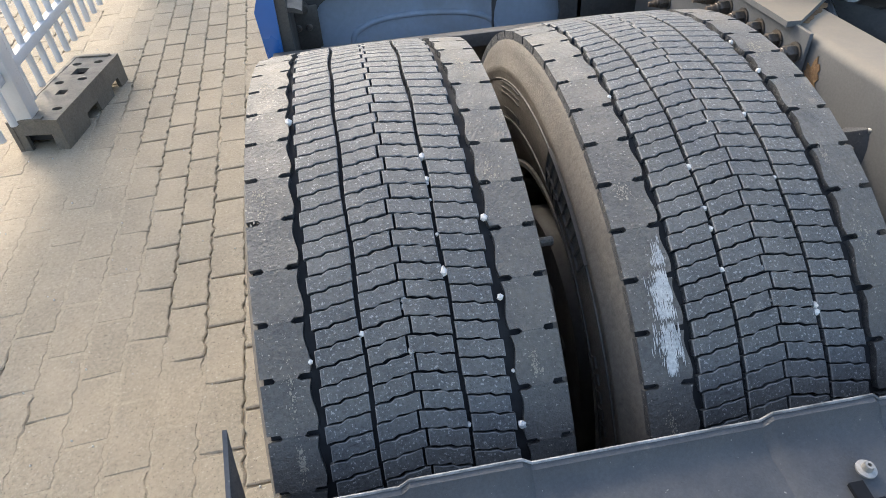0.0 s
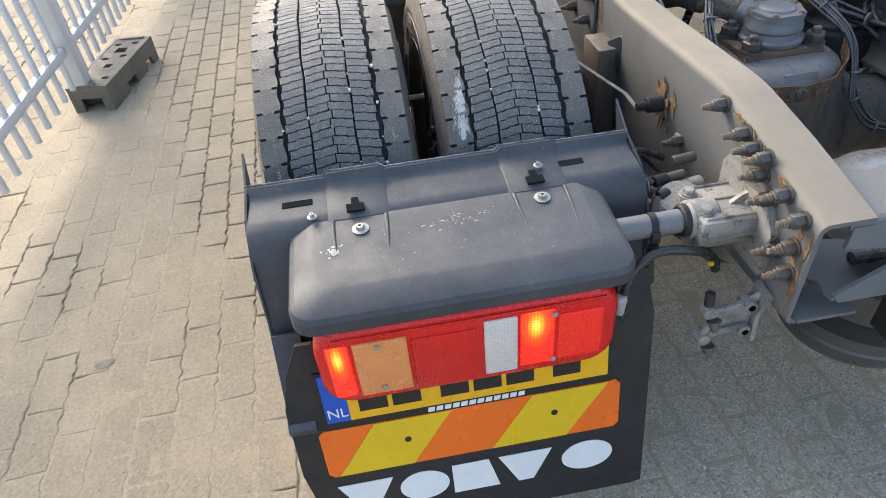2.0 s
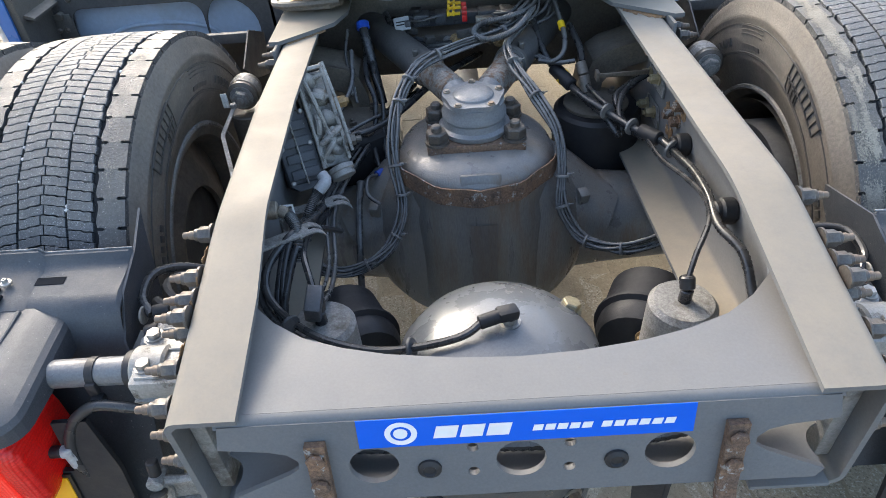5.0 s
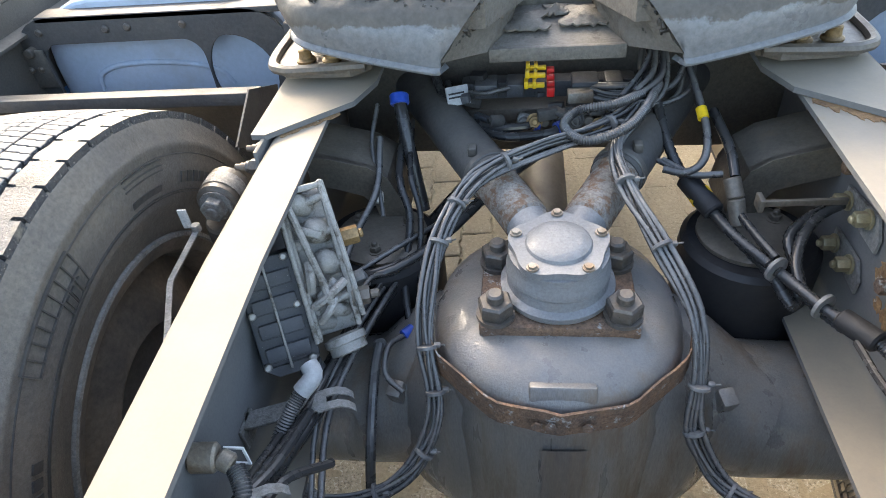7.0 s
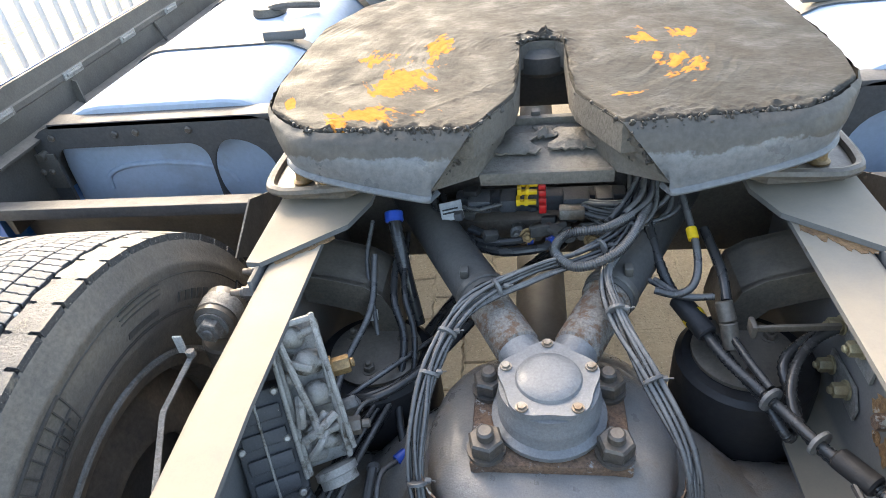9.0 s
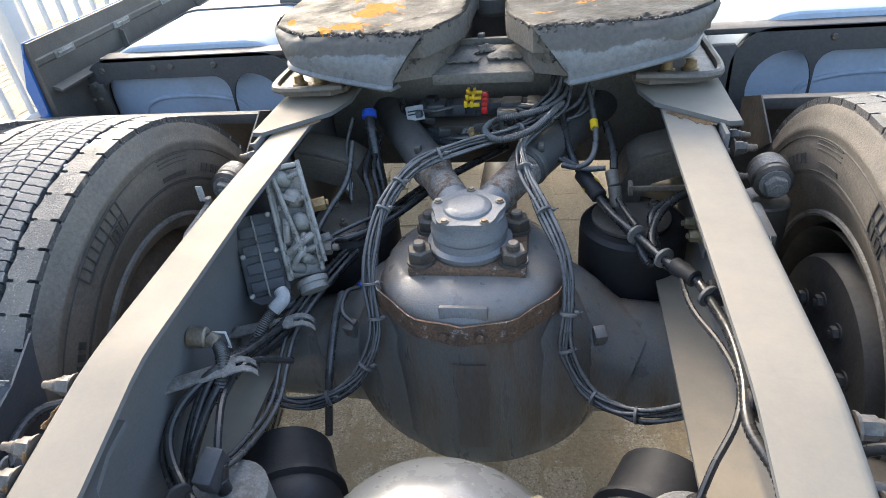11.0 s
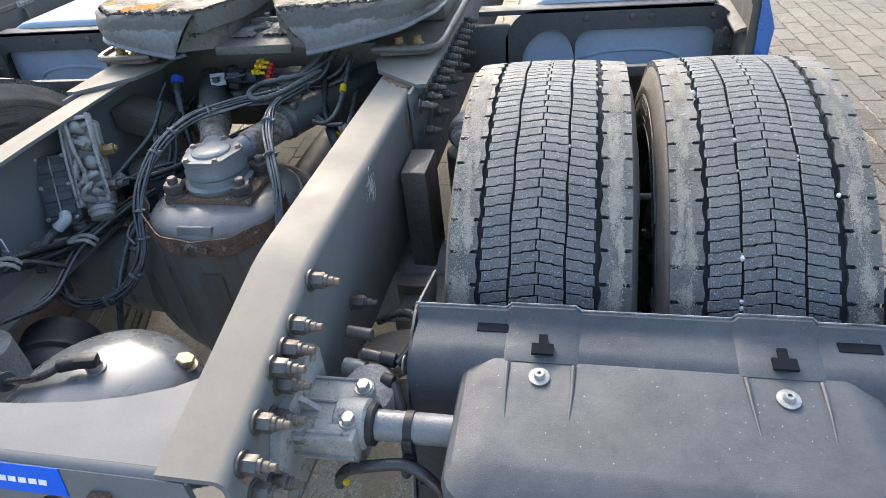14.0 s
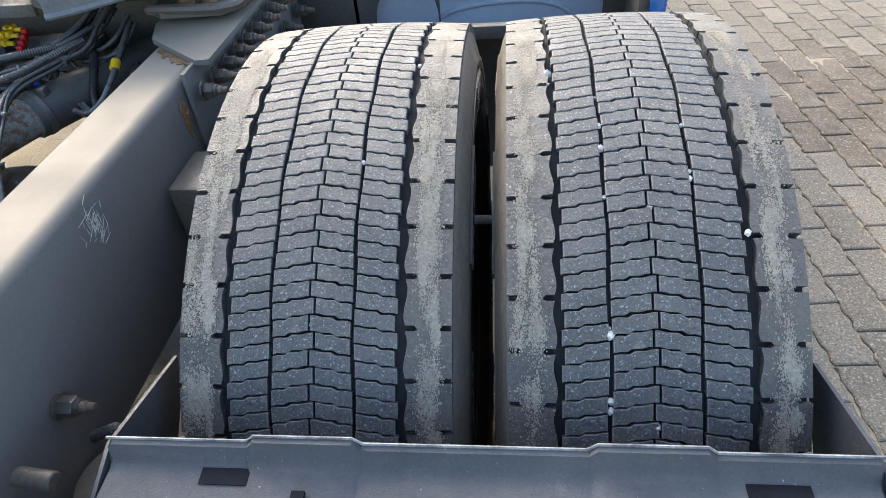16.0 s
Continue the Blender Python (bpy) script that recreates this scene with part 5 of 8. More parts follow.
code.matrix_world = Matrix.Translation(upright(0, 0) + Vector((PX0 + 0.0215, 0, 0)) + UP * (PZ0 + 0.012) + OUT * -0.0015) @ Matrix((Vector((1, 0, 0)), UP, OUT)).transposed().to_4x4()

# cast brackets that carry the lamps, their tube, clamp and hose
m = Mesh()
m.box(-0.534, -0.436, -0.655, -0.548, 0.722, 0.766, 0.007, seg=2)
brackets = both("cast_bracket", m, ALLOY, "rough cast aluminium bracket bolted to the frame", 35)
m = Mesh()
m.prism([(-0.69, 0.665), (-0.695, 0.755), (-0.668, 0.790), (-0.64, 0.800), (-0.60, 0.798), (-0.565, 0.815), (-0.535, 0.815), (-0.522, 0.795), (-0.525, 0.70), (-0.55, 0.665)], (-0.4255, 0, 0), (0, 1, 0), (0, 0, 1), (-0.014, 0, 0))
both("mounting_plate", m, ALLOY, "cast mounting plate against the rail", 35, brackets)
m = Mesh()
m.prism([(-0.660, 0.735), (-0.640, 0.700), (-0.618, 0.684), (-0.585, 0.684), (-0.560, 0.700), (-0.543, 0.735)], (-0.530, 0, 0), (0, 1, 0), (0, 0, 1), (0.094, 0, 0))
both("lower_half", m, ALLOY, "lower half of the clamp", 35, brackets)
m = Mesh()
m.prism([(-0.438, 0.760), (-0.438, 0.786), (-0.448, 0.782), (-0.468, 0.766), (-0.468, 0.758)], (0, -0.612, 0), (1, 0, 0), (0, 0, 1), (0, 0.008, 0))
both("gusset", m, ALLOY, parents=brackets)
for y in (-0.645, -0.594, -0.553):
    m = Mesh()
    m.box(-0.525, -0.437, y - 0.0022, y + 0.0022, 0.760, 0.7695, 0.0016, seg=1)
    both("rib", m, ALLOY, parents=brackets)
for x, y in ((-0.521, -0.566), (-0.517, -0.624)):
    m = Mesh()
    m.lathe([(0.0175, -0.006), (0.0165, 0.0005), (0.012, 0.001)], (x, y, 0.7655), (0, 0, 1), 22)
    both("boss", m, ALLOY, parents=brackets)
m = Mesh()
m.rod((-0.490, -0.606, 0.742), (-0.541, -0.606, 0.742), 0.034, 26, 0.004)
both("collar", m, ALLOY, parents=brackets)
for x, y in ((-0.521, -0.566), (-0.517, -0.624)):
    m = Mesh()
    m.nut((x, y, 0.766), (0, 0, 1), 0.0105, 0.011, True, 0)
    both("bolt", m, CHROME, "bright hex bolt", parents=brackets)
m = Mesh()
m.rod((-0.535, -0.606, 0.742), (-0.70, -0.606, 0.742), 0.021, 24)
tubes = both("support_tube", m, DOME, "grey steel tube carrying the lamp")
m = Mesh()
m.rod((-0.538, -0.606, 0.742), (-0.553, -0.606, 0.742), 0.029, 24, 0.003)
both("bush", m, FLAP, "black rubber bush", parents=tubes)
m = Mesh()
m.rod((-0.597, -0.606, 0.742), (-0.609, -0.606, 0.742), 0.0228, 24)
m.box(-0.6105, -0.5955, -0.634, -0.6245, 0.722, 0.744, 0.002)
m.box(-0.6120, -0.5940, -0.636, -0.6225, 0.698, 0.716, 0.003)
both("clamp", m, FLAP, "black plastic strap with a buckle", parents=tubes)
m = Mesh()
m.tube([(-0.480, -0.635, 0.640), (-0.488, -0.640, 0.665), (-0.510, -0.645, 0.692), (-0.555, -0.648, 0.710), (-0.602, -0.644, 0.712), (-0.637, -0.650, 0.692), (-0.656, -0.658, 0.660), (-0.664, -0.664, 0.615), (-0.655, -0.664, 0.570), (-0.635, -0.655, 0.53)], 0.0085, 12, 6)
hoses = both("hose", m, HOSE, "black rubber hose arching below the tube")
m = Mesh()
m.rod((-0.500, -0.652, 0.672), (-0.507, -0.654, 0.674), 0.0048, 12, 0.001)
both("cap", m, SPARK_YELLOW, "yellow cap", parents=hoses)
m = Mesh()
m.rod((-0.700, -0.664, 0.634), (-0.676, -0.664, 0.634), 0.0095, 14, 0.002)
elbows = both("cable_elbow", m, FLAP, "black plug at the lamp")
m = Mesh()
m.rod((-0.676, -0.664, 0.634), (-0.658, -0.664, 0.634), 0.0105, 14, 0.002)
m.rod((-0.666, -0.664, 0.646), (-0.666, -0.664, 0.600), 0.0098, 14, 0.002)
both("elbow", m, PALE, "pale grey elbow fitting", parents=elbows)
m = Mesh()
m.lathe([(0.020, 0.0), (0.046, 0.004), (0.050, 0.012), (0.050, 0.03), (0.040, 0.045), (0.018, 0.05)], (-0.515, -0.535, 0.70), (-0.1, -0.25, 1), 26)
cans = both("brake_can", m, CASTING, "grey cast end of a brake cylinder")
for (a, b, r, mt) in (((-0.49, -0.488, 0.754), (-0.525, -0.492, 0.752), 0.0085, DARKBOLT), ((-0.525, -0.492, 0.752), (-0.552, -0.496, 0.750), 0.011, FLAP), ((-0.455, -0.455, 0.765), (-0.50, -0.458, 0.763), 0.010, DARKBOLT),
                      ((-0.505, -0.522, 0.744), (-0.535, -0.527, 0.742), 0.0085, STUD_TIP), ((-0.535, -0.527, 0.742), (-0.556, -0.531, 0.740), 0.012, FLAP), ((-0.46, -0.50, 0.735), (-0.50, -0.505, 0.735), 0.015, CHROME), ((-0.566, -0.50, 0.748), (-0.570, -0.50, 0.748), 0.015, CHROME)):
    m = Mesh()
    m.rod(a, b, r, 14, 0.0015)
    both("fitting", m, mt, parents=cans)
m = Mesh()
m.tube([(-0.555, -0.50, 0.748), (-0.575, -0.47, 0.76), (-0.57, -0.42, 0.765), (-0.53, -0.39, 0.75), (-0.48, -0.38, 0.72)], 0.0075, 10, 5)
both("air_hose", m, HOSE, parents=cans)
m = Mesh()
m.tube([(-0.555, -0.53, 0.74), (-0.575, -0.56, 0.70), (-0.57, -0.56, 0.62), (-0.55, -0.54, 0.54)], 0.010, 10, 5)
both("air_hose", m, BELLOWS, parents=cans)
# bracket hanging below the left rail: two arms with bosses, a thin web between them and a flange at the rail
m = Mesh()
m.tube([(-0.526, -0.708, 0.622), (-0.500, -0.706, 0.610), (-0.455, -0.706, 0.619), (-0.432, -0.706, 0.634)], 0.0075, 10, 5)
m.tube([(-0.526, -0.708, 0.550), (-0.490, -0.706, 0.556), (-0.452, -0.706, 0.557), (-0.432, -0.706, 0.545)], 0.0075, 10, 5)
m.tube([(-0.522, -0.708, 0.616), (-0.515, -0.708, 0.586), (-0.524, -0.708, 0.553)], 0.0065, 10, 5)
for x, z, r in ((-0.524, 0.617, 0.0125), (-0.452, 0.618, 0.0115), (-0.524, 0.549, 0.0125), (-0.450, 0.557, 0.0115)):
    m.rod((x, -0.722, z), (x, -0.690, z), r, 18, 0.003)
hanger = part("lower_bracket", m, CASTING, truck, "rough cast bracket hanging below the rail")
m = Mesh()
m.prism([(-0.520, 0.556), (-0.432, 0.556), (-0.432, 0.622), (-0.455, 0.614), (-0.500, 0.604), (-0.520, 0.612)], (0, -0.704, 0), (1, 0, 0), (0, 0, 1), (0, 0.005, 0))
part("web", m, CASTING, hanger)
m = Mesh()
m.prism([(-0.735, 0.648), (-0.690, 0.652), (-0.682, 0.60), (-0.690, 0.532), (-0.722, 0.528), (-0.716, 0.590)], (-0.436, 0, 0), (0, 1, 0), (0, 0, 1), (0.009, 0, 0))
part("flange", m, CASTING, hanger)
# solid bosses; a black disc on each paints the shade of its bore
for x, z in ((-0.452, 0.618), (-0.450, 0.557)):
    m = Mesh()
    m.rod((x, -0.7232, z), (x, -0.719, z), 0.0062, 14)
    part("bore", m, HOLE, hanger, "black disc for the shade in a bore")
for x, z in ((-0.520, 0.606), (-0.518, 0.540)):
    m = Mesh()
    m.nut((x, -0.724, z), (0.1, -0.35, -0.93), 0.0095, 0.014, True, 0.010)
    part("bolt", m, DARKBOLT, hanger, "dark hex bolt")
m = Mesh()
m.rod((-0.524, -0.706, 0.625), (-0.523, -0.700, 0.652), 0.0088, 14, 0.002)
part("plug", m, FLAP, hanger, "black plug on top")

# studs along the rail webs
def stud(y, z, x=-0.425, h=0.022):
    m = Mesh()
    m.nut((x, y, z), (-1, 0, 0), 0.0125, h, True, 0)
    m.rod((x - h + 0.001, y, z), (x - h - 0.006, y, z), 0.0095, 14, 0.001)
    pair = both("stud", m, DARKBOLT, "dull hex nut on a long stud")
    for ob in pair:
        tagged(ob, group="studs on the rails")
    m = Mesh()
    m.rod((x - h - 0.005, y, z), (x - h - 0.015, y, z), 0.0068, 12, 0.001)
    m.rod((x - h - 0.014, y, z), (x - h - 0.024, y, z), 0.0052, 12, 0.001)
    both("tip", m, STUD_TIP, "brown stepped stud end", parents=pair)


for y, z in ((-0.470, 0.876), (-0.550, 0.862), (-0.585, 0.853), (-0.62, 0.825), (-0.655, 0.800), (-0.685, 0.828), (-0.735, 0.815), (-0.735, 0.762), (-0.742, 0.715), (-0.62, 0.855), (-0.352, 0.735), (-0.70, 0.73)):
    stud(y, z)
for k in range(13):
    for z in (0.868, 0.80):
        if z < 0.85 and k % 2:
            continue
        stud(0.16 + 0.052 * k + (0.02 if z < 0.85 else 0), z, -0.4475, 0.020)
random.seed(61)


def ragged(y, z, ry, rz, n=26):
    return [(y + ry * random.uniform(0.45, 1.2) * math.cos(2 * math.pi * k / n), z + rz * random.uniform(0.45, 1.2) * math.sin(2 * math.pi * k / n)) for k in range(n)]


for y, z, ry, rz in ((-0.555, 0.866, 0.018, 0.014), (-0.60, 0.848, 0.014, 0.018), (-0.665, 0.838, 0.020, 0.008), (-0.735, 0.800, 0.010, 0.022), (-0.742, 0.735, 0.008, 0.020), (-0.760, 0.700, 0.006, 0.050), (-0.761, 0.775, 0.005, 0.030), (-0.52, 0.874, 0.022, 0.006), (-0.30, 0.79, 0.014, 0.030), (-0.225, 0.80, 0.012, 0.016), (-0.285, 0.735, 0.020, 0.012), (0.12, 0.84, 0.018, 0.035), (0.145, 0.79, 0.012, 0.020)):
    m = Mesh()
    m.prism(ragged(y, z, ry, rz), (-0.4254 - splay(y + ry), 0, 0), (0, 1, 0), (0, 0, 1), (-0.0009, 0, 0))
    part("rust_patch", m, FLAKE, truck, "flaking rust on the rail web", smooth=0)
for y, z, ry, rz in ((0.12, 0.84, 0.016, 0.034), (0.150, 0.80, 0.012, 0.024), (-0.735, 0.80, 0.010, 0.020), (-0.761, 0.72, 0.006, 0.055)):
    m = Mesh()
    m.prism(ragged(y, z, ry, rz), (0.4252, 0, 0), (0, 1, 0), (0, 0, 1), (0.0009, 0, 0))
    part("rust_patch", m, FLAKE, truck, "flaking rust on the rail web", smooth=0)
m = Mesh()
for k in range(46):
    y, z = -0.170 + random.gauss(0, 0.011), 0.852 + random.gauss(0, 0.015)
    lean, long = random.gauss(0.9, 0.5), random.uniform(0.003, 0.013)
    dy, dz = long * math.cos(lean), long * math.sin(lean)
    w = random.uniform(0.0002, 0.0006)
    m.prism([(y - dy, z - dz), (y + w, z - w), (y + dy, z + dz), (y - w, z + w)], (0.4252, 0, 0), (0, 1, 0), (0, 0, 1), (0.0005, 0, 0))
tagged(part("scratch", m, CHALK, truck, "pale scratches in the paint", smooth=0), kind="stuff")
# rusted boss of a removed tube on the left web
m = Mesh()
m.rod((-0.425, -0.26, 0.775), (-0.470, -0.26, 0.775), 0.017, 18, 0.002)
m.rod((-0.468, -0.26, 0.775), (-0.492, -0.26, 0.775), 0.010, 14, 0.002)
part("tube_stub", m, FLAP, truck, "black tube stub on the rail web")
m = Mesh()
m.prism(ragged(-0.255, 0.772, 0.034, 0.050, 40), (-0.4254 - splay(-0.22), 0, 0), (0, 1, 0), (0, 0, 1), (-0.0025, 0, 0))
part("rust_ring", m, FLAKE, truck, "ragged ring of rust and old sealant on the rail web", smooth=0)
m = Mesh()
run = [(-0.484, -0.262, 0.764), (-0.486, -0.240, 0.768), (-0.488, -0.188, 0.772), (-0.505, -0.140, 0.776), (-0.552, -0.012, 0.788), (-0.554, -0.002, 0.789), (-0.549, 0.090, 0.803), (-0.548, 0.098, 0.804)]
m.sheet([[(x - 0.0045, y, z), (x + 0.0045, y, z)] for x, y, z in run], 0.003, (0, 0, 1))
m.rod((-0.549, 0.092, 0.800), (-0.549, 0.092, 0.812), 0.007, 14, 0.001)
rod_ob = part("level_rod", m, CASTING, truck, "pale bent flat steel strip with a label")
m = Mesh()
m.box(-0.575, -0.561, 0.100, 0.104, 0.798, 0.832, 0.001)
part("label", m, CHALK, rod_ob, "small pale label")

# ---- axle ----
AX = -0.015
m = Mesh()
m.lathe([(0.09, -0.60), (0.10, -0.54), (0.105, -0.42), (0.118, -0.30), (0.142, -0.22), (0.170, -0.15), (0.185, -0.08), (0.19, 0.0), (0.185, 0.08), (0.170, 0.15), (0.142, 0.22), (0.118, 0.30), (0.105, 0.42), (0.10, 0.54), (0.09, 0.60)],
        (AX, AXLE_Y, AXLE_Z - 0.01), (1, 0, 0), 40)
# the banjo is flatter from front to back than it is high
m.v = [(x, AXLE_Y + 0.02 + (y - AXLE_Y) * (0.55 + 0.45 * max(0.0, min(1.0, (abs(x - AX) - 0.20) / 0.14))), z) for x, y, z in m.v]
# upright drum at the back, drawn in to the square seat of the stay
drum = [(0.10, 0.28), (0.140, 0.31), (0.152, 0.36), (0.158, 0.58), (0.162, 0.62), (0.168, 0.645), (0.173, 0.668), (0.172, 0.684), (0.166, 0.697), (0.156, 0.708), (0.142, 0.717), (0.124, 0.724), (0.100, 0.729)]
n = 44
verts, faces = [], []
for j, (r, z) in enumerate(drum):
    sq = max(0.0, (z - 0.685) / 0.042)
    ease = min(1, max(0, (z - 0.56) / 0.115))
    ease = ease * ease * (3 - 2 * ease)
    cy = -0.030 + 0.063 * ease
    flat = 0.63 + 0.36 * ease
    for k in range(n):
        a = 2 * math.pi * k / n
        c, s = math.cos(a), math.sin(a)
        p = 2.15 + 0.8 * sq
        q = (abs(c) ** p + abs(s) ** p) ** (-1 / p)
        verts.append((AX + r * q * c * 1.02, cy + r * q * s * flat, z))
for j in range(len(drum) - 1):
    for k in range(n):
        k2 = (k + 1) % n
        faces.append((j * n + k, j * n + k2, (j + 1) * n + k2, (j + 1) * n + k))
faces.append(tuple(range((len(drum) - 1) * n, len(drum) * n)))
m.add(verts, faces)
# round ring of the banjo behind the drum
m.lathe([(0.10, -0.125), (0.19, -0.118), (0.232, -0.098), (0.256, -0.062), (0.262, -0.020), (0.256, 0.03), (0.22, 0.09), (0.14, 0.12)], (AX, 0.035, 0.478), (0, 1, 0), 48)
# broad dome above the gears, and shoulders between the drum and the axle tubes
m.lathe([(0.205, -0.05), (0.205, 0.02), (0.199, 0.06), (0.182, 0.10), (0.15, 0.132), (0.11, 0.150), (0.05, 0.158)], (AX, 0.085, 0.565), (0, 0, 1), 44, squash=(1.0, 0.80) if abs(Vector((0, 0, 1)).orthogonal().x) > 0.5 else (0.80, 1.0))
for s in (-1, 1):
    m.tube([(AX + s * 0.06, 0.07, 0.585), (AX + s * 0.14, 0.06, 0.57), (AX + s * 0.22, 0.035, 0.52), (AX + s * 0.30, AXLE_Y, 0.49)], lambda t: 0.115 - 0.02 * t, 20, 5)
axle = part("axle_housing", m, AXLE, truck, "grey drive axle housing, greasy with brown stains", 45)
for s in (-1, 1):
    m = Mesh()
    m.box(AX + s * 0.235 - 0.012, AX + s * 0.235 + 0.012, -0.052, -0.025, 0.575, 0.610, 0.004, rot(20, 0, s * 15))
    part("boss", m, AXLE, axle)
m = Mesh()
m.box(AX - 0.040, AX + 0.045, -0.128, -0.090, 0.676, 0.714, 0.004, rot(-20))
part("boss", m, AXLE, axle)
random.seed(51)
for a0, a1, z0, z1 in ((-1.70, -1.36, 0.37, 0.598),):
    m = Mesh()
    rows = []
    for j in range(13):
        z = z0 + (z1 - z0) * j / 12
        r = 0.1625 + 0.0028 * min(1, max(0, (z - 0.60) / 0.055)) + 0.0012 if z > 0.60 else 0.155 + 0.007 * (z - 0.36) / 0.24 + 0.0012
        flat = 0.63 + 0.30 * min(1, max(0, (z - 0.64) / 0.08))
        cy = -0.030 + 0.058 * min(1, max(0, (z - 0.62) / 0.10))
        lo, hi = a0 + random.uniform(-0.02, 0.02) - 0.03 * (12 - j) / 12, a1 + random.uniform(-0.02, 0.02)
        rows.append([(AX + r * 1.02 * math.cos(lo + (hi - lo) * k / 8), cy + r * math.sin(lo + (hi - lo) * k / 8) * flat - 0.0006, z) for k in range(9)])
    m.sheet(rows, 0.0004, (0, -1, 0))
    part("rust_run", m, RUNS, axle, "brown rust run down the housing")
m = Mesh()
m.rod((-0.285, 0.035, 0.60), (-0.285, 0.03, 0.622), 0.011, 14, 0.002)
m.tube([(-0.285, 0.03, 0.62), (-0.288, -0.02, 0.60), (-0.29, -0.10, 0.53), (-0.295, -0.16, 0.42)], 0.008, 10, 4)
part("breather_hose", m, CABLE, axle)

m = Mesh()
pts = [(AX - 0.178, -0.012, 0.722), (AX - 0.170, -0.050, 0.700), (AX - 0.160, -0.066, 0.690), (AX - 0.095, -0.122, 0.680), (AX - 0.080, -0.131, 0.678), (AX, -0.146, 0.676), (AX + 0.080, -0.131, 0.678), (AX + 0.095, -0.122, 0.680), (AX + 0.160, -0.066, 0.690), (AX + 0.170, -0.050, 0.700), (AX + 0.178, -0.012, 0.722)]
path = [Vector(a).lerp(Vector(b), f / 4) for a, b in zip(pts, pts[1:]) for f in range(4)] + [Vector(pts[-1])]
random.seed(29)
m.sheet([[(p.x, p.y - 0.001 * random.random(), p.z + h + 0.0012 * random.uniform(-1, 1) * (h != 0)) for p in path] for h in (0.021, 0.010, 0.0, -0.010, -0.021)], 0.004, (0, -1, 0))
strap = part("strap", m, RUSTY, truck, "rusty flat steel strap across the axle housing")
for x in (-0.045, -0.028, 0.018):
    m = Mesh()
    m.nut((x, -0.1455, 0.677), (0, -1, 0.2), 0.0075, 0.006, False, 0.0)
    part("bolt", m, RUSTY, strap)

m = Mesh()
m.box(AX - 0.105, AX + 0.105, -0.045, 0.105, 0.721, 0.744, 0.005, seg=2)
seat = part("stay_seat", m, RUSTY, truck, "rusty square seat plate under the stay joint")
for x in (AX - 0.083, AX + 0.083):
    for y in (-0.022, 0.082):
        m = Mesh()
        m.rod((x, y, 0.744), (x, y, 0.750), 0.0260, 20)
        m.lathe([(0.0225, 0), (0.0240, 0.002), (0.0240, 0.020), (0.021, 0.023)], (x, y, 0.750), (0, 0, 1), 6)
        m.rod((x, y, 0.768), (x, y, 0.786), 0.0115, 16, 0.003)
        part("nut", m, DARKBOLT, seat, "large black hex nut")
m = Mesh()
CY = 0.035
m.lathe([(0.074, 0.744), (0.078, 0.750), (0.078, 0.757), (0.069, 0.762), (0.066, 0.775), (0.070, 0.780), (0.070, 0.788), (0.066, 0.795), (0.066, 0.812)], (AX, CY, 0), (0, 0, 1), 40)
for s in (-1, 1):
    m.rod((AX + s * 0.02, CY + 0.04, 0.788), (AX + s * 0.048, CY + 0.093, 0.793), 0.032, 22)
joint = part("stay_joint", m, DOME, truck, "grey stay joint with a bolted domed cap")
m = Mesh()
lobes = []
for k in range(60):
    a = 2 * math.pi * k / 60
    r = 0.0645 + 0.0045 * math.cos(5 * (a - math.pi / 2))
    lobes.append((r * math.cos(a), r * math.sin(a)))
m.prism(lobes, (AX, CY, 0.822), (1, 0, 0), (0, 1, 0), (0, 0, -0.011))
m.lathe([(0.044, 0.0), (0.042, 0.004), (0.036, 0.0075), (0.028, 0.0088), (0.012, 0.0095), (0.001, 0.0098)], (AX, CY, 0.822), (0, 0, 1), 36)
part("cap", m, DOME, joint, "grey domed cap", 30)
for k in range(5):
    a = math.pi / 2 + 2 * math.pi * k / 5
    m = Mesh()
    m.nut((AX + 0.059 * math.cos(a), CY + 0.062 * math.sin(a), 0.822), (0, 0, 1), 0.0062, 0.006, True, 0)
    part("bolt", m, BOLT, joint, "small bolt of the cap")
for s in (-1, 1):
    a, b = Vector((AX + s * 0.040, CY + 0.078, 0.793)), Vector((AX + s * 0.098, CY + 0.190, 0.801))
    m = Mesh()
    m.rod(a, b, 0.034, 26, 0.004)
    m.rod(a.lerp(b, 0.85), a.lerp(b, 0.97), 0.038, 26, 0.003)
    part("bush_sleeve", m, PEEL, joint, "rusty sleeve at the end of the stay")
    m = Mesh()
    m.rod(a.lerp(b, 0.995), a.lerp(b, 1.10), 0.0425, 28, 0.002)
    m.box(b.x + s * 0.020, b.x + s * 0.034, b.y + 0.002, b.y + 0.020, b.z + 0.032, b.z + 0.048, 0.003)
    part("band_clamp", m, SHELL, truck, "dark band clamp round the stay")
    m = Mesh()
    c = Vector((AX + s * 0.36, CY + 0.70, 0.81))
    m.rod(a.lerp(b, 0.9), c, 0.040, 26)
    part("v_stay_rod", m, BELLOWS, truck, "black tubular rod of the v-stay")

# ---- upright air tank between the rails ----
m = Mesh()
TC = (-0.010, -0.514)
m.lathe([(0.175, 0.582), (0.1745, 0.597), (0.168, 0.622), (0.148, 0.650), (0.112, 0.674), (0.06, 0.688), (0.001, 0.692)], (*TC, 0), (0, 0, 1), 56)
tank = part("air_tank", m, GLOSSY, truck, "grey painted upright air tank", 40)
# the lower shell's dark colour holds the shade below the crossmember
m = Mesh()
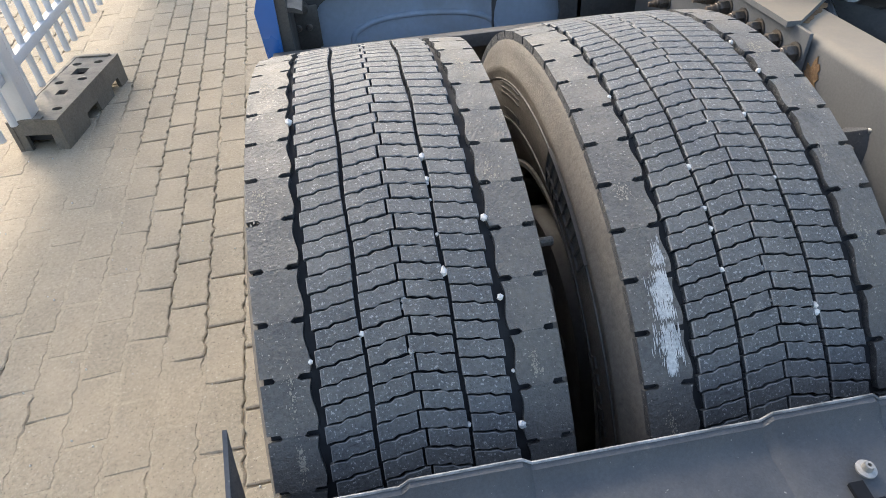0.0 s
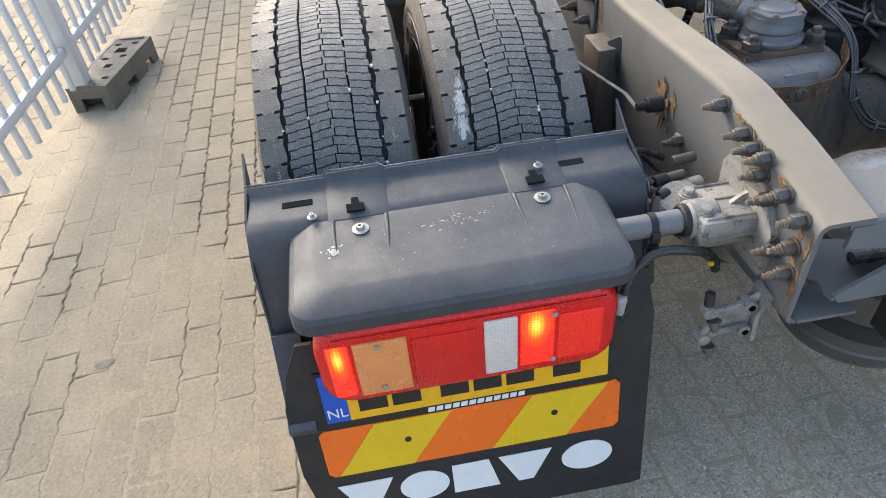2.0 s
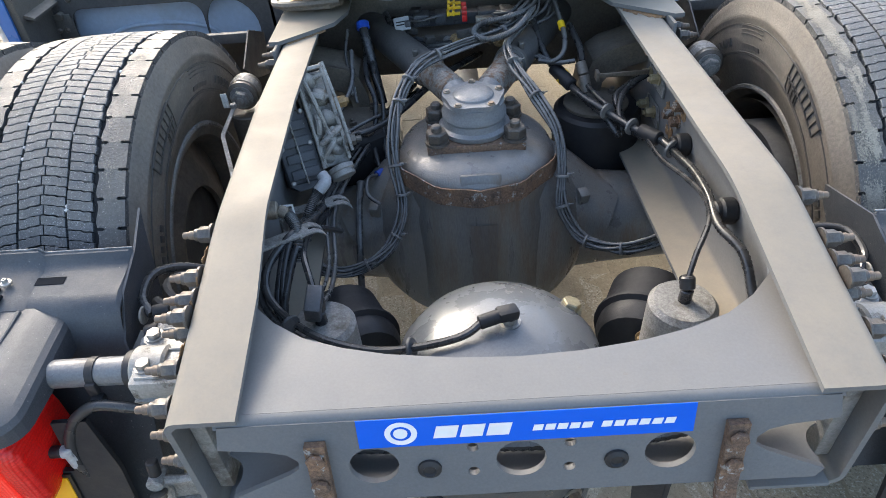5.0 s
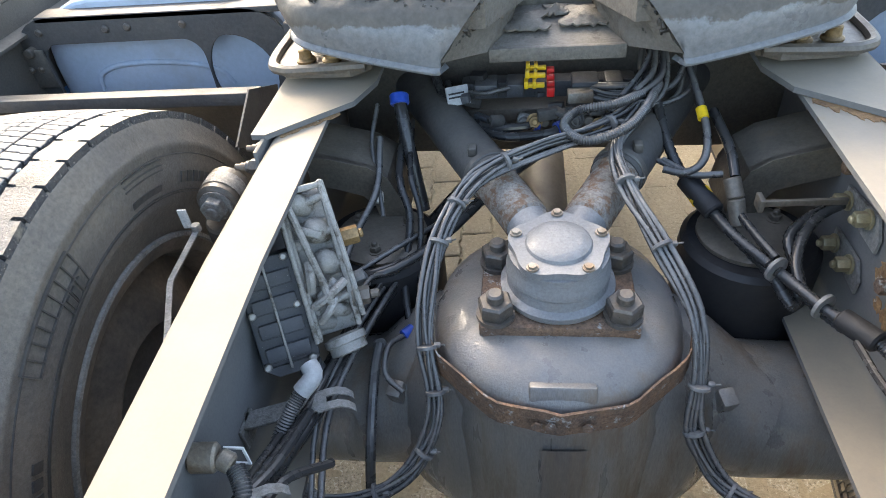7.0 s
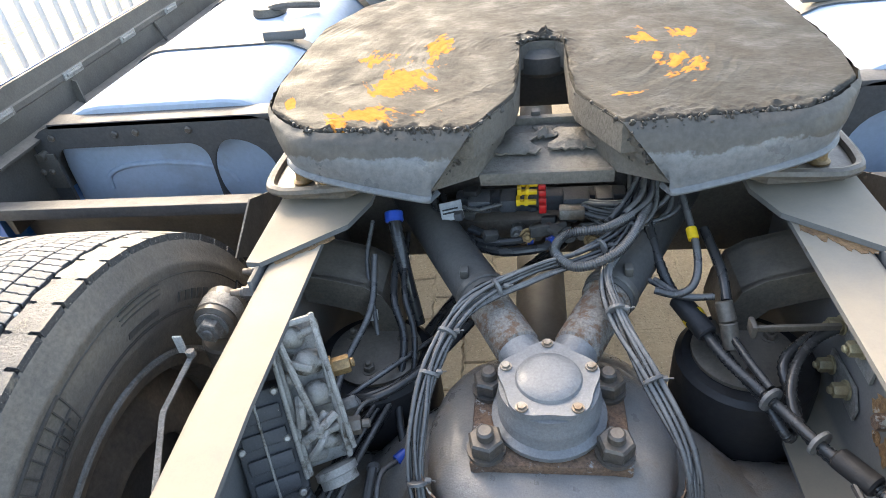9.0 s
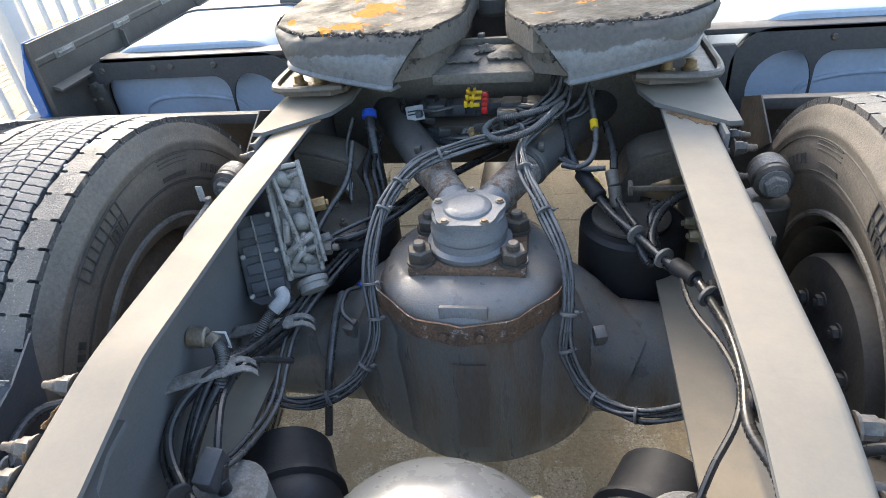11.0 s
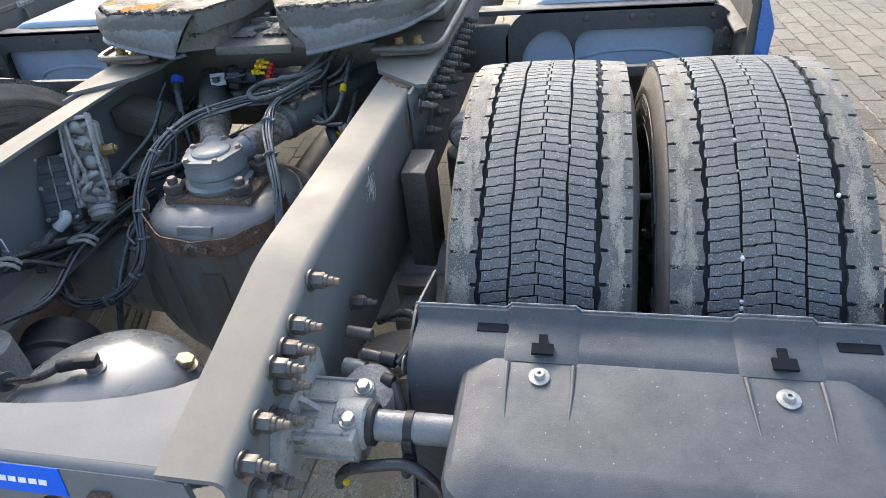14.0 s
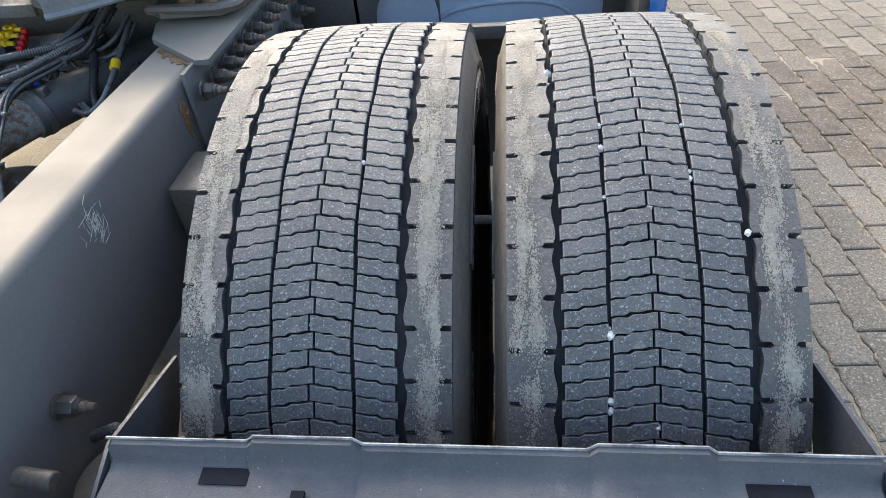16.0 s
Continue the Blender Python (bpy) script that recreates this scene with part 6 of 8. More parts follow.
m.lathe([(0.06, 0.252), (0.12, 0.260), (0.160, 0.284), (0.176, 0.314), (0.176, 0.329), (0.172, 0.334), (0.172, 0.562), (0.1755, 0.567), (0.1755, 0.584)], (*TC, 0), (0, 0, 1), 56)
part("tank_shell", m, SHELL, tank, "lower shell, coloured dark for the shade under the crossmember", 30)
for z in (0.39, 0.515):
    m = Mesh()
    m.lathe([(0.172, -0.024), (0.1765, -0.021), (0.1765, 0.021), (0.172, 0.024)], (*TC, z), (0, 0, 1), 56, caps=False)
    part("band", m, FLAP, tank, "black band round the tank")
m = Mesh()
m.nut((0.118, -0.437, 0.640), (0.35, 0.15, 1), 0.017, 0.018, True, 0)
part("plug", m, GILT, tank, "brass-coloured hex plug")
m = Mesh()
m.nut((0.008, -0.506, 0.690), (0, -0.1, 1), 0.014, 0.014, True, 0.006)
part("fitting", m, CHROME, tank)
m = Mesh()
m.box(-0.014, 0.022, -0.522, -0.498, 0.704, 0.724, 0.005, rot(0, 6, 18))
m.rod((-0.006, -0.514, 0.714), (-0.042, -0.524, 0.710), 0.0115, 14, 0.002)
m.rod((0.008, -0.506, 0.70), (0.008, -0.506, 0.712), 0.0125, 14, 0.001)
part("elbow", m, FLAP, tank, "black push-in elbow")
TANK_HOSE = [(-0.036, -0.590, 0.772), (-0.068, -0.597, 0.752), (-0.13, -0.590, 0.728), (-0.199, -0.575, 0.708), (-0.26, -0.55, 0.70), (-0.314, -0.518, 0.698), (-0.372, -0.46, 0.695), (-0.403, -0.405, 0.702), (-0.398, -0.36, 0.725), (-0.365, -0.305, 0.742), (-0.345, -0.24, 0.72), (-0.34, -0.14, 0.68)]
TANK_HOSE = [(x, y + 0.066 * max(0.0, 1 - k / 7), z - 0.060 * max(0.0, 1 - k / 7)) for k, (x, y, z) in enumerate(TANK_HOSE)]
m = Mesh()
m.tube(TANK_HOSE, 0.0066, 10, 6)
part("air_hose", m, HOSE, tank, "black air hose looping to the tank")
m = Mesh()
m.tube([(x - 0.010 * min(1, k / 3), y - 0.006 * min(1, k / 3), z - 0.014 * min(1, k / 3)) for k, (x, y, z) in enumerate(TANK_HOSE[2:])], 0.0064, 10, 6)
part("air_hose", m, HOSE, tank, "black air hose looping to the tank")
for p, d in (((-0.150, -0.541, 0.680), (1, -0.2, 0.3)), ((-0.350, -0.484, 0.690), (0.7, -0.7, 0))):
    m = Mesh()
    m.lathe([(0.0165, -0.003), (0.0175, -0.002), (0.0175, 0.002), (0.0165, 0.003)], p, d, 14)
    part("cable_tie", m, PLASTIC, tank)
m = Mesh()
m.nut((0.10, TC[1] - 0.135, 0.40), (0.5, -1, 0), 0.016, 0.03, True, 0.02)
part("drain_valve", m, BOLT, tank)
for x0, flip in ((-0.205, 1), (0.190, -1)):
    m = Mesh()
    m.prism([(0.0, 0.68), (0.05, 0.68), (0.04, 0.54), (0.012, 0.50)], (x0, -0.775, 0), (flip * 0.9, 0.35, 0), (0, 0, 1), (0.006, 0, 0))
    m.box(x0 - 0.004, x0 + 0.004, -0.775, -0.73, 0.53, 0.685, 0.002)
    part("tank_bracket", m, FLAP, truck, "pressed steel bracket below the crossmember")

# brake chambers, small canisters and bellows beside the axle
for s in (-1, 1):
    m = Mesh()
    m.lathe([(0.05, 0.30), (0.100, 0.31), (0.108, 0.34), (0.108, 0.40), (0.107, 0.44), (0.107, 0.50), (0.107, 0.56), (0.107, 0.66), (0.105, 0.682), (0.096, 0.690), (0.07, 0.693), (0.02, 0.694)], (s * 0.300 - 0.005, 0.205, 0), (0, 0, 1), 44)
    bellows = part("air_bellows", m, FLAP, truck, "black rubber suspension bellows", 22)
    m = Mesh()
    m.lathe([(0.075, 0.690), (0.078, 0.694), (0.078, 0.700), (0.06, 0.706), (0.02, 0.706)], (s * 0.295 - 0.005, 0.205, 0), (0, 0, 1), 36)
    for k in range(3):
        a = 0.5 + k * 2.1
        m.nut((s * 0.295 - 0.005 + 0.05 * math.cos(a), 0.205 + 0.05 * math.sin(a), 0.704), (0, 0, 1), 0.010, 0.012, True, 0.008)
    part("top_plate", m, BLACK, bellows)
    # bent hanger from the rail web out over the bellows
    m = Mesh()
    arch = [(0.262, 0.700), (0.268, 0.745), (0.285, 0.785), (0.315, 0.806), (0.372, 0.822), (0.416, 0.832), (0.416, 0.776), (0.372, 0.764), (0.330, 0.750), (0.312, 0.728), (0.308, 0.700)]
    m.prism(arch if s > 0 else [(-x, z) for x, z in arch[::-1]], (0, 0.245, 0), (1, 0, 0), (0, 0, 1), (0, 0.012, 0))
    m.prism(arch if s > 0 else [(-x, z) for x, z in arch[::-1]], (0, 0.345, 0), (1, 0, 0), (0, 0, 1), (0, 0.012, 0))
    m.sheet([[(s * x, y, z) for y in (0.248, 0.354)] for x, z in arch[:6]], 0.008, (0, 0, 1))
    part("bellows_hanger", m, BLACK, truck, "black pressed steel hanger over the bellows", 30)
    m = Mesh()
    m.lathe([(0.045, 0), (0.058, 0.004), (0.060, 0.012), (0.058, 0.018), (0.058, 0.15), (0.05, 0.16)], (s * 0.305, -0.452, 0.50), (s * 0.02, 0.0, 1), 30)
    can = part("canister", m, CASTING, truck, "dusty round canister beside the rail")
    m = Mesh()
    m.rod((s * 0.308, -0.452, 0.655), (s * 0.309, -0.452, 0.685), 0.011, 14, 0.002)
    m.rod((s * 0.309, -0.452, 0.684), (s * 0.309, -0.440, 0.705), 0.013, 14, 0.003)
    if s < 0:
        m.tube([(-0.309, -0.445, 0.70), (-0.325, -0.40, 0.715), (-0.345, -0.33, 0.72), (-0.335, -0.26, 0.715), (-0.30, -0.20, 0.66)], 0.006, 8, 5)
    else:
        m.tube([(0.309, -0.445, 0.70), (0.330, -0.41, 0.728), (0.362, -0.36, 0.748), (0.378, -0.30, 0.752), (0.372, -0.22, 0.745), (0.350, -0.13, 0.735), (0.345, -0.05, 0.732)], 0.0048, 8, 5)
    part("canister_hose", m, HOSE, can)
    m = Mesh()
    m.lathe([(0.03, 0), (0.075, 0.01), (0.085, 0.03), (0.085, 0.05), (0.095, 0.055), (0.095, 0.062), (0.085, 0.067), (0.085, 0.15), (0.06, 0.17)], (s * 0.255, -0.42, 0.50), (s * 0.5, 1, 0.0), 30)
    ch = part("brake_chamber", m, FLAP, truck, "black round brake chamber", 40)
    m = Mesh()
    m.nut((s * 0.262, -0.428, 0.545), (-s * 0.3, -1, 0.2), 0.012, 0.012, True, 0.01)
    part("bolt", m, TOFFEE, ch)
    # shock absorber and its bush outside the rail
    m = Mesh()
    bx = -0.553 if s < 0 else 0.535
    m.rod((bx, 0.205, 0.36), (bx, 0.205, 0.74), 0.047, 26, 0.004)
    m.lathe([(0.028, 0.0), (0.035, 0.005), (0.035, 0.060), (0.028, 0.066)], (bx, 0.172, 0.788), (0, 1, 0), 26)
    shock = part("shock_absorber", m, BLACK, truck, "black shock absorber with a dusty rubber bush")
    m = Mesh()
    m.nut((bx, 0.172, 0.788), (0, -1, 0), 0.021, 0.020, True, 0.004)
    m.lathe([(0.0365, 0.016), (0.0365, 0.046)], (bx, 0.172, 0.788), (0, 1, 0), 26, caps=False)
    part("bush", m, CASTING, shock)
    m = Mesh()
    m.box(s * 0.435, s * 0.49, -0.02, 0.09, 0.52, 0.80, 0.006)
    m.box(s * 0.43, s * 0.50, -0.14, -0.10, 0.50, 0.60, 0.004)
    m.box(s * 0.44, s * 0.58, -0.22, -0.06, 0.535, 0.575, 0.01)
    part("axle_clamp", m, BLACK, truck)
    m = Mesh()
    m.lathe([(0.05, 0), (0.085, 0.01), (0.09, 0.05), (0.09, 0.09), (0.06, 0.10)], (s * 0.52, -0.40, 0.56), (0, 0.3, 1), 26)
    m.tube([(s * 0.56, -0.40, 0.66), (s * 0.60, -0.36, 0.68), (s * 0.58, -0.30, 0.66), (s * 0.50, -0.25, 0.64)], 0.009, 8, 4)
    m.tube([(s * 0.47, -0.45, 0.66), (s * 0.53, -0.47, 0.70), (s * 0.58, -0.44, 0.72)], 0.011, 10, 4)
    part("brake_cylinder", m, BLACK, truck)

# ---- valve block inside the left rail ----
vy = Vector((-0.22, 0.48, 0.85)).normalized()
vz = Vector((0.40, -0.78, 0.48))
vz = (vz - vy * vz.dot(vy)).normalized()
tilt = Matrix.Translation((-0.374, 0.002, 0.790)) @ Matrix((vy.cross(vz), vy, vz)).transposed().to_4x4() @ Matrix.Scale(1.12, 4)


def placed(m):
    m.v = [tuple(tilt @ Vector(p)) for p in m.v]
    return m


m = Mesh()
m.box(-0.066, 0.004, -0.100, 0.035, -0.03, 0.012, 0.005)
m.prism([(-0.066, -0.10), (-0.05, -0.113), (-0.012, -0.113), (0.004, -0.10)], (0, 0, 0.008), (1, 0, 0), (0, 1, 0), (0, 0, -0.03))
valve = part("valve_block", placed(m), PLASTIC, truck, "black and grey electronic air valve block")
for k in range(4):
    m = Mesh()
    m.box(-0.058, -0.004, -0.092 + k * 0.030, -0.074 + k * 0.030, 0.012, 0.018, 0.002)
    part("rib", placed(m), PLASTIC, valve)
m = Mesh()
m.box(-0.034, -0.031, -0.104, 0.034, 0.012, 0.0195, 0.001)
part("rib", placed(m), ALLOY, valve, "pale worn rib")
m = Mesh()
m.box(0.0, 0.066, -0.085, 0.098, -0.04, -0.008, 0.006)
for k in range(4):
    y = -0.062 + k * 0.042
    m.rod((0.012, y + 0.014, -0.01), (0.012, y + 0.014, 0.012), 0.0075, 12, 0.003)
    m.rod((0.036, y + 0.020, 0.002), (0.060, y + 0.024, 0.006), 0.0055, 12, 0.002)
m.box(0.004, 0.012, -0.085, 0.10, -0.005, 0.020, 0.003)
m.box(0.056, 0.064, -0.08, 0.108, 0.002, 0.012, 0.003)
m.box(0.004, 0.064, 0.098, 0.106, 0.0, 0.012, 0.003)
m.box(0.018, 0.050, -0.030, -0.018, 0.012, 0.022, 0.003, rot(0, 0, 35))
m.box(0.016, 0.046, 0.044, 0.054, 0.012, 0.022, 0.003, rot(0, 0, -30))
part("valve_casting", placed(m), ALLOY, valve, "pale dusty cast valve body")
rnd = random.Random(12)
for x, y, r, h in ((0.028, 0.084, 0.0140, 0.030), (0.041, 0.050, 0.0165, 0.034), (0.046, 0.008, 0.0165, 0.034), (0.018, -0.028, 0.0085, 0.036), (0.042, -0.056, 0.0095, 0.030), (0.020, -0.066, 0.0100, 0.034)):
    m = Mesh()
    m.lathe([(r, 0.0), (r, h * 0.5), (r * 0.96, h * 0.66), (r * 0.82, h * 0.83), (r * 0.5, h * 0.96), (r * 0.1, h)], (x + 0.008, y - 0.004, -0.012), (rnd.uniform(-0.8, -0.5), rnd.uniform(0.1, 0.5), 0.8), 16)
    part("valve_dome", placed(m), ALLOY, valve, "pale domed solenoid cap")
for (xa, ya), (xb, yb), r in (((0.004, -0.084), (0.004, 0.092), 0.0032), ((0.067, -0.066), (0.060, 0.106), 0.0036), ((0.014, 0.092), (0.030, -0.012), 0.0044), ((0.012, -0.040), (0.056, -0.018), 0.0056), ((0.020, 0.014), (0.014, -0.020), 0.0060), ((0.030, -0.012), (0.034, -0.048), 0.0050), ((0.016, -0.060), (0.040, -0.036), 0.0050)):
    m = Mesh()
    m.tube([(xa, ya, 0.020), ((xa + xb) / 2, (ya + yb) / 2, 0.030), (xb, yb, 0.022)], r, 8, 4)
    part("valve_web", placed(m), ALLOY, valve, "cast web")
m = Mesh()
m.lathe([(0.018, 0), (0.027, 0.003), (0.027, 0.012), (0.024, 0.013), (0.024, 0.024), (0.016, 0.026)], (0.038, -0.088, -0.004), (0.1, -1, 0.25), 24)
part("silencer", placed(m), ALLOY, valve, "grey round silencer cap")
m = Mesh()
m.nut((0.062, -0.045, 0.0), (1, -0.1, 0.2), 0.012, 0.022, True, 0.012)
part("fitting", placed(m), BLACK, valve)
m = Mesh()
m.nut((0.066, 0.03, -0.01), (1, 0, 0.1), 0.012, 0.025, True, 0.006)
part("fitting", placed(m), TOFFEE, valve)
for x, y in ((-0.060, -0.096), (-0.006, -0.100), (-0.060, -0.03), (-0.006, -0.03), (-0.060, 0.030), (-0.006, 0.030)):
    m = Mesh()
    m.lathe([(0.0048, 0), (0.0048, 0.006), (0.003, 0.0075)], (x, y, 0.0118), (0, 0, 1), 12)
    part("screw", placed(m), CHROME, valve)
m = Mesh()
m.rod((-0.01, -0.108, -0.004), (-0.012, -0.136, -0.012), 0.014, 16, 0.002)
m.rod((-0.0105, -0.116, -0.006), (-0.0112, -0.126, -0.009), 0.0165, 16, 0.002)
part("connector", placed(m), PLASTIC, valve)
m = Mesh()
m.tube([(-0.338, -0.105, 0.735), (-0.330, -0.118, 0.728), (-0.345, -0.135, 0.715)], 0.0125, 12, 4)
part("elbow_plug", m, PALE, truck, "pale grey elbow connector")
m = Mesh()
m.tube([(-0.345, -0.135, 0.715), (-0.358, -0.16, 0.70), (-0.372, -0.185, 0.672), (-0.375, -0.20, 0.64)], lambda s: 0.0105 - 0.0014 * (int(round(s * 60)) % 2), 10, 20)
part("conduit", m, CABLE, truck, "black corrugated conduit")

# clamps that hold the hoses to the left web
for (a, b, z) in (((-0.425, -0.155), (-0.325, -0.118), 0.676), ((-0.425, -0.345), (-0.345, -0.300), 0.742)):
    m = Mesh()
    d = Vector((b[0] - a[0], b[1] - a[1], 0)).normalized()
    q = Vector((-d.y, d.x, 0))
    c = (Vector((*a, z)) + Vector((*b, z))) / 2
    ang = math.degrees(math.atan2(d.y, d.x))
    m.box(c.x - 0.055, c.x + 0.055, c.y - 0.014, c.y + 0.014, z - 0.003, z + 0.003, 0.002, rot(0, 0, ang))
    m.box(a[0] - 0.002, a[0] + 0.003, a[1] - 0.02, a[1] + 0.02, z - 0.035, z + 0.003, 0.001)
    e = Vector((*b, z))
    for off in (-0.011, 0.011):
        rows = [e + q * off + d * along + Vector((0, 0, up)) for along, up in ((-0.012, 0.001), (0.004, 0.003), (0.018, 0.002), (0.030, -0.006), (0.037, -0.017))]
        m.sheet([[p - q * 0.006, p + q * 0.006] for p in rows], 0.003, (0, 0, 1))
    part("hose_clamp", m, CASTING, truck, "grey stamped clamp holding hoses to the rail")
m = Mesh()
m.rod((-0.425, -0.262, 0.765), (-0.395, -0.258, 0.762), 0.017, 18, 0.003)
m.rod((-0.395, -0.258, 0.762), (-0.378, -0.262, 0.755), 0.012, 14, 0.003)
part("sensor", m, BOLT, truck, "grey sensor plug in the rail web")
m = Mesh()
m.tube([(-0.375, -0.265, 0.752), (-0.362, -0.285, 0.745), (-0.356, -0.315, 0.728), (-0.362, -0.335, 0.70)], lambda s: 0.0115 - 0.0016 * (int(round(s * 48)) % 2), 10, 16)
part("conduit", m, CABLE, truck)
m = Mesh()
m.box(-0.393, -0.369, -0.246, -0.243, 0.733, 0.762, 0.0)
m2 = Mesh()
holed(m2, [(-0.393, 0.73), (-0.369, 0.73), (-0.369, 0.764), (-0.393, 0.764)], [[(-0.390, 0.733), (-0.372, 0.733), (-0.372, 0.761), (-0.390, 0.761)]], (0, -0.247, 0), (1, 0, 0), (0, 0, 1), (0, 0.002, 0))
part("tag_frame", m2, WHITE, truck, "small white rectangular cable tag")


# ---- cables ----
def bundle(name, pts, count, r, spread, label, material=CABLE, parent=None, seed=1):
    """Several cables that run together, each a part of its own. Returns the first."""
    rnd = random.Random(seed)
    made = []
    for k in range(count):
        a = 2 * math.pi * k / count
        off = Vector((math.cos(a), math.sin(a) * 0.6, math.sin(a))) * spread
        line = [Vector(p) + off + Vector((rnd.uniform(-1, 1), rnd.uniform(-1, 1), rnd.uniform(-1, 1))) * spread * 0.45 for p in pts]
        m = Mesh()
        m.tube(line, r * rnd.uniform(0.85, 1.25), 7, 5)
        made.append(part(name, m, material, parent or truck, label, 60))
    return made[0]


def ties(pts, where, r, parent):
    line = spline(pts, 6)
    for f in where:
        k = int(f * (len(line) - 2))
        p, d = line[k], (line[k + 1] - line[k]).normalized()
        m = Mesh()
        m.lathe([(r, -0.0026), (r * 1.06, -0.002), (r * 1.06, 0.002), (r, 0.0026)], p, d, 14)
        m.box(p.x + r * 0.7, p.x + r * 0.7 + 0.009, p.y - 0.0035, p.y + 0.0035, p.z + 0.001, p.z + 0.007, 0.0015)
        m.rod((p.x + r * 0.7 + 0.008, p.y, p.z + 0.004), (p.x + r * 0.7 + 0.015, p.y - 0.003, p.z + 0.008), 0.0012, 6)
        part("cable_tie", m, TIE, parent)


LOOP_L = [(0.135, 0.36, 0.885), (0.10, 0.285, 0.872), (0.035, 0.235, 0.866), (-0.04, 0.205, 0.860), (-0.129, 0.150, 0.846), (-0.173, 0.068, 0.813), (-0.190, 0.0, 0.765), (-0.191, -0.052, 0.712), (-0.180, -0.102, 0.633), (-0.215, -0.153, 0.571), (-0.291, -0.186, 0.540), (-0.36, -0.19, 0.55), (-0.40, -0.15, 0.58)]
LOOP_R = [(0.145, 0.40, 0.89), (0.12, 0.30, 0.872), (0.075, 0.215, 0.858), (0.085, 0.13, 0.838), (0.120, 0.047, 0.806), (0.155, -0.03, 0.755), (0.163, -0.075, 0.69), (0.160, -0.11, 0.62), (0.192, -0.148, 0.566), (0.24, -0.18, 0.560), (0.293, -0.201, 0.568), (0.38, -0.19, 0.585)]
loop_l = bundle("cable", LOOP_L, 7, 0.0034, 0.0095, "thin black cable in a loop over the axle", seed=3)
ties(LOOP_L, (0.13, 0.3, 0.385, 0.44, 0.6, 0.66, 0.74, 0.83), 0.0140, loop_l)
loop_r = bundle("cable", LOOP_R, 6, 0.0036, 0.0090, "thin black cable in a loop over the axle", seed=5)
ties(LOOP_R, (0.1, 0.27, 0.37, 0.58, 0.66, 0.78, 0.9), 0.0138, loop_r)
m = Mesh()
coil = [(0.12, 0.31, 0.89), (0.075, 0.27, 0.895), (0.02, 0.27, 0.885), (0.0, 0.24, 0.875), (0.03, 0.205, 0.872), (0.085, 0.225, 0.878), (0.12, 0.27, 0.886), (0.15, 0.34, 0.89)]
m.tube(coil, lambda s: 0.0078 - 0.0013 * (int(round(s * 210)) % 2), 9, 30)
part("conduit", m, CABLE, truck, "black corrugated conduit coiled over the cables")

# hoses along the left web
HOSES = [(-0.16, 0.42, 0.66), (-0.24, 0.22, 0.67), (-0.31, 0.04, 0.66), (-0.345, -0.11, 0.658), (-0.358, -0.22, 0.69), (-0.362, -0.30, 0.727), (-0.375, -0.36, 0.71), (-0.385, -0.42, 0.65), (-0.37, -0.47, 0.58)]
hoses = bundle("air_hose", HOSES, 5, 0.0065, 0.011, "black air hose clipped along the rail", HOSE, seed=8)
bundle("cable", [(-0.18, 0.35, 0.67), (-0.27, 0.12, 0.675), (-0.33, -0.10, 0.655), (-0.32, -0.25, 0.62), (-0.31, -0.38, 0.66), (-0.309, -0.45, 0.70)], 2, 0.0045, 0.006, "thin black cables", seed=9)
m = Mesh()
m.box(-0.325, -0.298, -0.48, -0.43, 0.685, 0.73, 0.004, rot(20, 10, 0))
part("connector", m, PLASTIC, truck, "black plastic connector")
bundle("cable", [(-0.27, 0.40, 0.80), (-0.255, 0.25, 0.79), (-0.235, 0.20, 0.74), (-0.24, 0.12, 0.66), (-0.21, 0.0, 0.60)], 2, 0.006, 0.010, "black hoses under the fifth wheel", HOSE, seed=11)
bundle("cable", [(-0.36, 0.10, 0.70), (-0.28, 0.09, 0.72), (-0.2, 0.16, 0.72), (-0.1, 0.30, 0.74), (0.02, 0.45, 0.74)], 2, 0.006, 0.009, "black hoses under the fifth wheel", HOSE, seed=12)
bundle("cable", [(-0.30, 0.30, 0.83), (-0.30, 0.22, 0.78), (-0.33, 0.14, 0.74), (-0.34, 0.05, 0.72)], 1, 0.006, 0.001, "black cable", seed=13)

m = Mesh()
m.box(-0.345, -0.235, 0.165, 0.215, 0.694, 0.700, 0.002)
m.box(-0.240, -0.235, 0.165, 0.215, 0.672, 0.700, 0.001)
part("cross_strip", m, SHELL, truck, "dark flat strip between the hoses")
for path, r, seed in (([(-0.36, 0.06, 0.70), (-0.31, 0.10, 0.715), (-0.26, 0.15, 0.718), (-0.22, 0.21, 0.705), (-0.19, 0.26, 0.69)], 0.0045, 51),
                      ([(-0.31, 0.36, 0.86), (-0.315, 0.30, 0.82), (-0.30, 0.24, 0.775), (-0.29, 0.20, 0.74)], 0.0035, 52),
                      ([(-0.33, 0.03, 0.70), (-0.30, 0.02, 0.73), (-0.285, 0.06, 0.735), (-0.26, 0.11, 0.70), (-0.24, 0.2, 0.69)], 0.004, 53),
                      ([(-0.245, 0.03, 0.640), (-0.262, 0.0, 0.650), (-0.262, -0.04, 0.635), (-0.235, -0.06, 0.62)], 0.005, 54)):
    bundle("cable", path, 1, r, 0.0005, "thin black cable", seed=seed)
m = Mesh()
m.box(-0.318, -0.292, 0.05, 0.07, 0.715, 0.745, 0.003, rot(20, -15, 20))
part("connector", m, BARE, truck, "grey plastic connector")
m = Mesh()
m.rod((-0.245, 0.03, 0.640), (-0.232, 0.045, 0.640), 0.0095, 14, 0.001)
part("collar", m, HOSE_BLUE, truck, "blue collar")
m = Mesh()
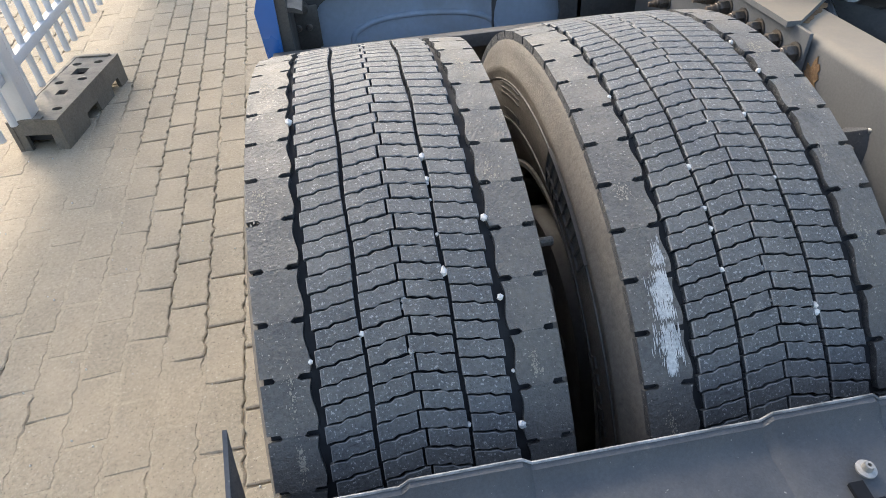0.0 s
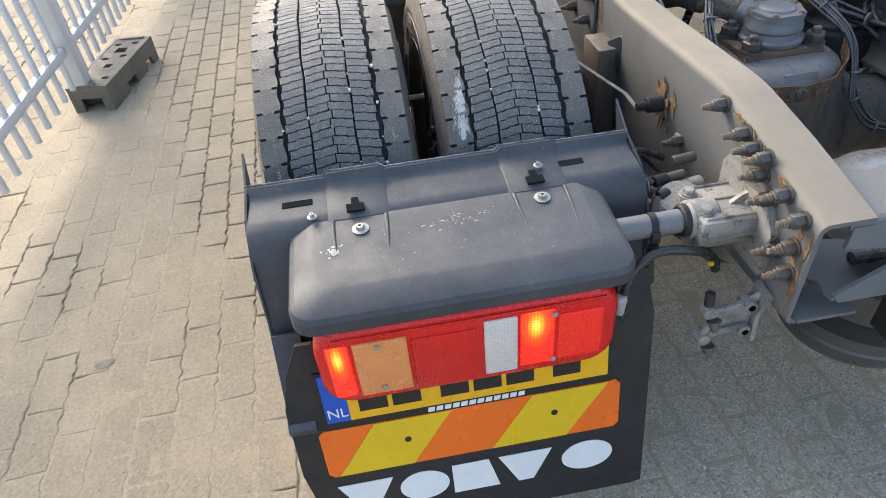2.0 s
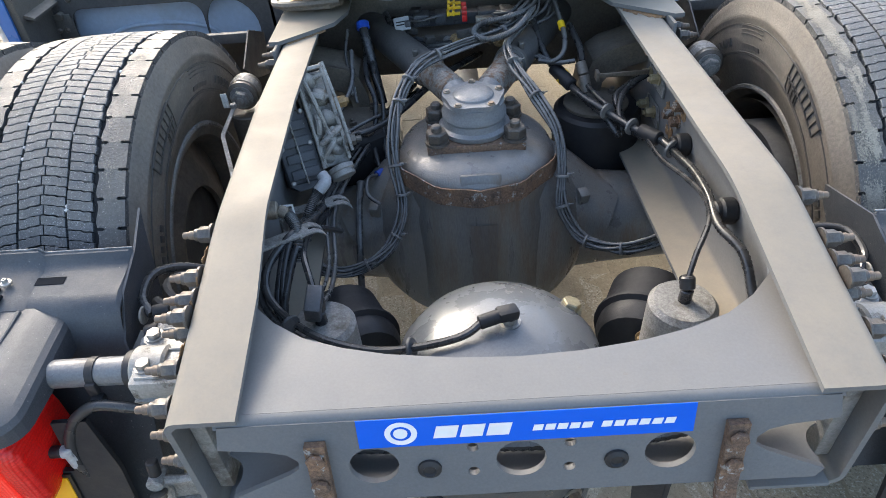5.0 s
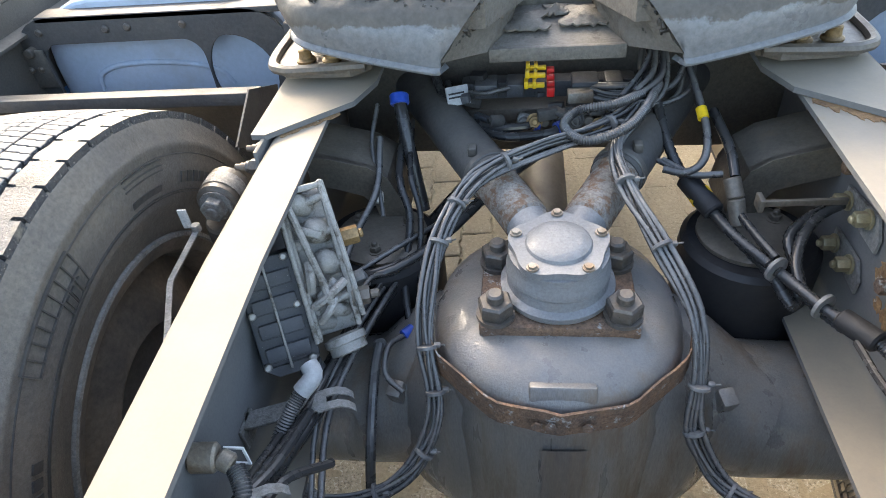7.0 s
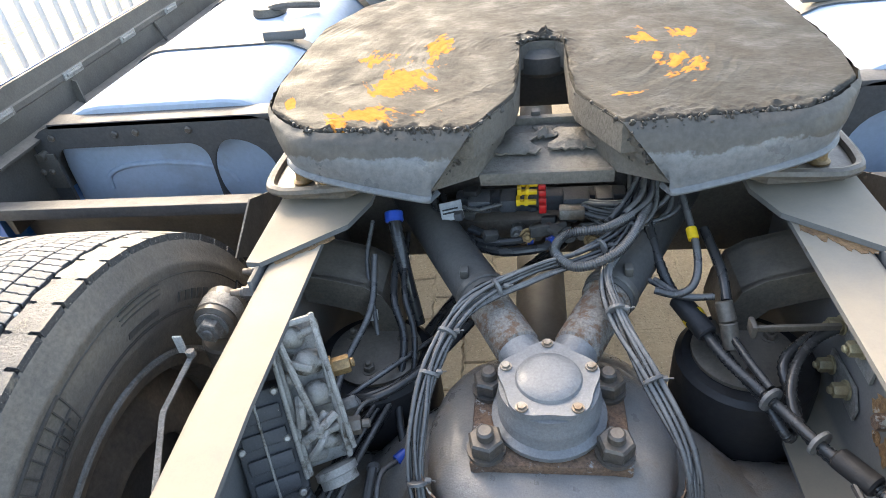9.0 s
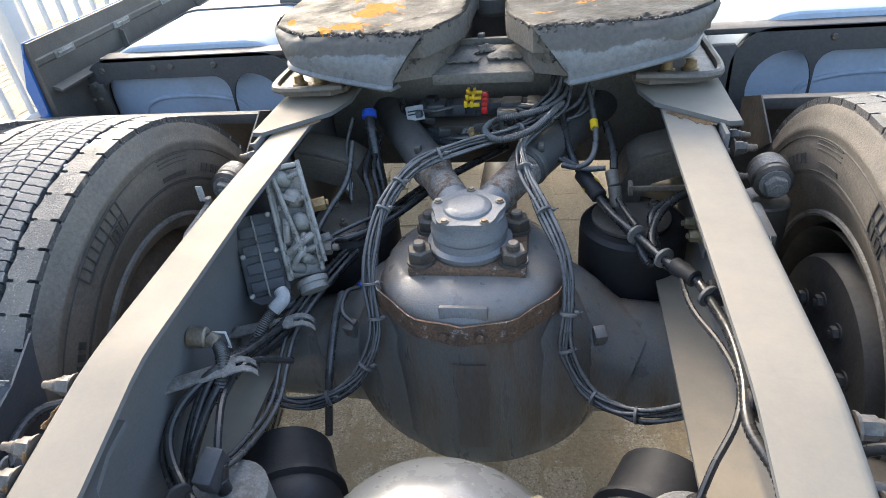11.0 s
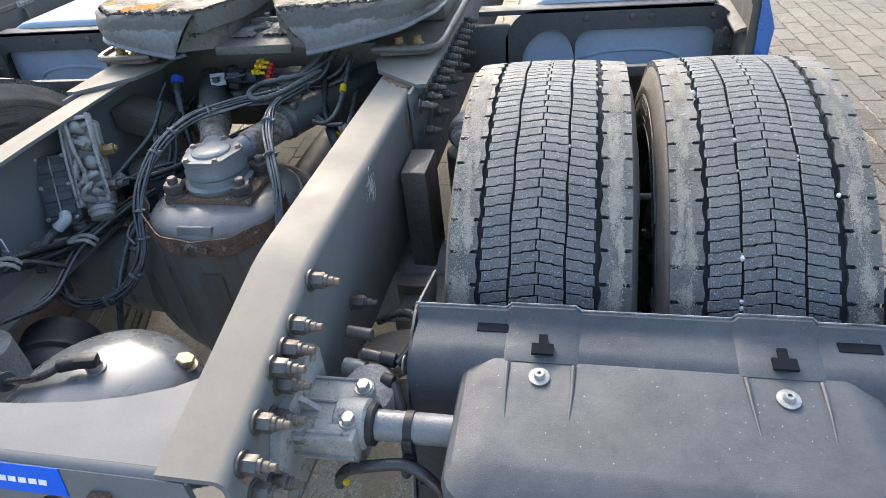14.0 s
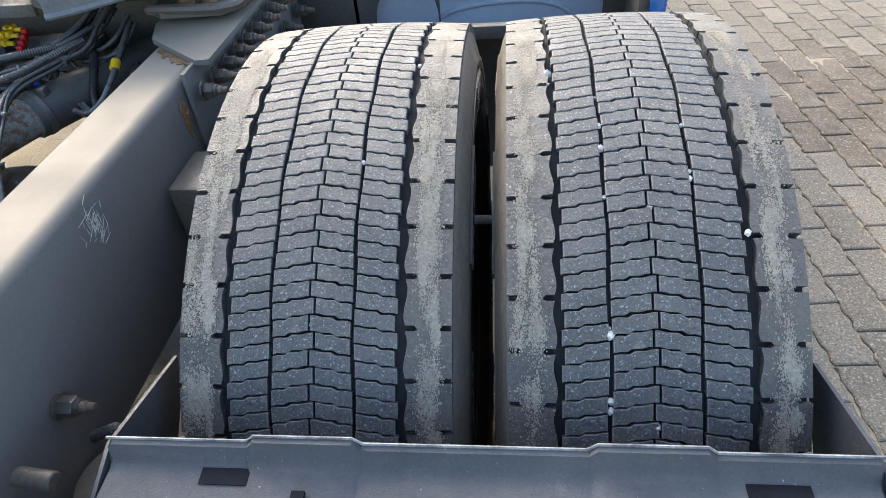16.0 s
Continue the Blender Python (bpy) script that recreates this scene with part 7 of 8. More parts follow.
m.rod((-0.300, 0.235, 0.765), (-0.298, 0.222, 0.752), 0.0075, 12, 0.001)
part("collar", m, CHALK, truck, "pale collar")
# harness along the right web
HARN = [(0.15, 0.36, 0.86), (0.172, 0.27, 0.80), (0.206, 0.23, 0.76), (0.238, 0.15, 0.748), (0.270, 0.095, 0.742), (0.296, 0.06, 0.735), (0.33, -0.003, 0.734), (0.355, -0.034, 0.737), (0.371, -0.069, 0.738), (0.380, -0.12, 0.74), (0.388, -0.20, 0.75), (0.385, -0.29, 0.755), (0.375, -0.37, 0.752), (0.392, -0.44, 0.745), (0.395, -0.50, 0.70)]


def conduit(pts, r, parent=None, label="black corrugated conduit", name="conduit"):
    """A ribbed plastic hose: its rings stand proud every seven millimetres."""
    line = spline(pts, 6)
    length = sum((b - a).length for a, b in zip(line, line[1:]))
    steps = max(2, int(length / 0.0035 / (len(pts) - 1)))
    m = Mesh()
    count = (len(pts) - 1) * steps
    m.tube(pts, lambda s: r * (1.0 if int(round(s * count)) % 2 else 0.84), 9, steps)
    return part(name, m, HOSE, parent or truck, label, 60)


harness = conduit(HARN, 0.0088, None, "black corrugated wiring harness along the right rail", "wiring_harness")
conduit([(0.225, 0.22, 0.745), (0.258, 0.14, 0.730), (0.284, 0.085, 0.722), (0.300, 0.048, 0.705), (0.312, 0.05, 0.695), (0.322, 0.075, 0.715), (0.318, 0.135, 0.742), (0.354, 0.172, 0.752), (0.392, 0.19, 0.762)], 0.0085, harness)
conduit([(0.345, -0.02, 0.722), (0.318, 0.03, 0.725), (0.312, 0.075, 0.735), (0.330, 0.125, 0.752), (0.365, 0.165, 0.762), (0.398, 0.18, 0.772)], 0.0085, harness)
m = Mesh()
m.rod((0.338, -0.012, 0.736), (0.366, -0.058, 0.739), 0.0150, 16, 0.003)
part("heat_shrink", m, FLAP, harness, "smooth black sleeve", 40)
m = Mesh()
m.rod((0.190, 0.247, 0.775), (0.225, 0.185, 0.754), 0.0165, 16, 0.003)
part("heat_shrink", m, FLAP, harness, "smooth black sleeve", 40)
for f in ((0.285, 0.075, 0.739), (0.325, 0.008, 0.735), (0.378, -0.10, 0.739)):
    m = Mesh()
    m.lathe([(0.0175, -0.003), (0.0187, -0.0025), (0.0187, 0.0025), (0.0175, 0.003)], f, (0.5, -0.85, 0), 18)
    part("cable_tie", m, TIE, harness)
m = Mesh()
m.box(0.276, 0.40, 0.169, 0.175, 0.776, 0.786, 0.001, rot(0, 0, 2))
m.box(0.276, 0.284, 0.160, 0.185, 0.770, 0.792, 0.002)
part("cable_arm", m, BLACK, truck, "black flat arm holding cables off the web")
for a, b in (((0.246, 0.21, 0.80), (0.252, 0.19, 0.776)), ((0.252, 0.19, 0.776), (0.258, 0.17, 0.74))):
    m = Mesh()
    m.rod(a, b, 0.013, 14, 0.002)
    part("fitting", m, HOSE_BLUE if a[2] < 0.79 and b[2] > 0.9 else BLACK, bellows)
bundle("cable", [(0.24, 0.34, 0.84), (0.25, 0.26, 0.82), (0.25, 0.21, 0.80)], 1, 0.007, 0.001, "black air hose", HOSE, seed=31)
bundle("cable", [(0.255, 0.18, 0.76), (0.268, 0.13, 0.755), (0.285, 0.085, 0.75)], 1, 0.006, 0.001, "black air hose", HOSE, seed=32)
bundle("cable", [(0.15, 0.26, 0.80), (0.19, 0.225, 0.795), (0.23, 0.22, 0.80)], 2, 0.005, 0.004, "thin black cables", seed=33)
bundle("cable", [(0.205, 0.42, 0.89), (0.212, 0.36, 0.87), (0.217, 0.28, 0.84), (0.208, 0.235, 0.815), (0.182, 0.225, 0.80), (0.15, 0.235, 0.80)], 1, 0.007, 0.001, "black cable with yellow tape", seed=17)
for p, q in (((0.2145, 0.318, 0.857), (0.2160, 0.300, 0.849)), ((0.207, 0.222, 0.764), (0.212, 0.210, 0.760))):
    m = Mesh()
    m.rod(p, q, 0.0085 if p[2] > 0.8 else 0.018, 14)
    part("yellow_tape", m, SPARK_YELLOW, harness, "yellow marking tape")
for p in ((0.405, -0.085, 0.738), (0.405, -0.33, 0.75)):
    m = Mesh()
    m.rod((p[0] - 0.015, p[1], p[2]), (0.417, p[1], p[2]), 0.024, 22, 0.004)
    m.rod((p[0] - 0.025, p[1], p[2]), (p[0] - 0.012, p[1], p[2]), 0.019, 18, 0.003)
    part("rubber_clip", m, FLAP, harness, "round black rubber clip")
for k, (y, z) in enumerate(((0.188, 0.771), (0.126, 0.785), (0.179, 0.698), (0.126, 0.702), (0.035, 0.745), (-0.012, 0.751), (-0.02, 0.79), (0.21, 0.815))):
    m = Mesh()
    m.nut((0.409 if k < 4 else 0.417, y, z), (-1, 0, 0), 0.0115, 0.020, True, 0.006 if k < 4 else 0.0)
    part("bolt", m, GILT if k < 4 else RUSTY, truck, "passivated bolt on the rail web")
for y0, z0, y1, z1 in ((0.205, 0.765, 0.09, 0.775), (0.195, 0.695, 0.095, 0.695)):
    m = Mesh()
    m.prism([(y0, z0 - 0.012), (y0, z0 + 0.022), (y1 + 0.02, z1 + 0.024), (y1, z1), (y1, z1 - 0.022)], (0.4105, 0, 0), (0, 1, 0), (0, 0, 1), (0.004, 0, 0))
    part("lug_plate", m, BARE, truck, "small plated bracket on the rail web")
random.seed(8)
for k, (y, z, r) in enumerate(((0.06, 0.74, 0.022), (0.02, 0.70, 0.020), (-0.03, 0.775, 0.015), (0.01, 0.785, 0.018), (0.045, 0.70, 0.012))):
    m = Mesh()
    m.prism([(y + r * random.uniform(0.55, 1.2) * math.cos(a), z + r * random.uniform(0.55, 1.2) * math.sin(a)) for a in [2 * math.pi * j / 22 for j in range(22)]], (0.4168, 0, 0), (0, 1, 0), (0, 0, 1), (-0.0008, 0, 0))
    part("rust_patch", m, FLAKE, truck, "rust flowering through the paint", smooth=0)

# ---- fuse and valve cluster under the fifth wheel ----
m = Mesh()
m.box(-0.42, 0.42, 0.52, 0.60, 0.66, 0.90, 0.01)
m.box(-0.20, 0.17, 0.44, 0.53, 0.76, 0.80, 0.006)
part("mid_crossmember", m, BLACK, truck, "dark steel crossmember under the fifth wheel")
m = Mesh()
m.box(-0.17, 0.13, 0.42, 0.455, 0.83, 0.862, 0.006)
for k, (x, w) in enumerate(((-0.145, 0.04), (-0.09, 0.03), (0.02, 0.045), (0.075, 0.03))):
    m.box(x, x + w, 0.395, 0.44, 0.845, 0.87, 0.004)
cluster = part("fuse_holder", m, PLASTIC, truck, "black fuse and connector holder")
for k, (x, y, z) in enumerate(((-0.036, 0.388, 0.868), (-0.034, 0.406, 0.877), (-0.033, 0.422, 0.883))):
    m = Mesh()
    m.box(x - 0.022, x + 0.010, y - 0.004, y + 0.004, z, z + 0.007, 0.001)
    m.box(x - 0.024, x - 0.017, y - 0.008, y + 0.008, z, z + 0.013, 0.001)
    m.box(x - 0.010, x - 0.004, y - 0.008, y + 0.008, z, z + 0.013, 0.001)
    part("fuse", m, SPARK_YELLOW, cluster, "yellow fuse")
for y, z in ((0.384, 0.852), (0.395, 0.859), (0.406, 0.866), (0.417, 0.873)):
    m = Mesh()
    m.box(-0.022, -0.009, y - 0.005, y + 0.005, z, z + 0.016, 0.002)
    part("fuse", m, SPARK_RED, cluster, "red fuse")
random.seed(77)
for x, y, z, w, d, h in [(random.uniform(-0.16, 0.12), random.uniform(0.355, 0.44), random.uniform(0.80, 0.862), random.uniform(0.012, 0.034), random.uniform(0.010, 0.022), random.uniform(0.008, 0.02)) for _ in range(22)]:
    if -0.085 < x < 0.0 and z > 0.84:
        continue
    m = Mesh()
    m.box(x - w / 2, x + w / 2, y - d / 2, y + d / 2, z, z + h, 0.002, rot(random.uniform(-25, 10), random.uniform(-15, 15), random.uniform(-30, 30)))
    part("connector", m, random.choice((PLASTIC, FLAP, BELLOWS, BELLOWS)), cluster)
for k, (x, z) in enumerate(((-0.10, 0.80), (-0.042, 0.812), (0.028, 0.812), (0.068, 0.80))):
    m = Mesh()
    m.nut((x, 0.372, z), (0, -1, 0.4), 0.011, 0.012, True, 0.006)
    part("valve_nut", m, TOFFEE if k % 2 else BELLOWS, cluster)
bundle("cable", [(-0.15, 0.40, 0.855), (-0.12, 0.385, 0.862), (-0.09, 0.392, 0.865)], 2, 0.0035, 0.005, "black wires", parent=cluster, seed=41)
bundle("cable", [(0.055, 0.385, 0.855), (0.085, 0.372, 0.85), (0.12, 0.36, 0.858), (0.15, 0.38, 0.885)], 3, 0.004, 0.006, "black wires", parent=cluster, seed=42)
m = Mesh()
m.box(0.012, 0.055, 0.372, 0.395, 0.842, 0.862, 0.003)
part("connector", m, BOLT, cluster, "grey plug")
m = Mesh()
m.box(-0.195, -0.155, 0.395, 0.402, 0.835, 0.868, 0.001, rot(-30, 0, 20))
part("tag", m, PALE, cluster, "pale printed tag")
for k in range(3):
    m = Mesh()
    m.box(-0.190, -0.162 - 0.006 * (k == 1), 0.3905, 0.3915, 0.842 + 0.008 * k, 0.845 + 0.008 * k, 0.0, rot(-30, 0, 20))
    part("print_bar", m, INK, cluster)
for k, x in enumerate((-0.06, -0.025, 0.01, 0.05, 0.085)):
    m = Mesh()
    m.rod((x, 0.44, 0.78), (x, 0.395, 0.80), 0.014, 16, 0.003)
    m.rod((x, 0.40, 0.797), (x, 0.375, 0.806), 0.009, 12, 0.002)
    part("push_fitting", m, BLACK if k % 2 else CASTING, cluster)
for a in ([(-0.22, 0.46, 0.86), (-0.19, 0.40, 0.83), (-0.13, 0.365, 0.808), (-0.07, 0.365, 0.805), (-0.045, 0.372, 0.806)], [(-0.20, 0.47, 0.84), (-0.17, 0.39, 0.812), (-0.10, 0.345, 0.80), (-0.02, 0.35, 0.80), (-0.005, 0.36, 0.802)]):
    m = Mesh()
    m.tube(a, 0.008, 10, 5)
    part("air_hose", m, HOSE, cluster)
    m = Mesh()
    e, d = Vector(a[-1]), (Vector(a[-1]) - Vector(a[-2])).normalized()
    m.rod(e, e + d * 0.01, 0.0125, 14)
    part("collar", m, HOSE_BLUE, cluster, "blue collar")
m = Mesh()
m.tube([(-0.27, 0.36, 0.87), (-0.262, 0.33, 0.84), (-0.25, 0.30, 0.78), (-0.235, 0.27, 0.70)], 0.0115, 12, 5)
part("air_hose", m, HOSE, truck, "thick black air hose")
m = Mesh()
m.rod((-0.271, 0.365, 0.875), (-0.269, 0.352, 0.862), 0.0165, 16, 0.002)
part("collar", m, HOSE_BLUE, truck, "blue collar")
bundle("cable", [(0.05, 0.40, 0.855), (0.09, 0.38, 0.858), (0.13, 0.37, 0.87), (0.16, 0.40, 0.90)], 5, 0.0042, 0.009, "black cables gathered under the plate", seed=21)
bundle("cable", [(0.10, 0.30, 0.875), (0.135, 0.34, 0.885), (0.15, 0.39, 0.90), (0.155, 0.46, 0.92)], 9, 0.0042, 0.016, "black cables gathered under the plate", seed=22)
bundle("cable", [(0.06, 0.41, 0.84), (0.12, 0.36, 0.84), (0.19, 0.37, 0.86), (0.21, 0.42, 0.89)], 3, 0.005, 0.01, "black cables gathered under the plate", seed=23)
# gearbox and propeller shaft far below
m = Mesh()
m.rod((-0.02, 0.12, 0.50), (-0.02, 2.2, 0.52), 0.055, 24)
m.rod((-0.02, 0.16, 0.50), (-0.02, 0.24, 0.50), 0.095, 24, 0.01)
part("propeller_shaft", m, BELLOWS, truck, "dark propeller shaft")

# ---- fifth wheel ----
FX = -0.010
REAR = [(0.105, 0.292), (0.355, 0.312), (0.445, 0.400)]
RIM_OUT = REAR + [(0.468, 0.52), (0.465, 0.80), (0.40, 0.98), (0.26, 1.10), (0.0, 1.14)]
THROAT = [(0.0, 0.668), (0.024, 0.66), (0.040, 0.635), (0.041, 0.46), (0.048, 0.405), (0.105, 0.292)]


def fbm(x, y, z, octaves=4):
    return sum(noise.noise((x * 2 ** k, y * 2 ** k, z + k * 7.3)) / 1.8 ** k for k in range(octaves))


m = Mesh()
out = [(x, y) for x, y in THROAT[1:]] + [(x, y) for x, y in RIM_OUT[1:]]
loop = out + [(-x, y) for x, y in reversed(out[:-1])]
m.prism(loop[::-1], (FX, 0, 1.0545), (1, 0, 0), (0, 1, 0), (0, 0, -0.045))
fifth = part("fifth_wheel", m, GREASE, truck, "grease-smeared steel fifth wheel plate with orange wear marks", 30)

# grease on the plate: columns across it, each from the rear or throat edge to the front edge
def line_y(line, x):
    """Where the outline stands at x, between its points."""
    for (x0, y0), (x1, y1) in zip(line, line[1:]):
        if min(x0, x1) <= x <= max(x0, x1) and x0 != x1:
            return y0 + (y1 - y0) * (x - x0) / (x1 - x0)
    return line[-1][1]


REAR_LINE = THROAT + [(0.355, 0.312), (0.445, 0.400), (0.466, 0.512)]
FRONT_LINE = [(0.0, 1.14), (0.26, 1.10), (0.40, 0.98), (0.462, 0.82), (0.466, 0.80)]


def skin_z(x, y, inset):
    back = max(0.0, 1 - abs(y - (0.300 + 0.07 * abs(x))) / 0.030) if abs(x) > 0.1 else max(0.0, 1 - (abs(x) - 0.04) / 0.025) * (y < 0.7)
    arc = math.hypot(x, y - 0.60)
    swirl = noise.noise((arc * 170, math.atan2(y - 0.6, x) * 4, 3.0)) * max(0.0, noise.noise((x * 7, y * 7, 8.0)) + 0.12)
    lumps = max(0.0, fbm(x * 60, y * 75, 5.0, 3)) * back
    track = max(0.0, 1 - abs(abs(x + 0.23) * 0.9 + abs(y - 0.44) * 1.1 - 0.13) / 0.012) * (x < 0) * (0.5 + noise.noise((x * 160, y * 160, 2.0)))
    return 1.0605 + 0.0010 * fbm(x * 24, y * 24, 1.0, 3) + 0.0028 * swirl + 0.0075 * lumps + 0.0022 * track - 0.0055 * max(0.0, 1 - inset / 0.006) ** 2


xs = sorted({round(sgn * v, 4) for sgn in (-1, 1) for v in [0.0, 0.008, 0.016, 0.024, 0.032, 0.0385, 0.0402, 0.0406, 0.041, 0.0445, 0.048] + [0.048 + 0.0572 * k / 12 for k in range(1, 13)] + [0.1052 + 0.3398 * k / 84 for k in range(1, 85)] + [0.448, 0.452, 0.456, 0.460, 0.464]})
grease, ROWS, SPLIT = Mesh(), 180, 105
for x in xs:
    lo_y, hi_y = line_y(REAR_LINE, abs(x)), line_y(FRONT_LINE, abs(x))
    for j in range(ROWS + 1):
        y = lo_y + (0.70 - lo_y) * j / SPLIT if j < SPLIT else 0.70 + (hi_y - 0.70) * (j - SPLIT) / (ROWS - SPLIT)
        inset = min(y - lo_y, hi_y - y, 0.466 - abs(x) + 0.002)
        shift = 0.0035 * fbm(x * 60, y * 60, 9.0, 3) * max(0.0, 1 - inset / 0.012) if abs(x) < 0.44 else 0.0
        grease.v.append((FX + x, y + shift, skin_z(x, y, inset)))
for i in range(len(xs) - 1):
    for j in range(ROWS):
        a = i * (ROWS + 1) + j
        grease.f.append((a, a + ROWS + 1, a + ROWS + 2, a + 1))
part("grease_layer", grease, PLATE, fifth, "thick smeared grease, scraped to orange primer in places", 60)


def clumps(spots, seed):
    """Soft irregular lumps of grease pressed against the steel."""
    rnd, m = random.Random(seed), Mesh()
    bm = bmesh.new()
    bmesh.ops.create_icosphere(bm, subdivisions=2, radius=1.0)
    bm.verts.index_update()
    ball, faces = [v.co.copy() for v in bm.verts], [[v.index for v in f.verts] for f in bm.faces]
    bm.free()
    for p, size in spots:
        e = Euler((rnd.uniform(0, 6), rnd.uniform(0, 6), rnd.uniform(0, 6))).to_matrix()
        sc = Vector((rnd.uniform(0.6, 1.9), rnd.uniform(0.6, 1.2), rnd.uniform(0.4, 0.9)))
        k = rnd.uniform(0, 90)
        m.add([Vector(p) + e @ Vector((v.x * sc.x, v.y * sc.y, v.z * sc.z)) * size * (1 + 0.55 * noise.noise((v.x * 1.6 + k, v.y * 1.6, v.z * 1.6))) for v in ball], faces)
    return m


rnd = random.Random(71)
spots = []
for s in (-1, 1):
    for k in range(130):
        x = rnd.uniform(0.11, 0.40)
        y = line_y(REAR_LINE, x)
        drop = rnd.random() ** 2
        spots.append(((FX + s * x, y - 0.001 - 0.012 * drop, 1.060 - 0.020 * drop), rnd.uniform(0.0014, 0.0042)))
    for k in range(90):
        g, f = rnd.random() ** 1.3, rnd.random()
        a = Vector((0.105, 0.292, 1.058)).lerp(Vector((0.046, 0.42, 1.056)), f)
        b = Vector((0.172, 0.270, 0.975)).lerp(Vector((0.105, 0.36, 0.950)), f)
        p = a.lerp(b, g * 0.8)
        spots.append(((FX + s * p.x, p.y - 0.002, p.z), rnd.uniform(0.0015, 0.0050)))
for k in range(45):
    a = rnd.uniform(0, math.pi)
    spots.append(((FX + 0.043 * math.cos(a), 0.63 + 0.035 * math.sin(a), 1.060), rnd.uniform(0.0015, 0.0045)))
tagged(part("grease_clump", clumps(spots, 3), CLUMP, fifth, "dark crumbs of old grease along the edges", 60), kind="stuff")

# sloping ramps at the back: greasy above, scraped to smooth grey paint below, with a rolled lower edge
for s in (-1, 1):
    top = [(0.105, 0.292, 1.058), (0.23, 0.300, 1.058), (0.355, 0.312, 1.058), (0.445, 0.400, 1.058), (0.466, 0.52, 1.058), (0.466, 0.80, 1.058)]
    low = [(0.172, 0.270, 0.972), (0.190, 0.262, 0.968), (0.375, 0.300, 0.998), (0.425, 0.392, 1.000), (0.445, 0.52, 0.990), (0.460, 0.80, 0.99)]
    bare = Mesh()
    line_t, line_l = spline(top, 14), spline(low, 14)
    grid = []
    for a, b in zip(line_t, line_l):
        col = []
        outward = Vector((a.x - 0.05, a.y - 0.72, 0)).normalized()
        for j in range(25):
            g = j / 24
            bulge = 0.010 * math.sin(math.pi * g) + 0.006 * min(1.0, g * 6) * (1 - g)
            p = a.lerp(b, g) + Vector((outward.x * bulge, outward.y * bulge, 0.002 * math.sin(math.pi * g)))
            rough_by = 0.0035 * max(0.0, 1 - g * 2.2) + 0.0004
            p = p + Vector((outward.x, outward.y, 0.3)) * rough_by * fbm(p.x * 70, p.y * 70, p.z * 60 + s, 3)
            col.append(p)
        for out_by, down in ((0.004, 0.002), (0.006, 0.006), (0.004, 0.010), (-0.006, 0.011), (-0.03, 0.014)):
            col.append(b + Vector((outward.x * out_by, outward.y * out_by, -down)))
        grid.append([(FX + s * p.x, p.y, p.z) for p in col])
    n_row = len(grid[0])
    bare.v = [p for col in grid for p in col]
    for i in range(len(grid) - 1):
        for j in range(n_row - 1):
            q = (i * n_row + j, (i + 1) * n_row + j, (i + 1) * n_row + j + 1, i * n_row + j + 1)
            bare.f.append(q if s < 0 else q[::-1])
    part("ramp", bare, RAMP, fifth, "smooth grey ramp, smeared with grease above", 50)
    # inner wall, down to the throat
    wall_top = [(0.105, 0.292, 1.058), (0.048, 0.405, 1.056), (0.041, 0.46, 1.055), (0.040, 0.62, 1.055)]
    wall_low = [(0.172, 0.270, 0.970), (0.106, 0.330, 0.958), (0.072, 0.400, 0.968), (0.050, 0.62, 0.980)]
    rows = []
    for j in range(11):
        g = j / 10
        row = []
        for i in range(25):
            f = i / 24 * 3
            k = min(int(f), 2)
            p = Vector(wall_top[k]).lerp(Vector(wall_top[k + 1]), f - k).lerp(Vector(wall_low[k]).lerp(Vector(wall_low[k + 1]), f - k), g)
            p = p + Vector((-1, -0.4, 0)) * (0.010 * math.sin(math.pi * min(1, g * 1.05)) * fbm(p.x * 45 * s, p.y * 45, p.z * 45, 3))
            row.append((FX + s * p.x, p.y, p.z))
        rows.append(row)
    wall = Mesh()
    wall.sheet(rows, 0.006, (-s * 0.8, -0.4, 0.2))
    part("throat_wall", wall, GREASE, fifth, "grease-caked wall of the throat", 50)
m = Mesh()
m.prism([(-0.104, 0.335), (0.104, 0.335), (0.056, 0.475), (-0.056, 0.475)], (FX, 0, 0.910), (1, 0, 0), (0, 1, 0.15), (0, 0, -0.012))
m.box(FX - 0.060, FX + 0.060, 0.462, 0.476, 0.976, 0.992, 0.002)
m.box(FX - 0.104, FX + 0.104, 0.329, 0.339, 0.940, 0.962, 0.002)
part("throat_plate", m, GREASE, fifth, "dark greasy plate in the throat")
random.seed(19)
for cx, cy, r in ((-0.045, 0.40, 0.030), (0.045, 0.41, 0.032), (0.0, 0.43, 0.016)):
    m = Mesh()
    rows = []
    for j in range(9):
        rows.append([(FX + cx + r * (i / 5 - 1) * (1 + 0.3 * math.sin(j)), cy + r * 0.9 * (j / 4 - 1) + 0.006 * noise.noise((i * 0.9, j * 0.7, cx * 40)), 0.914 + 0.15 * (cy + r * 0.9 * (j / 4 - 1)) + 0.004 + 0.009 * max(0, 1 - math.hypot(i / 5 - 1, j / 4 - 1)) + 0.004 * noise.noise((i * 0.8, j * 0.8, cx * 90))) for i in range(11)])
    m.sheet(rows, 0.003, (0, 0, 1))
    part("grease_lump", m, GREASE, fifth, "lump of old grease", 60)
m = Mesh()
m.lathe([(0.05, 0), (0.058, 0.01), (0.058, 0.04), (0.035, 0.05)], (FX, 0.69, 0.99), (0, 0, 1), 28)
lever = Mesh()
lever.box(FX - 0.022, FX - 0.006, 0.47, 0.485, 0.985, 1.0, 0.003)
# dark blocks added to keep the lit ground out of the throat
body = Mesh()
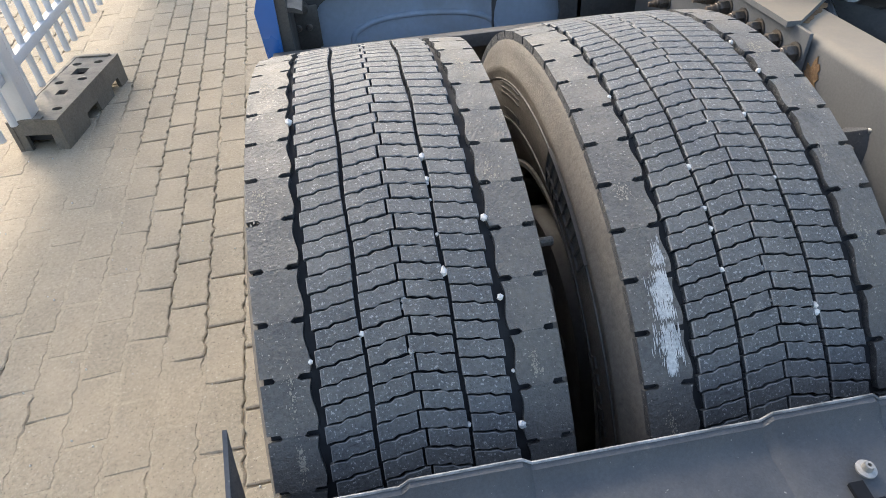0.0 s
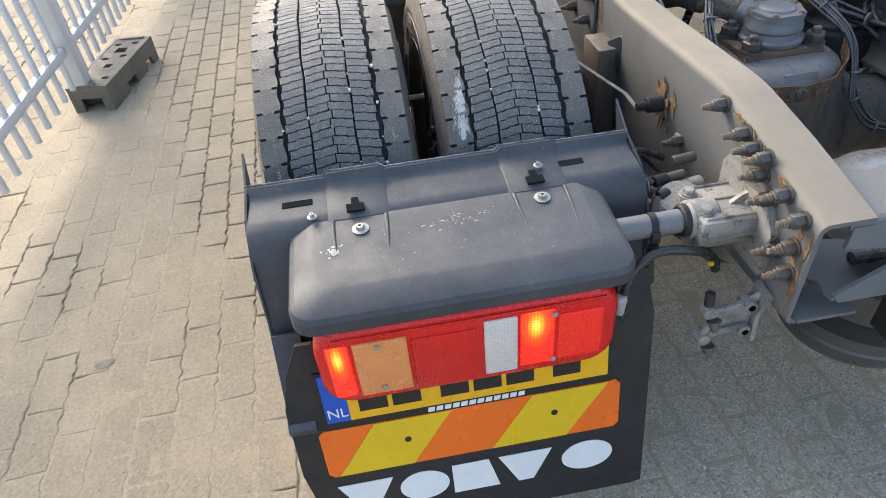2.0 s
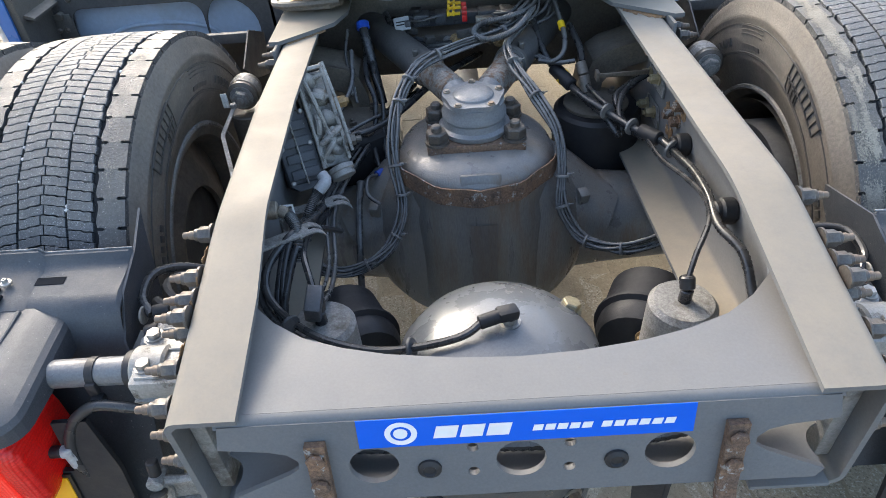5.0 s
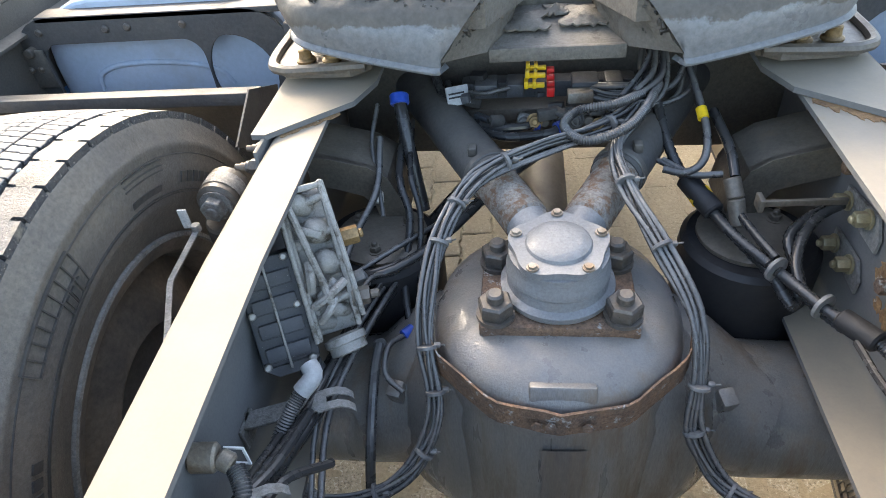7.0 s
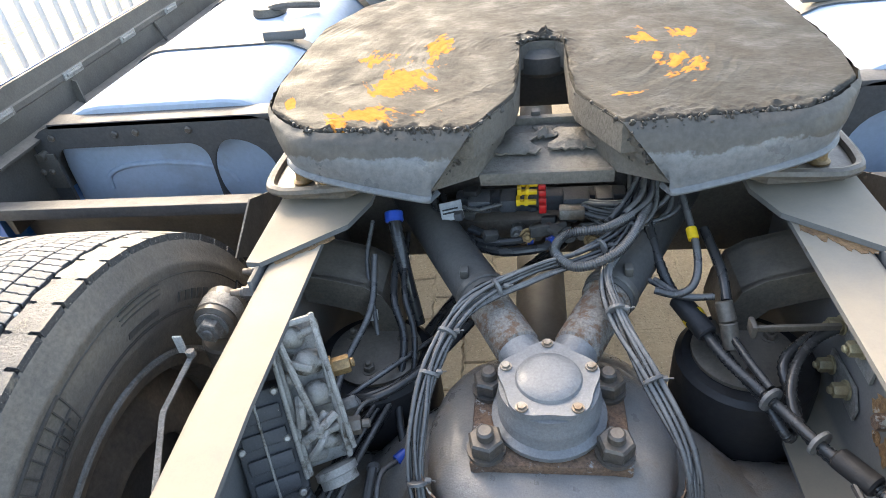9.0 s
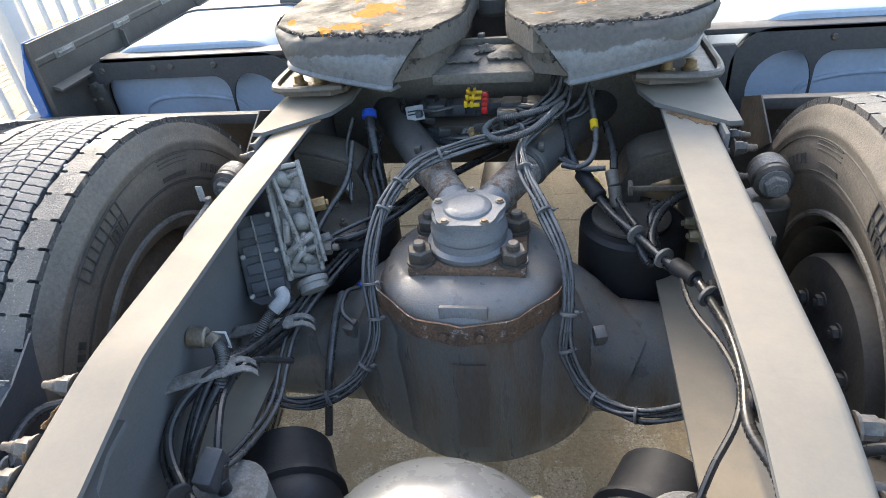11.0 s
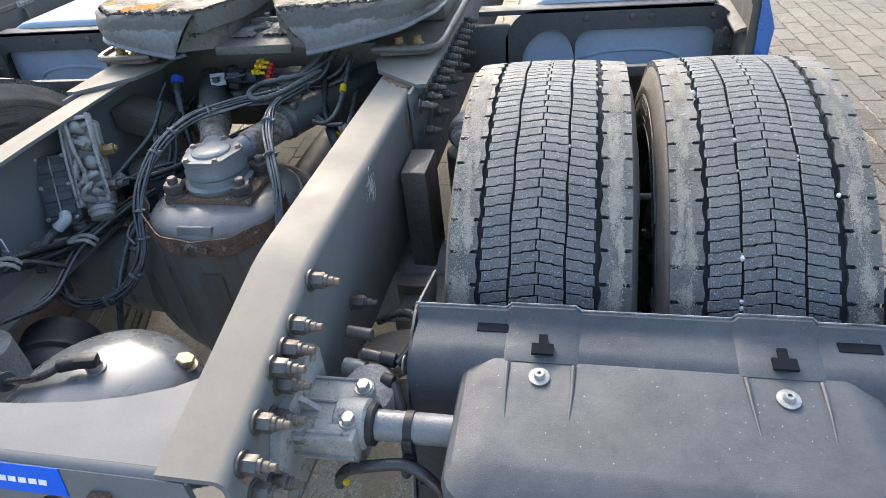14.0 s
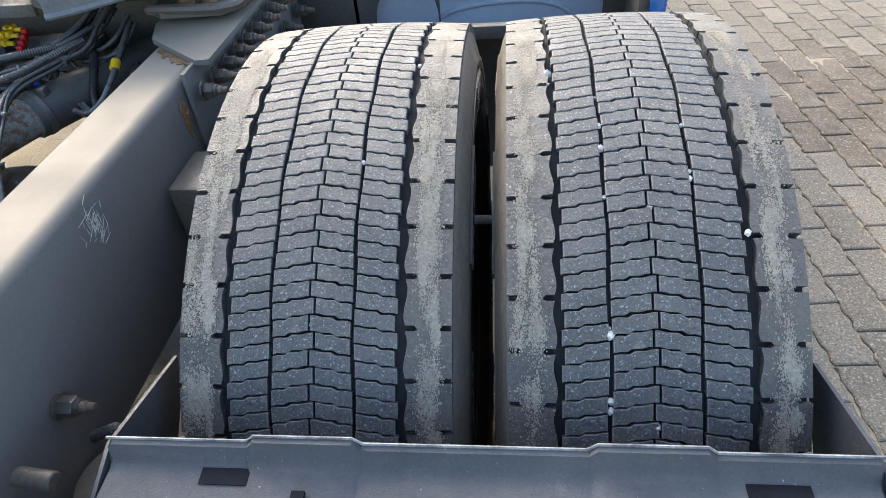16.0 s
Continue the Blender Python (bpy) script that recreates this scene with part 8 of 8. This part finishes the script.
body.box(FX - 0.30, FX + 0.30, 0.70, 1.02, 0.90, 1.005, 0.02)
body.box(FX - 0.30, FX - 0.06, 0.52, 0.72, 0.92, 1.005, 0.02)
body.box(FX + 0.06, FX + 0.30, 0.52, 0.72, 0.92, 1.005, 0.02)
part("lock_housing", body, BELLOWS, fifth, "dark blocks added to close the view through the throat")
part("jaw", m, BELLOWS, fifth, "black locking jaw")
part("lever", lever, BELLOWS, fifth)
# pedestals, base plate and bolts
for s in (-1, 1):
    m = Mesh()
    m.prism([(0.30, 0.36), (0.30, 1.10), (0.468, 1.10), (0.470, 0.375), (0.44, 0.34), (0.33, 0.335)] if s > 0 else [(-0.30, 0.36), (-0.33, 0.335), (-0.44, 0.34), (-0.470, 0.375), (-0.468, 1.10), (-0.30, 1.10)], (FX, 0, 0.935), (1, 0, 0), (0, 1, 0), (0, 0, -0.012))
    m.tube([(FX + s * 0.305, 0.345, 0.937), (FX + s * 0.40, 0.338, 0.937), (FX + s * 0.445, 0.342, 0.937), (FX + s * 0.469, 0.38, 0.937), (FX + s * 0.469, 0.55, 0.937), (FX + s * 0.467, 1.05, 0.937)], 0.009, 8, 5)
    m.box(FX + s * 0.33, FX + s * 0.45, 0.56, 0.86, 0.935, 1.02, 0.01)
    base = part("base_plate", m, BLACK, fifth, "dark base plate of the coupling")
    for x, y in ((0.412, 0.375), (0.366, 0.372)):
        m = Mesh()
        m.lathe([(0.017, 0.0), (0.017, 0.003), (0.012, 0.006), (0.0105, 0.014), (0.011, 0.020), (0.008, 0.022)], (FX + s * x, y, 0.937), (0, 0, 1), 18)
        part("bolt", m, TOFFEE, fifth, "brown passivated bolt with a flange")
    # angle plate over the rail
    m = Mesh()
    xo, xi = s * 0.462, s * 0.300
    m.prism([(xo, 0.180), (s * 0.44, 0.178), (s * 0.325, 0.275), (xi, 0.345), (xi, 1.3), (xo, 1.3)][:: 1], (0, 0, 0.911), (1, 0, 0), (0, 1, 0), (0, 0, -0.009))
    m.box(s * (0.427 if s > 0 else 0.441), s * (0.435 if s > 0 else 0.448), 0.14, 1.3, 0.70, 0.905, 0.002)
    part("side_plate", m, RAIL_PAINT, truck, "grey angle plate bolted over the rail", 30)
    m = Mesh()
    line = [(0.425, 0.190), (0.40, 0.211), (0.375, 0.232), (0.345, 0.257)]
    random.seed(40 + s)
    deep = 0.028 if s > 0 else 0.007
    fine_line = [(line[k][0] + (line[k + 1][0] - line[k][0]) * f / 24, line[k][1] + (line[k + 1][1] - line[k][1]) * f / 24) for k in range(3) for f in range(24)]
    m.sheet([[(s * x, y + 0.004, 0.9012) for x, y in fine_line], [(s * x - s * 0.004, y - deep * max(0.15, 0.55 + 0.75 * fbm(x * 60, y * 60, 3.3 + s, 4)), 0.9012) for x, y in fine_line]], 0.001, (0, 0, 1))
    part("rust_patch", m, FLAKE, truck, "rust creeping from under the angle plate")

# ---- tanks, brackets, skirts (left side, then mirrored) ----
m = Mesh()
TY0, TY1 = 0.80, 2.55


def tank_outline(x0, x1, z0, z1, r, n=7):
    pts = []
    for cx, cz, a0 in ((x1 - r, z1 - r, 0), (x0 + r, z1 - r, 90), (x0 + r, z0 + r, 180), (x1 - r, z0 + r, 270)):
        for k in range(n):
            a = radians(a0 + 90 * k / (n - 1))
            pts.append((cx + r * math.cos(a), cz + r * math.sin(a)))
    return pts


def tank_body(m, x0, x1, z0, z1, r, y0, y1):
    o = tank_outline(x0, x1, z0, z1, r)
    c = ((x0 + x1) / 2, (z0 + z1) / 2)
    rows = [(y0, 0.965), (y0 + 0.004, 0.985), (y0 + 0.014, 1.0), (y1 - 0.014, 1.0), (y1, 0.97)]
    n = len(o)
    verts = [(c[0] + (x - c[0]) * f, y, c[1] + (z - c[1]) * f) for y, f in rows for x, z in o]
    faces = [tuple(range(n)), tuple(range(4 * n, 5 * n))[::-1]]
    for j in range(4):
        for k in range(n):
            k2 = (k + 1) % n
            faces.append((j * n + k2, j * n + k, (j + 1) * n + k, (j + 1) * n + k2))
    return m.add(verts, faces)


tank_body(m, -1.235, -0.585, 0.36, 0.925, 0.16, TY0, TY1)
m.tube([(-1.13, TY0 + 0.001, 0.695), (-1.12, TY0, 0.735), (-1.06, TY0 - 0.001, 0.760), (-0.96, TY0 - 0.001, 0.765), (-0.86, TY0, 0.755), (-0.80, TY0, 0.735), (-0.775, TY0 + 0.001, 0.70)], 0.007, 10, 6)
tanks = both("fuel_tank", m, TANK, "pale silvery aluminium tank with a pressed bow", 30)
m = Mesh()
o = tank_outline(-1.265, -0.585, 0.33, 0.900, 0.10)
hole1 = tank_outline(-1.205, -0.800, 0.60, 0.838, 0.045)
hole2 = [(-0.735 + 0.062 * math.cos(a) * (1.0 if math.cos(a) < 0 else 1.6), 0.745 + 0.098 * math.sin(a)) for a in [2 * math.pi * k / 28 for k in range(28)]]
holed(m, o, [hole1, hole2], (0, TY0 - 0.05, 0), (1, 0, 0), (0, 0, 1), (0, 0.010, 0))
m.box(-1.19, -0.50, TY0 - 0.05, TY0 + 0.01, 0.888, 0.903, 0.003)
m.box(-0.60, -0.43, TY0 - 0.05, TY0 - 0.02, 0.72, 0.86, 0.006)
frames = both("tank_bracket", m, BELLOWS, "black pressed steel bracket framing the tank end")
for x, z in ((-1.19, 0.868), (-1.02, 0.870), (-0.965, 0.872), (-0.83, 0.872), (-1.215, 0.68)):
    m = Mesh()
    m.lathe([(0.009, 0), (0.009, 0.002), (0.006, 0.005)], (x, TY0 - 0.051, z), (0, -1, 0), 14)
    both("bolt", m, DARKBOLT, parents=frames)
for y in (1.20, 1.75):
    m = Mesh()
    o2 = tank_outline(-1.240, -0.580, 0.355, 0.931, 0.163)
    path = [(x, y, z) for x, z in o2] + [(o2[0][0], y, o2[0][1])]
    m.sheet([[(x, y + d, z) for x, _, z in path] for d in (-0.028, 0.028)], 0.003, (0, 0, 1))
    m.box(-0.78, -0.66, y - 0.012, y + 0.012, 0.928, 0.955, 0.004)
    both("tank_strap", m, RAIL_PAINT, "grey steel strap over the tank, dust and sun glare in its colour", parents=tanks)
m = Mesh()
m.lathe([(0.05, 0), (0.055, 0.006), (0.05, 0.028), (0.02, 0.034)], (-0.86, 1.48, 0.925), (0, 0, 1), 22)
m.tube([(-0.86, 1.46, 0.945), (-0.80, 1.44, 0.96), (-0.74, 1.47, 0.95), (-0.70, 1.5, 0.94)], 0.012, 8, 4)
both("filler_cap", m, BLACK, parents=tanks)
# hinged side skirt: dark inner face, blue outside, kinked half way up
SK0, SK1 = 0.585, 3.95
m = Mesh()
m.prism([(-1.262, 0.70), (-1.250, 0.70), (-1.250, 0.936), (-1.246, 0.940), (-1.246, 0.954), (-1.250, 0.958), (-1.253, 1.000), (-1.259, 1.002), (-1.268, 0.985), (-1.288, 0.88)], (0, SK0, 0), (1, 0, 0), (0, 0, 1), (0, SK1 - SK0, 0))
skirts = both("side_skirt", m, SKIRT_INNER, "dusty dark inner face of the side skirt")
m = Mesh()
m.prism([(-1.252, 0.866), (-1.222, 0.860), (-1.222, 0.866), (-1.236, 0.873), (-1.252, 0.876)], (0, SK0 + 0.02, 0), (1, 0, 0), (0, 0, 1), (0, SK1 - SK0 - 0.02, 0))
both("ledge", m, SKIRT_INNER, parents=skirts)
m = Mesh()
m.prism([(-1.286, 0.60), (-1.296, 0.60), (-1.312, 0.88), (-1.264, 1.004), (-1.259, 1.004), (-1.303, 0.88)], (0, SK0 - 0.004, 0), (1, 0, 0), (0, 0, 1), (0, SK1 - SK0, 0))
m.prism([(-1.276, 0.66), (-1.290, 0.62), (-1.305, 0.88), (-1.268, 0.975)], (0, SK0 - 0.010, 0), (1, 0, 0), (0, 0, 1), (0, 0.008, 0))
both("skirt_panel", m, SKIRT, "blue painted outer panel", parents=skirts)
for k in range(11):
    y = 0.66 + 0.29 * k
    m = Mesh()
    m.box(-1.248, -1.2425, y, y + 0.085, 0.937, 0.957, 0.0015)
    m.rod((-1.2425, y + 0.01, 0.948), (-1.2425, y + 0.075, 0.948), 0.0045, 10)
    both("hinge", m, CASTING, "grey steel hinge", parents=skirts)
for y in (1.45, 2.35):
    m = Mesh()
    m.tube([(-1.248, y, 0.938), (-1.240, y + 0.004, 0.91), (-1.232, y + 0.012, 0.874)], 0.005, 8, 4)
    both("stay", m, SKIRT_INNER, parents=skirts)
m = Mesh()
m.box(-1.266, -1.198, 0.738, 0.746, 0.735, 0.830, 0.003)
both("skirt_latch", m, SKIRT_INNER, "black latch plate of the skirt", parents=skirts)
m = Mesh()
m.prism([(-1.232, 0.822), (-1.214, 0.822), (-1.236, 0.925), (-1.250, 0.930), (-1.254, 0.918)], (0, 0.742, 0), (1, 0, 0), (0, 0.25, 1), (0, 0.006, 0))
both("latch_strap", m, SKIRT_INNER, "black latch strap", parents=skirts)
m = Mesh()
m.rod((-1.228, 0.728, 0.826), (-1.228, 0.752, 0.826), 0.011, 14, 0.002)
both("latch_pin", m, SKIRT_INNER, parents=skirts)
for x in (-1.246, -1.222):
    m = Mesh()
    m.lathe([(0.008, 0), (0.008, 0.002), (0.005, 0.006)], (x, 0.738, 0.783), (0, -1, 0), 14)
    both("bolt", m, DARKBOLT, parents=skirts)

# front mudguard shelf ahead of the tyres
m = Mesh()
m.sheet([[(x, y, z) for x in (-1.29, -1.0, -0.8, -0.60)] for y, z in ((0.50, 0.815), (0.56, 0.805), (0.62, 0.765), (0.66, 0.68), (0.68, 0.52))], 0.004, (0, 0.4, 0.9))
m.box(-1.29, -0.60, 0.496, 0.503, 0.795, 0.822, 0.002)
m.prism([(0.38, 0.77), (0.50, 0.828), (0.64, 0.77), (0.60, 0.66), (0.48, 0.70)], (-0.602, 0, 0), (0, 1, 0), (0, 0, 1), (0.004, 0, 0))
both("front_mudguard", m, BELLOWS, "black plastic mudguard shelf ahead of the tyres")
# valve extension between the twin tyres
for xa, xb, y in ((-0.965, -0.925, -0.12), (0.872, 0.938, -0.10)):
    m = Mesh()
    m.rod((xa, y, 0.80), (xb, y, 0.80), 0.006, 10, 0.001)
    part("valve_extension", m, CASTING, truck)

# ---- light tread plate behind the cab ----
m = Mesh()
m.box(-0.62, 0.62, 1.55, 2.6, 0.985, 0.992, 0.001)
deck = part("catwalk_plate", m, TANK, truck, "bright punched aluminium catwalk plate")
m = Mesh()
for i in range(22):
    for j in range(8):
        m.lathe([(0.016, 0), (0.013, 0.004)], (-0.58 + i * 0.055, 1.60 + j * 0.055, 0.992), (0, 0, 1), 8)
tagged(part("stud_pattern", m, WHITE, deck), kind="stuff")

# ---- fence on its foot blocks ----
FXX = -2.485


def foot_block(at, turn):
    t = thing("barrier_block", "brown recycled-plastic barrier block with holes, under a fence post", "barrier block", at, "barrier blocks")
    t.rotation_euler = (0, 0, radians(turn))
    m = Mesh()
    L, W, H = 0.325, 0.105, 0.140
    low = [(-L, 0), (-L + 0.05, 0), (-L + 0.05, 0.035), (-L + 0.06, 0.048), (-0.09, 0.048), (-0.09, 0.0), (-0.02, 0.0), (-0.02, 0.04), (0.0, 0.05), (0.11, 0.05), (0.12, 0.04), (0.12, 0), (0.17, 0), (0.17, 0.04), (0.19, 0.05), (0.255, 0.05), (0.265, 0.04), (0.265, 0), (L, 0)]
    low = [(-L, 0), (-0.12, 0), (-0.11, 0.055), (0.0, 0.055), (0.01, 0), (0.15, 0), (0.16, 0.055), (0.24, 0.055), (0.25, 0), (L, 0)]
    side = low + [(L, H), (-L, H)]
    for s in (-1, 1):
        m.prism(side if s > 0 else side, (s * W - s * 0.018, 0, 0), (0, 1, 0), (0, 0, 1), (s * 0.018, 0, 0))
    round_holes = [ring(x, y, 0.021, 0.016, 18) for x, y in ((-0.05, 0.225), (0.045, 0.24), (-0.045, 0.03), (0.045, 0.06), (0.06, -0.22))]
    slots = [[(-0.03, 0.11), (0.03, 0.11), (0.03, 0.175), (-0.03, 0.175)], [(-0.01, -0.09), (0.03, -0.09), (0.03, -0.045), (-0.01, -0.045)]]
    holed(m, [(-W + 0.018, -L + 0.006), (W - 0.018, -L + 0.006), (W - 0.018, L - 0.006), (-W + 0.018, L - 0.006)], round_holes + slots, (0, 0, H - 0.002), (1, 0, 0), (0, 1, 0), (0, 0, -0.02))
    for s in (-1, 1):
        face = [(-W + 0.018, 0), (-0.055, 0), (-0.055, 0.075), (0.055, 0.075), (0.055, 0), (W - 0.018, 0), (W - 0.018, H), (-W + 0.018, H)]
        m.prism(face, (0, s * L - s * 0.003, 0), (1, 0, 0), (0, 0, 1), (0, -s * 0.02, 0))
    m.box(-0.07, 0.07, L - 0.03, L - 0.006, H - 0.002, H + 0.006, 0.002)
    m.box(-0.085, 0.04, -L + 0.004, -L + 0.03, H - 0.002, H + 0.006, 0.002)
    part("block", m, BLOCK, t, smooth=30)
    m = Mesh()
    m.box(-W + 0.03, W - 0.03, -L + 0.04, L - 0.04, 0.03, H - 0.06, 0.004)
    part("core", m, FLAP, t)
    return t


foot_block((-2.40, 2.15, -0.002), -9)
for k in (1, 2, 3):
    foot_block((-2.40, 2.15 + 2.17 * k, -0.002), -9 + k)


def fence_panel(y0, y1, at_x=FXX, foot=0.138):
    t = thing("steel_fence", "white painted steel fence panel with round pickets", "fence", (at_x, y0, 0), "fence panels")
    m = Mesh()
    m.box(-0.04, 0.04, -0.045, 0.045, foot, 1.75, 0.006)
    part("post", m, FENCE, t)
    for z in (0.325, 1.55):
        m = Mesh()
        m.box(-0.018, 0.018, 0.048, y1 - y0 - 0.048, z - 0.022, z + 0.022, 0.005)
        part("rail", m, FENCE, t)
    n = int((y1 - y0 - 0.1) / 0.128)
    m = Mesh()
    m.rod((0, 0, 0), (0, 0, 1.53), 0.015, 12, 0.002)
    first = part("picket", m, FENCE, t, at=(0, 0.115, 0.155))
    for k in range(1, n):
        ob = first.copy()
        scene.collection.objects.link(ob)
        ob.location = (0, 0.115 + (y1 - y0 - 0.23) * k / (n - 1), 0.155)
    return t


for k in range(-2, 3):
    fence_panel(1.885 + 2.17 * k, 1.885 + 2.17 * (k + 1), foot=0.138 if k >= 0 else 0.0)

# ---- paving: the nearest pavers one by one, the rest joined ----
random.seed(21)
PITCH_X, PITCH_Y, GRID_TURN = 0.1085, 0.213, radians(3.7)


def paver_mesh(variant):
    rnd = random.Random(variant)
    hw, hl, g = PITCH_X / 2, PITCH_Y / 2, 0.0026
    out = []
    for x, sgn in ((hw - g, 1), (-hw + g, -1)):
        line = []
        for k in range(13):
            y = -hl + g + (2 * hl - 2 * g) * k / 12
            line.append((x + 0.0032 * (0, 1, 1, -1, -1, 1)[k % 6] + rnd.uniform(-0.0022, 0.0022), y + rnd.uniform(-0.003, 0.003)))
        out += line if sgn > 0 else line[::-1]
    n = len(out)
    verts = [(x, y, -0.03) for x, y in out] + [(x, y, -0.0030) for x, y in out] + [(x * 0.92, y * 0.96, 0.0) for x, y in out]
    faces = [tuple(range(2 * n, 3 * n))]
    for j in range(2):
        faces += [(j * n + k, j * n + (k + 1) % n, (j + 1) * n + (k + 1) % n, (j + 1) * n + k) for k in range(n)]
    return verts, faces


shapes_of = [paver_mesh(k) for k in range(5)]
paver_data = []
for surface in (PAVER, PAVER_SHADE_LIFT):
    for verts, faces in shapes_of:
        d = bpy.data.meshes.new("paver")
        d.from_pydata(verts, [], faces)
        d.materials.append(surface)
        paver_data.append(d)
rest, right_pavers, wet, lifted, near = Mesh(), Mesh(), Mesh(), Mesh(), []
turn = Matrix.Rotation(GRID_TURN, 4, "Z")
for i in range(-66, 70):
    for j in range(-20, 44):
        p = turn @ Vector((i * PITCH_X - 0.045, (j + 0.5 * (i % 2)) * PITCH_Y, 0))
        if not (-5.2 < p.x < 5.2 and -2.6 < p.y < 7.2):
            continue
        p.z = random.uniform(-0.0006, 0.0006) + 0.002
        v = random.randrange(5)
        spin = random.choice((0, math.pi)) + random.uniform(-0.008, 0.008) * (3.0 if p.x > 1.25 else 1.0)
        m = Matrix.Translation(p) @ turn @ Matrix.Rotation(spin, 4, "Z") @ Matrix.Rotation(random.uniform(-0.008, 0.008), 4, "X")
        # behind the truck the grit shows, and a paler colour offsets the truck's shade
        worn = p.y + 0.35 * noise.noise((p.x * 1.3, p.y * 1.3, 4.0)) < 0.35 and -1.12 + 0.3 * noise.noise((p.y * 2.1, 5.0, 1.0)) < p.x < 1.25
        close = (-2.05 < p.x < -1.30 and -0.3 < p.y < 3.0) or (-0.6 < p.x < 0.7 and -1.15 < p.y < -0.62)
        if close and len(near) < 295:
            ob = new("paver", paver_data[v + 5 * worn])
            ob.matrix_world = m
            near.append(ob)
        else:
            (wet if ((p.x - 2.42) / 0.42) ** 2 + ((p.y - 1.68) / 0.62) ** 2 + random.uniform(-0.6, 0.6) < 0.8 else right_pavers if p.x > 1.25 + 0.25 * math.sin(p.y * 1.7) else lifted if worn else rest).add([m @ Vector(q) for q in shapes_of[v][0]], shapes_of[v][1])
pavement = tagged(part("pavement", rest, PAVER_FAR, None, smooth=0), "sandy beige concrete pavers of the yard", "pavement", kind="structure")
tagged(part("worn_paver", lifted, PAVER_SHADE_LIFT_FAR, pavement, "gritty pavers, coloured paler to lift the truck's shade", smooth=0), kind="stuff")
tagged(part("older_paver", right_pavers, PAVER_RIGHT, pavement, "darker, greyer pavers right of the truck", smooth=0), kind="stuff")
tagged(part("stained_paver", wet, PAVER_WET, pavement, "pavers with a brown stain", smooth=0), kind="stuff")
for ob in near:
    keep = ob.matrix_world.copy()
    ob.parent = pavement
    ob.matrix_world = keep

# oil spot and loose chips on the paving
m = Mesh()
m.prism([(-1.972 + 0.028 * math.cos(a) * (1 + 0.15 * math.sin(3 * a)), 0.013 + 0.017 * math.sin(a) + 0.006 * math.cos(a)) for a in [2 * math.pi * k / 26 for k in range(26)]], (0, 0, 0.0036), (1, 0, 0), (0, 1, 0), (0, 0, 0.0005))
part("oil_spot", m, BLOCK, pavement, "dark oval oil spot", smooth=0)
random.seed(33)
m = Mesh()
for k in range(260):
    x, y = random.choice(((random.uniform(-2.6, -1.32), random.uniform(-0.6, 3.0)), (random.uniform(-0.6, 1.5), random.uniform(-1.3, -0.4))))
    r = random.uniform(0.0012, 0.0034) * (1.8 if random.random() < 0.04 else 1.0)
    turn_by = random.uniform(0, 6)
    ringed = [(x + r * random.uniform(0.7, 1.2) * math.cos(turn_by + j * 1.2566), y + r * random.uniform(0.7, 1.2) * math.sin(turn_by + j * 1.2566)) for j in range(5)]
    m.add([(a, b, 0.0012) for a, b in ringed] + [(x + (a - x) * 0.6, y + (b - y) * 0.6, 0.0035 + r) for a, b in ringed], [(5, 6, 7, 8, 9)] + [(j, (j + 1) % 5, 5 + (j + 1) % 5, 5 + j) for j in range(5)])
tagged(part("stone_chip", m, STONE, pavement, "pale loose stone chips", smooth=0), kind="stuff")
